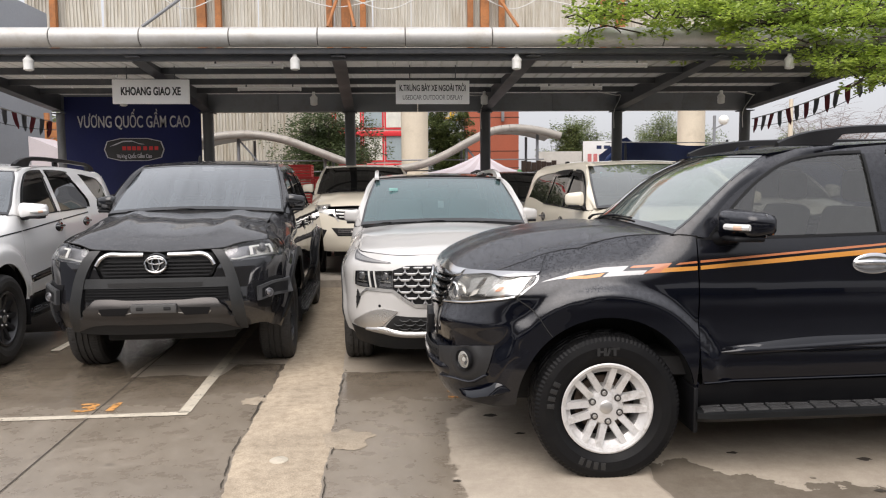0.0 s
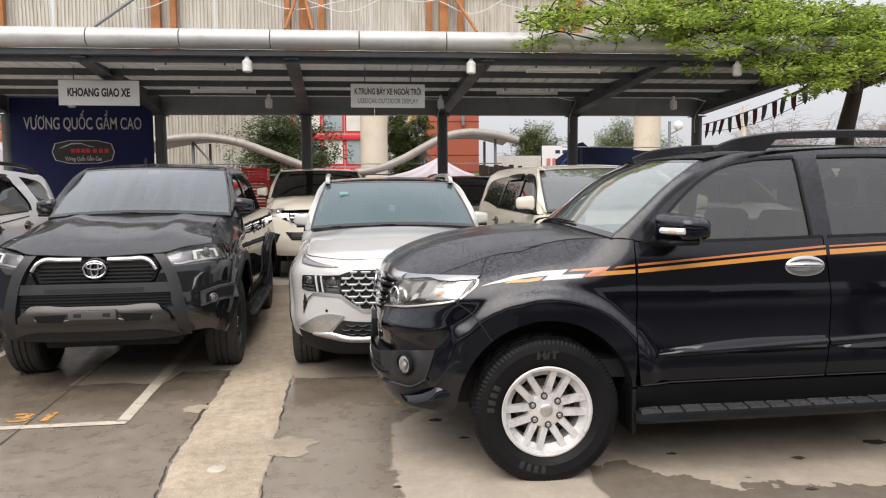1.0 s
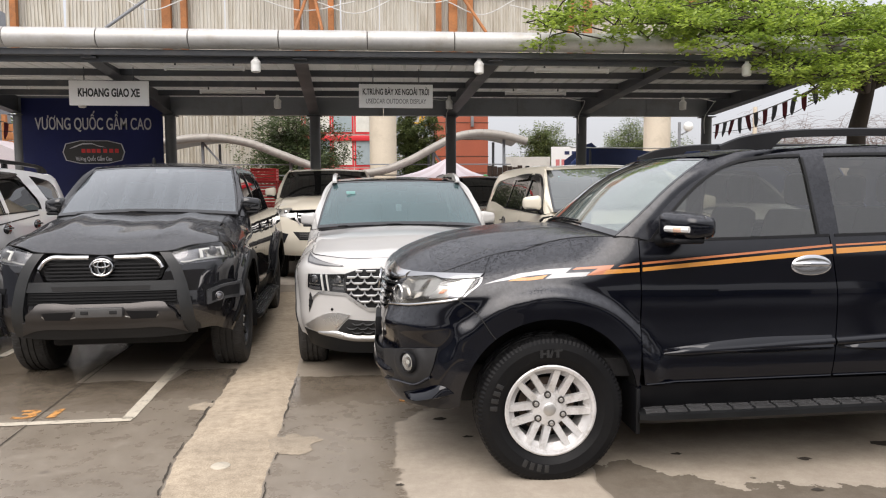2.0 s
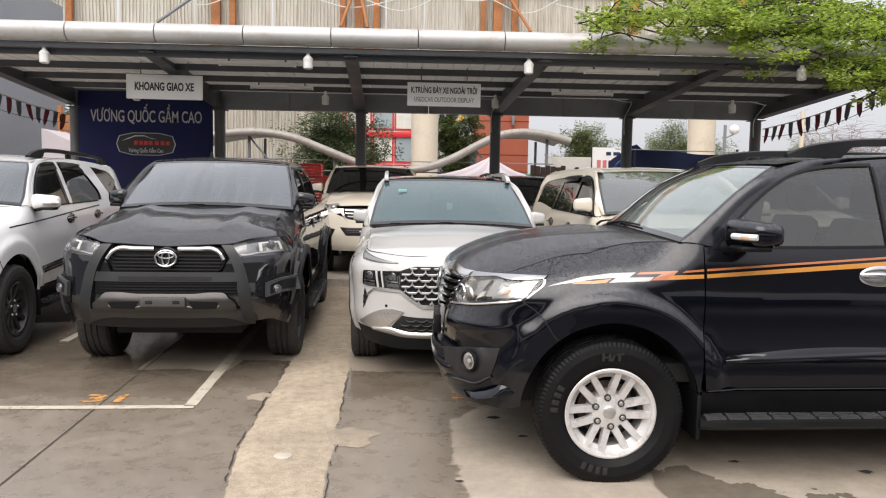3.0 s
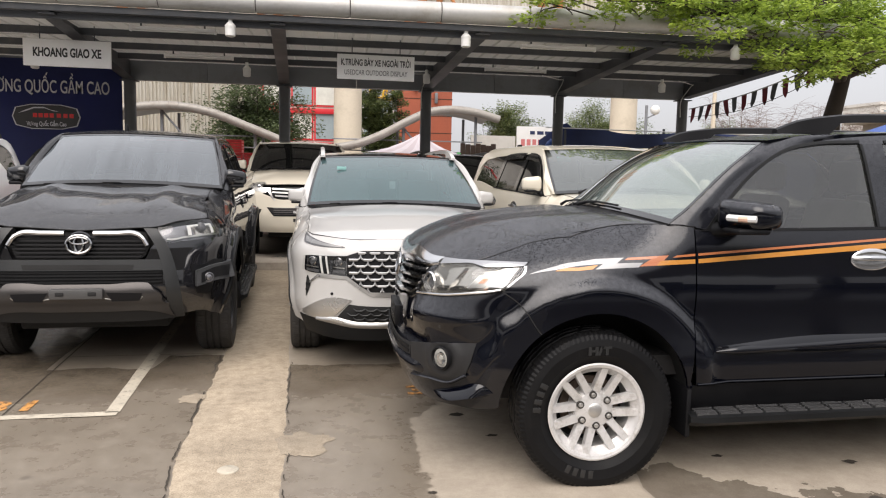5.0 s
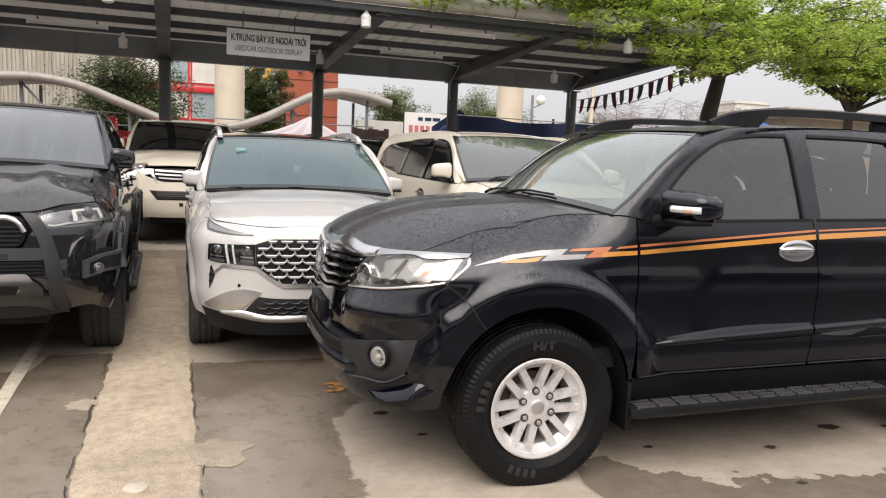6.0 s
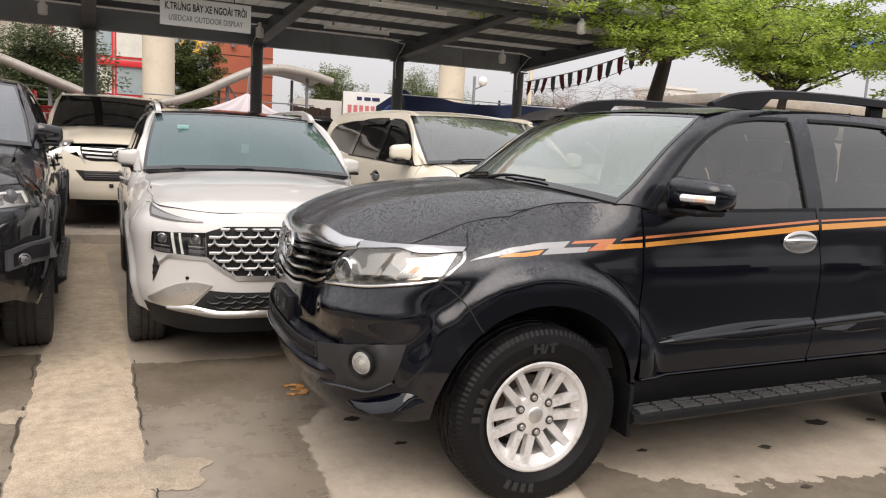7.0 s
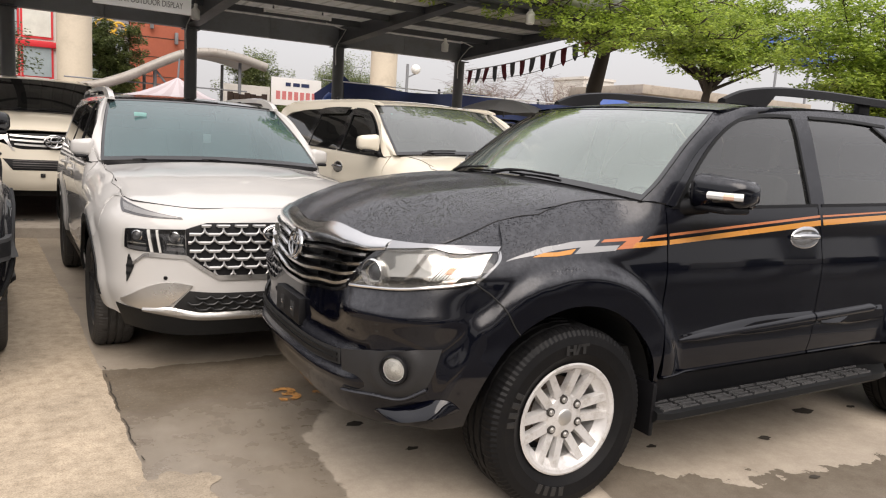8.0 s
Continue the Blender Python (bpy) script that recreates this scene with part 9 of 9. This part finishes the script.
def tree(name, base, label, limbs, trunk_pts, trunk_r, leafmat, leaf_len, per_spray, spray_r, sprays, flat, seed, bark=None, s0=0.25):
    rnd = random.Random(seed)
    t = thing(name, Matrix.Translation(base), label, "tree")
    bm = bmesh.new()
    tp = [Vector(p) for p in trunk_pts]
    sweep(bm, tp, [trunk_r * (1 - 0.45 * i / (len(tp) - 1)) for i in range(len(tp))], 14)
    part("trunk", bm, bark or BARK, t, smooth=70)
    twigs, crown = bmesh.new(), bmesh.new()
    for tip in limbs:
        tip = Vector(tip)
        start = tp[-2].lerp(tp[-1], rnd.uniform(0.1, 1.0))
        bend = (tip - start).length * 0.10
        mid1 = start.lerp(tip, 0.33) + Vector((rnd.uniform(-1, 1), rnd.uniform(-1, 1), rnd.uniform(0.1, 0.9))) * bend
        mid2 = start.lerp(tip, 0.68) + Vector((rnd.uniform(-1, 1), rnd.uniform(-1, 1), rnd.uniform(-0.3, 0.9))) * bend
        line = [Vector(q) for q in spl([start, mid1, mid2, tip], 14)]
        r0 = trunk_r * rnd.uniform(0.22, 0.36)
        bl = bmesh.new()
        sweep(bl, line, [r0 * (1 - i / 13)**1.3 + 0.006 for i in range(14)], 8)
        part("limb", bl, bark or BARK, t, smooth=70)
        for k in range(sprays):
            s = s0 + (1.05 - s0) * (k + rnd.random()) / sprays
            i = min(int(s * 13), 12)
            c = line[i].lerp(line[i + 1], min(max(s * 13 - i, 0), 1))
            ang = rnd.uniform(0, 2 * math.pi)
            out = Vector((math.cos(ang), math.sin(ang), rnd.uniform(-0.35, 0.45))) * rnd.uniform(0.3, 1.5) * (spray_r * 1.3 + 0.14)
            centre = c + out
            thin = 1.0 if per_spray else 0.6
            sweep(twigs, [c, c + out * 0.5 + Vector((0, 0, 0.06)), centre], [0.012 * thin, 0.009 * thin, 0.004], 5, False)
            for q in range(per_spray):
                a2 = rnd.uniform(0, 2 * math.pi)
                rr = spray_r * math.sqrt(rnd.random())
                p = centre + Vector((rr * math.cos(a2), rr * math.sin(a2), rnd.gauss(0, spray_r * flat)))
                d = Vector((math.cos(a2) + rnd.uniform(-0.8, 0.8), math.sin(a2) + rnd.uniform(-0.8, 0.8), rnd.uniform(-0.55, 0.45))).normalized()
                leaf(crown, p, d, Vector((rnd.uniform(-0.7, 0.7), rnd.uniform(-0.7, 0.7), 1)).normalized(), leaf_len * rnd.uniform(0.7, 1.25), leaf_len * 0.6)
    tagged(part("twig_mass", twigs, bark or BARK, t, smooth=0), kind="stuff")
    if per_spray:
        tagged(part("crown", crown, leafmat, t, smooth=0), kind="stuff")
    return t


rnd = random.Random(77)
# leaf pads of the near tree: over the canopy's edge, before it, and out to the yard's side
pads = [(-7.15, -3.6, 3.80), (-6.95, -3.4, 3.98), (-6.75, -3.7, 3.78), (-6.45, -3.5, 3.86), (-6.2, -3.5, 3.98), (-6.0, -3.8, 3.74), (-5.7, -3.6, 3.80), (-5.4, -3.5, 3.92), (-5.2, -3.8, 3.72), (-4.9, -3.6, 3.80), (-4.7, -3.5, 3.66), (-5.9, -3.2, 4.15), (-5.0, -3.1, 4.15), (-4.5, -3.7, 3.46), (-3.9, -3.7, 3.40), (-3.4, -3.7, 3.2), (-2.9, -3.6, 3.1), (-3.15, -3.6, 2.85),
        (-3.8, -3.3, 3.95), (-2.9, -3.4, 3.85), (-3.0, -3.8, 3.5), (-2.6, -3.2, 3.25), (-2.2, -3.4, 3.2), (-1.4, -3.4, 3.4), (-0.5, -3.2, 3.6), (0.6, -3.0, 3.5), (-2.2, -2.6, 4.0), (-1.5, -3.0, 3.8), (-1.2, -2.6, 4.05), (-0.6, -2.9, 3.75), (-0.2, -2.4, 4.15), (0.6, -2.3, 4.05), (1.3, -2.2, 3.9), (-1.9, -3.3, 3.5), (0.2, -2.7, 3.7), (-2.6, -3.0, 3.95),
        (-6.0, -2.6, 4.5), (-4.6, -2.4, 4.6), (-3.2, -2.2, 4.5), (-1.8, -2.2, 4.3), (-5.6, -1.4, 5.0), (-4.0, -1.0, 5.2), (-2.4, -0.8, 5.2), (-0.8, -1.6, 4.6), (0.8, -1.2, 4.4), (1.8, 0.4, 4.35), (2.8, 0.4, 4.0), (3.5, 0.4, 4.5), (2.4, -1.4, 4.9), (4.4, 0.2, 4.9), (5.2, 0.0, 4.4), (3.2, -0.6, 5.3), (1.2, -0.6, 5.2), (-0.9, -0.2, 3.55), (0.5, 0.3, 3.7)]
tree("tree", (9.15, 13.6, 0), "broad tree with dark trunk and fresh green leaves in layers", pads,
     [(0, 0, 0), (0.02, 0.02, 1.3), (0.03, 0, 2.65), (0.18, 0, 3.3), (0.38, 0.05, 4.15)], 0.21, LEAF_FRESH, 0.080, 92, 0.225, 11, 0.16, 11, None, 0.50)
tree("tree", (17.9, 18.5, 0), "green tree with reddish forked trunk",
     [(-2.6, -0.6, 5.1), (-1.3, -0.5, 4.7), (-0.4, -0.6, 5.4), (1.4, -0.4, 4.9), (3.4, -0.5, 5.9), (4.6, -0.4, 5.2), (-1.6, 0.3, 6.0), (0.6, 0.2, 6.2), (2.2, 0.4, 6.4), (-3.4, 0.2, 5.8), (0.3, 0.5, 4.4), (4.8, 0.5, 6.5)] + [(rnd.uniform(-4.5, 8.0), rnd.uniform(-1.2, 1.2), rnd.uniform(5.3, 7.6)) for _ in range(16)],
     [(0, 0, 0), (0.03, 0, 1.5), (-0.03, 0, 3.2), (0.1, 0, 3.9)], 0.19, LEAF_FRESH, 0.145, 88, 0.44, 11, 0.16, 12, None, 0.35)
tree("tree", (21.0, 14.5, 0), "green tree at the yard's edge",
     [(-2.2, -0.5, 4.3), (-1.8, -0.4, 3.65), (-1.0, -0.6, 4.6), (-3.6, -0.4, 4.5), (-4.6, -0.3, 4.9), (0.6, -0.4, 4.0), (-2.8, 0.4, 5.4), (-0.6, 0.3, 5.6), (1.4, 0.2, 5.0), (-1.2, -0.5, 3.0), (-0.4, -0.5, 3.5)] + [(rnd.uniform(-7.0, 2.0), rnd.uniform(-1.2, 1.2), rnd.uniform(4.6, 6.8)) for _ in range(12)],
     [(0, 0, 0), (0, 0, 1.6), (0.1, 0, 3.0)], 0.2, LEAF_FRESH, 0.145, 88, 0.44, 12, 0.17, 13, None, 0.35)


def bushy(base, w, h, z0, label, mat, seed, n=36, leaf_len=0.115):
    """A far tree: trunk, forks and a loose crown."""
    rnd = random.Random(seed)
    limbs = []
    for k in range(n):
        a = rnd.uniform(0, 2 * math.pi)
        v = rnd.random()
        r = w * math.sqrt(max(0.05, 1 - (2 * v - 1)**2)) * rnd.uniform(0.35, 1.0)
        limbs.append((r * math.cos(a), r * math.sin(a) * 0.7, z0 + h * v * rnd.uniform(0.85, 1.08)))
    return tree("tree", base, label, limbs, [(0, 0, 0), (0.1, 0, z0 * 0.6), (0, 0, z0 + h * 0.25)], 0.06 * w + 0.08, mat, leaf_len, 150, w * 0.21, 7, 0.45, seed)


bushy((-3.2, 28, 0), 1.9, 3.0, 1.7, "dark green tree behind the low shed", LEAF_DEEP, 21)
bushy((1.25, 30, 0), 0.85, 3.6, 2.0, "dull green tree beside a cream column", LEAF_PALE, 22, 24)
bushy((-10.5, 24, 0), 1.6, 2.8, 1.6, "dull green tree beyond the yard", LEAF_PALE, 23)
bushy((9.0, 40, 0), 1.7, 3.4, 1.8, "dull green tree in the distance", LEAF_PALE, 24)
bushy((11.6, 42, 0), 1.4, 1.8, 2.0, "dull green tree in the distance", LEAF_PALE, 25)
bushy((15.6, 44, 0), 2.6, 3.0, 2.6, "dull green tree in the distance", LEAF_PALE, 26, 44)
bushy((24.5, 46, 0), 2.0, 2.4, 2.4, "pale green tree in the distance", LEAF_PALE, 27)
bushy((34.0, 46, 0), 2.4, 1.9, 2.4, "dull green tree in the distance", LEAF_PALE, 28)
bushy((20.0, 44, 0), 1.6, 1.6, 2.2, "pale green tree in the distance", LEAF_PALE, 29)
rnd = random.Random(5)
for k in range(4):
    bx = 24.0 + 3.2 * k
    tree("bare_tree", (bx, 43 + 2 * (k % 2), 0), "bare brownish tree in the distance", [(rnd.uniform(-2.2, 2.2), rnd.uniform(-1, 1), rnd.uniform(4.2, 6.4)) for _ in range(18)], [(0, 0, 0), (0.1, 0, 2.0), (0, 0, 3.2)], 0.14, None, 0.2, 0, 0.55, 34, 0.3, 60 + k, TWIG)


# ---- billboard with its two columns, seen from behind ----
bb = thing("billboard", pose(0, 26, 0), "tall roadside billboard seen from behind, sheeted in weathered white metal", "billboard")
for cx in (-0.03, 10.1):
    part("column", swept([(cx, 0.6, 0), (cx, 0.6, 6.9)], 0.485, 40), PIER, bb, "cream painted round column")
for k in range(20):
    x0 = -13.3 + k * 1.32
    rnd = random.Random(k)
    bm = bmesh.new()
    lean = rnd.uniform(-0.03, 0.03)
    xs = []
    for i in range(11):
        for dx, dy in ((0.0, 0.0), (0.045, 0.0), (0.06, -0.035), (0.105, -0.035)):
            xs.append((i * 0.12 + dx, dy))
    lo = [bm.verts.new((x0 + x, y + 0.02 * (k % 2), 6.2)) for x, y in xs]
    hi = [bm.verts.new((x0 + x + lean * 4, y + 0.02 * (k % 2) + rnd.uniform(-0.01, 0.01), 11.0)) for x, y in xs]
    for i in range(len(xs) - 1):
        bm.faces.new((lo[i], lo[i + 1], hi[i + 1], hi[i]))
    part("sheet", bm, CORRUGATED, bb, smooth=0)
for k, x in enumerate((-12.2, -7.25, -6.68, -2.91, -2.35, -1.76, 1.94, 2.44, 3.03, 6.6, 7.2, 11.0)):
    part("frame_post", boxed(x - 0.10 - 0.05 * (k % 3 == 1), x + 0.10 + 0.05 * (k % 3 == 1), -0.34, -0.14, 6.2, 11.0, 0.01), RUST, bb, "rusty orange frame post")
for x, dx in ((-12.2, -3.2), (-7.0, -2.0), (-2.4, -0.5), (2.5, 1.0), (-2.4, 0.4)):
    part("strut", swept([(x, -0.4, 8.6), (x + dx, -1.0, 6.9)], 0.055, 8), RUST if abs(dx) < 1.2 else STEEL_LIGHT, bb)
for z in (8.35, 10.4):
    part("rail", boxed(-13.3, 13.0, -0.16, -0.08, z, z + 0.12), RUST, bb)
rnd = random.Random(9)
for k in range(9):
    xa, xb, z = -11 + 2.2 * k, -11 + 2.2 * k + rnd.uniform(2.2, 4.0), rnd.uniform(7.9, 8.4)
    part("loose_wire", swept(spl([(xa, -0.5, z), ((xa + xb) / 2, -0.55, z - rnd.uniform(0.15, 0.6)), (xb, -0.5, z + rnd.uniform(-0.2, 0.2))], 12), 0.018, 6), CORD, bb)


# ---- buildings ----
def windows(b, x0, x1, z0, z1, nx, nz, y, wfrac, hfrac, glass, frame):
    dx, dz = (x1 - x0) / nx, (z1 - z0) / nz
    for i in range(nx):
        for k in range(nz):
            cx, cz = x0 + dx * (i + 0.5), z0 + dz * (k + 0.5)
            w, h = dx * wfrac / 2, dz * hfrac / 2
            wn_ = part("window", boxed(cx - w, cx + w, y - 0.05, y + 0.02, cz - h, cz + h), frame, b)
            part("pane", boxed(cx - w + 0.07, cx + w - 0.07, y - 0.07, y - 0.055, cz - h + 0.07, cz + h - 0.07), glass, wn_)


shop = thing("shop_building", pose(0, 42, 0), "glazed shop building with red window frames and pale curtains", "building")
part("wall", boxed(-16.0, 0.6, 0.0, 8.0, 0, 9.0), WALL_PALE, shop)
for i, (xa, xb) in enumerate(((-4.5, -3.0), (-2.95, -1.75), (-1.7, -0.35), (-6.2, -4.6), (-8.0, -6.3))):
    for za, zb in ((0.6, 2.9), (3.0, 4.75), (4.85, 7.2)):
        wn_ = part("window", boxed(xa, xb, -0.06, 0.02, za, zb), RED_FRAME, shop, "red framed window")
        part("pane", boxed(xa + 0.09, xb - 0.09, -0.09, -0.064, za + 0.09, zb - 0.09), CURTAIN if (i + int(za)) % 2 == 0 else SHOP_GLASS, wn_)
part("red_band", boxed(-9.0, 0.6, -0.22, 0.0, 4.45, 4.72, 0.01), RED_FRAME, shop)
part("red_band", boxed(-9.0, 0.6, -0.22, 0.0, 2.45, 2.75, 0.01), RED_FRAME, shop)
part("roof_slab", boxed(-16.2, 0.8, -0.4, 8.2, 9.0, 9.3, 0.02), WALL_PALE, shop)

hoard = thing("hoarding", pose(0, 34, 0), "weathered white corrugated hoarding behind the trees", "hoarding")
for k in range(9):
    bm = bmesh.new()
    xs = [(i * 0.15 + dx, dy) for i in range(7) for dx, dy in ((0, 0), (0.06, 0), (0.08, -0.04), (0.13, -0.04))]
    lo = [bm.verts.new((-13.0 + k * 1.02 + x, y, 0)) for x, y in xs]
    hi = [bm.verts.new((-13.0 + k * 1.02 + x, y, 5.6)) for x, y in xs]
    for i in range(len(xs) - 1):
        bm.faces.new((lo[i], lo[i + 1], hi[i + 1], hi[i]))
    part("sheet", bm, CORRUGATED, hoard, smooth=0)

tower = thing("red_building", pose(0, 36, 0), "red clad corner building with a yellow sign", "building")
part("wall", boxed(2.5, 5.1, 0, 6, 0, 8.2, 0.02), BRICK_RED, tower)
part("side_wing", boxed(0.6, 2.46, 0.6, 6, 0, 7.4, 0.02), WALL_GREY, tower)
for k in range(9):
    part("groove", boxed(2.48, 5.12, -0.012, 0.02, 0.8 + 0.82 * k, 0.83 + 0.82 * k), SEAM_DARK, tower)
for x, z in ((3.3, 5.25), (4.3, 4.7)):
    part("wall_lamp", boxed(x - 0.07, x + 0.07, -0.22, -0.02, z, z + 0.5, 0.03), STEEL_LIGHT, tower)
bm = bmesh.new()
sweep(bm, [(1.55 + 0.42 * math.cos(a), 0.45, 5.2 + 0.28 * math.sin(a)) for a in np.linspace(0, 6.0, 24)], 0.05, 8)
sweep(bm, [(2.05 + 0.28 * math.cos(a), 0.45, 5.12 + 0.28 * math.sin(a)) for a in np.linspace(0.5, 6.6, 20)], 0.05, 8)
part("sign_shape", bm, GOLD, tower, "yellow looped sign shape")
windows(tower, 0.7, 2.4, 2.5, 6.9, 2, 3, 0.6, 0.8, 0.7, SHOP_GLASS, WALL_PALE)

board = thing("shop_sign", pose(7.9, 30, 0), "white shop sign board with faded red and dark lettering", "sign")
part("board", boxed(-1.0, 1.0, -0.05, 0.05, 2.30, 3.36, 0.01), WHITE_PANEL, board)
for x in (-0.8, 0.8):
    part("leg", swept([(x, 0.08, 0), (x, 0.08, 2.5)], 0.05, 8), STEEL_GREY, board)
for k in range(7):
    part("lettering_bar", boxed(-0.82 + 0.24 * k, -0.66 + 0.24 * k, -0.062, -0.05, 2.52, 2.84), SIGN_PINK, board)
for k, (xa, xb) in enumerate(((-0.45, -0.25), (-0.15, 0.12), (0.18, 0.5))):
    part("lettering_bar", boxed(xa, xb, -0.062, -0.05, 3.04, 3.18), TARP_BLUE, board)
part("side_board", boxed(-2.9, -1.05, -0.02, 0.06, 1.9, 2.95, 0.01), WALL_PALE, board)

lamp = thing("street_lamp", pose(10.3, 25, 0), "street lamp with white globes", "street lamp")
part("pole", swept([(0, 0, 0), (0, 0, 3.9)], 0.05, 12), STEEL_LIGHT, lamp)
for dx, z in ((0.32, 3.75),):
    bm = bmesh.new()
    bmesh.ops.create_uvsphere(bm, u_segments=20, v_segments=12, radius=0.17)
    bmesh.ops.translate(bm, verts=bm.verts, vec=(dx, 0, z))
    part("globe", bm, WHITE_PLASTIC, lamp)
    if dx:
        part("arm", swept([(0, 0, z - 0.3), (dx, 0, z - 0.15)], 0.025, 8), STEEL_LIGHT, lamp)
pole = thing("utility_pole", pose(20.8, 40, 0), "plain concrete utility pole", "pole")
part("shaft", swept([(0, 0, 0), (0, 0, 6.2)], [0.16, 0.11], 12), PIER, pole)

left = thing("side_building", pose(-12.2, 15.0, 0), "blue-grey rendered side building beyond the canopy", "building")
part("wall", boxed(-6.0, 2.05, 0.0, 6.0, 0, 6.4, 0.02), WALL_GREY, left)
part("ledge", boxed(-6.05, 2.1, -0.06, 0.0, 3.35, 3.5, 0.01), WALL_PALE, left)
shutter = thing("orange_shutter", pose(-8.55, 18.2, 0), "orange painted steel frame beside the grey building", "frame")
for k in range(4):
    part("slat", boxed(-0.42, 0.42, 0, 0.05, 2.4 + 0.2 * k, 2.58 + 0.2 * k, 0.004), RUST, shutter)
for x in (-0.42, 0.42):
    part("post", boxed(x - 0.05, x + 0.05, 0.0, 0.1, 0.0, 3.4, 0.006), RUST, shutter)
tent2 = thing("canvas_awning", pose(-8.1, 17.0, 0), "pale canvas awning beside the grey building", "tent")
bm = bmesh.new()
V = [bm.verts.new(p) for p in ((-0.7, 0, 2.75), (0.75, 0, 2.15), (0.75, 1.2, 2.15), (-0.7, 1.2, 2.75), (-0.7, 0, 1.9), (0.75, 0, 1.9))]
for f in ((0, 1, 2, 3), (4, 5, 1, 0)):
    bm.faces.new([V[i] for i in f])
part("cloth", bm, TENT_CLOTH, tent2)
for x in (-0.68, 0.73):
    part("pole", swept([(x, 0.02, 0), (x, 0.02, 2.2)], 0.03, 8), STEEL_LIGHT, tent2)

slab = thing("flat_roof_kiosk", pose(30, 31, 0), "low kiosk with a flat grey concrete roof", "building")
part("roof", boxed(-4.0, 9.5, -1.0, 5.0, 4.32, 4.78, 0.02), PLATFORM_CONCRETE, slab)
part("wall", boxed(-3.2, 9.0, 0.0, 4.6, 0, 4.32, 0.02), PLATFORM_CONCRETE, slab)
tent3 = thing("blue_awning", pose(24.0, 30, 0), "bright blue peaked awning beyond the fence", "tent")
bm = bmesh.new()
V = [bm.verts.new(p) for p in ((-1.6, -1.2, 3.3), (1.4, -1.2, 3.3), (1.4, 1.2, 3.3), (-1.6, 1.2, 3.3), (0.1, 0, 4.08), (-1.6, -1.2, 3.0), (1.4, -1.2, 3.0))]
for f in ((0, 1, 4), (1, 2, 4), (2, 3, 4), (3, 0, 4), (5, 6, 1, 0)):
    bm.faces.new([V[i] for i in f])
part("cloth", bm, TARP_BRIGHT, tent3)
for x in (-1.55, 1.35):
    part("pole", swept([(x, -1.15, 0), (x, -1.15, 3.15)], 0.03, 8), STEEL_LIGHT, tent3)
apt = thing("apartment_building", pose(103, 122, 0), "pale apartment building far behind the trees", "building")
part("wall", boxed(-6.5, 1.5, 0, 10, 0, 15.0), WALL_PALE, apt)
windows(apt, -6.2, 1.2, 5, 14.6, 5, 5, 0.0, 0.55, 0.5, SHOP_GLASS, WALL_PALE)
part("roof", boxed(-6.8, 1.8, -0.3, 10.3, 15.0, 15.5), WALL_PALE, apt)
stall = thing("blue_canopy", pose(50.5, 40, 0), "blue sheet canopy on tall poles behind the trees", "canopy")
bm = bmesh.new()
V = [bm.verts.new(p) for p in ((-3.6, -1.5, 8.9), (4.0, -1.5, 9.0), (4.0, 1.5, 9.0), (-3.6, 1.5, 8.9), (-3.2, 0, 10.7), (3.8, 0, 11.4))]
for f in ((0, 1, 5, 4), (2, 3, 4, 5), (1, 2, 5), (3, 0, 4)):
    bm.faces.new([V[i] for i in f])
part("cloth", bm, TARP_BRIGHT, stall)
for x in (-3.5, 0.2, 3.9):
    part("pole", swept([(x, -1.45, 0), (x, -1.45, 8.95)], 0.09, 8), STEEL_LIGHT, stall)

# ---- plain unseen walls added to close the yard behind the camera and shape reflections ----
rnd = random.Random(5)
south = tagged(part("unseen_wall_south", boxed(-26, 40, -9.4, -9.1, 0, 1.0), WALL_DARK), "unseen low wall of pale and dark panels, added for reflections", "wall", kind="structure")
# panels of mixed height and tone, made up to streak the doors' reflections
x = -26.0
while x < 39:
    w = rnd.uniform(1.3, 3.6)
    part("wall_panel", boxed(x, min(x + w, 40), -9.09, -8.98, 0, rnd.uniform(1.05, 1.75), 0.02), rnd.choice((WALL_DARK, WALL_DARK, WALL_PALE)), south)
    x += w + rnd.choice((0.02, 0.02, 0.5))
upper = tagged(part("unseen_wall_upper", boxed(-26, 40, -9.4, -8.9, 2.9, 5.4), WALL_BEIGE), "unseen tall beige wall on posts, added for reflections", "wall", kind="structure")
for k in range(8):
    part("post", boxed(-24.2 + 9.0 * k, -23.8 + 9.0 * k, -9.9, -9.45, 0, 3.4, 0.01), WALL_DARK, upper)
tagged(part("unseen_wall_east", boxed(24.0, 24.4, -9.0, 9.0, 0, 3.0), WALL_GREY), "unseen plain grey wall, added to close the yard", "wall", kind="structure")
tagged(part("unseen_wall_west", boxed(-18.6, -18.2, -9.0, 15.0, 0, 4.2), WALL_GREY), "unseen plain grey wall, added to close the yard", "wall", kind="structure")
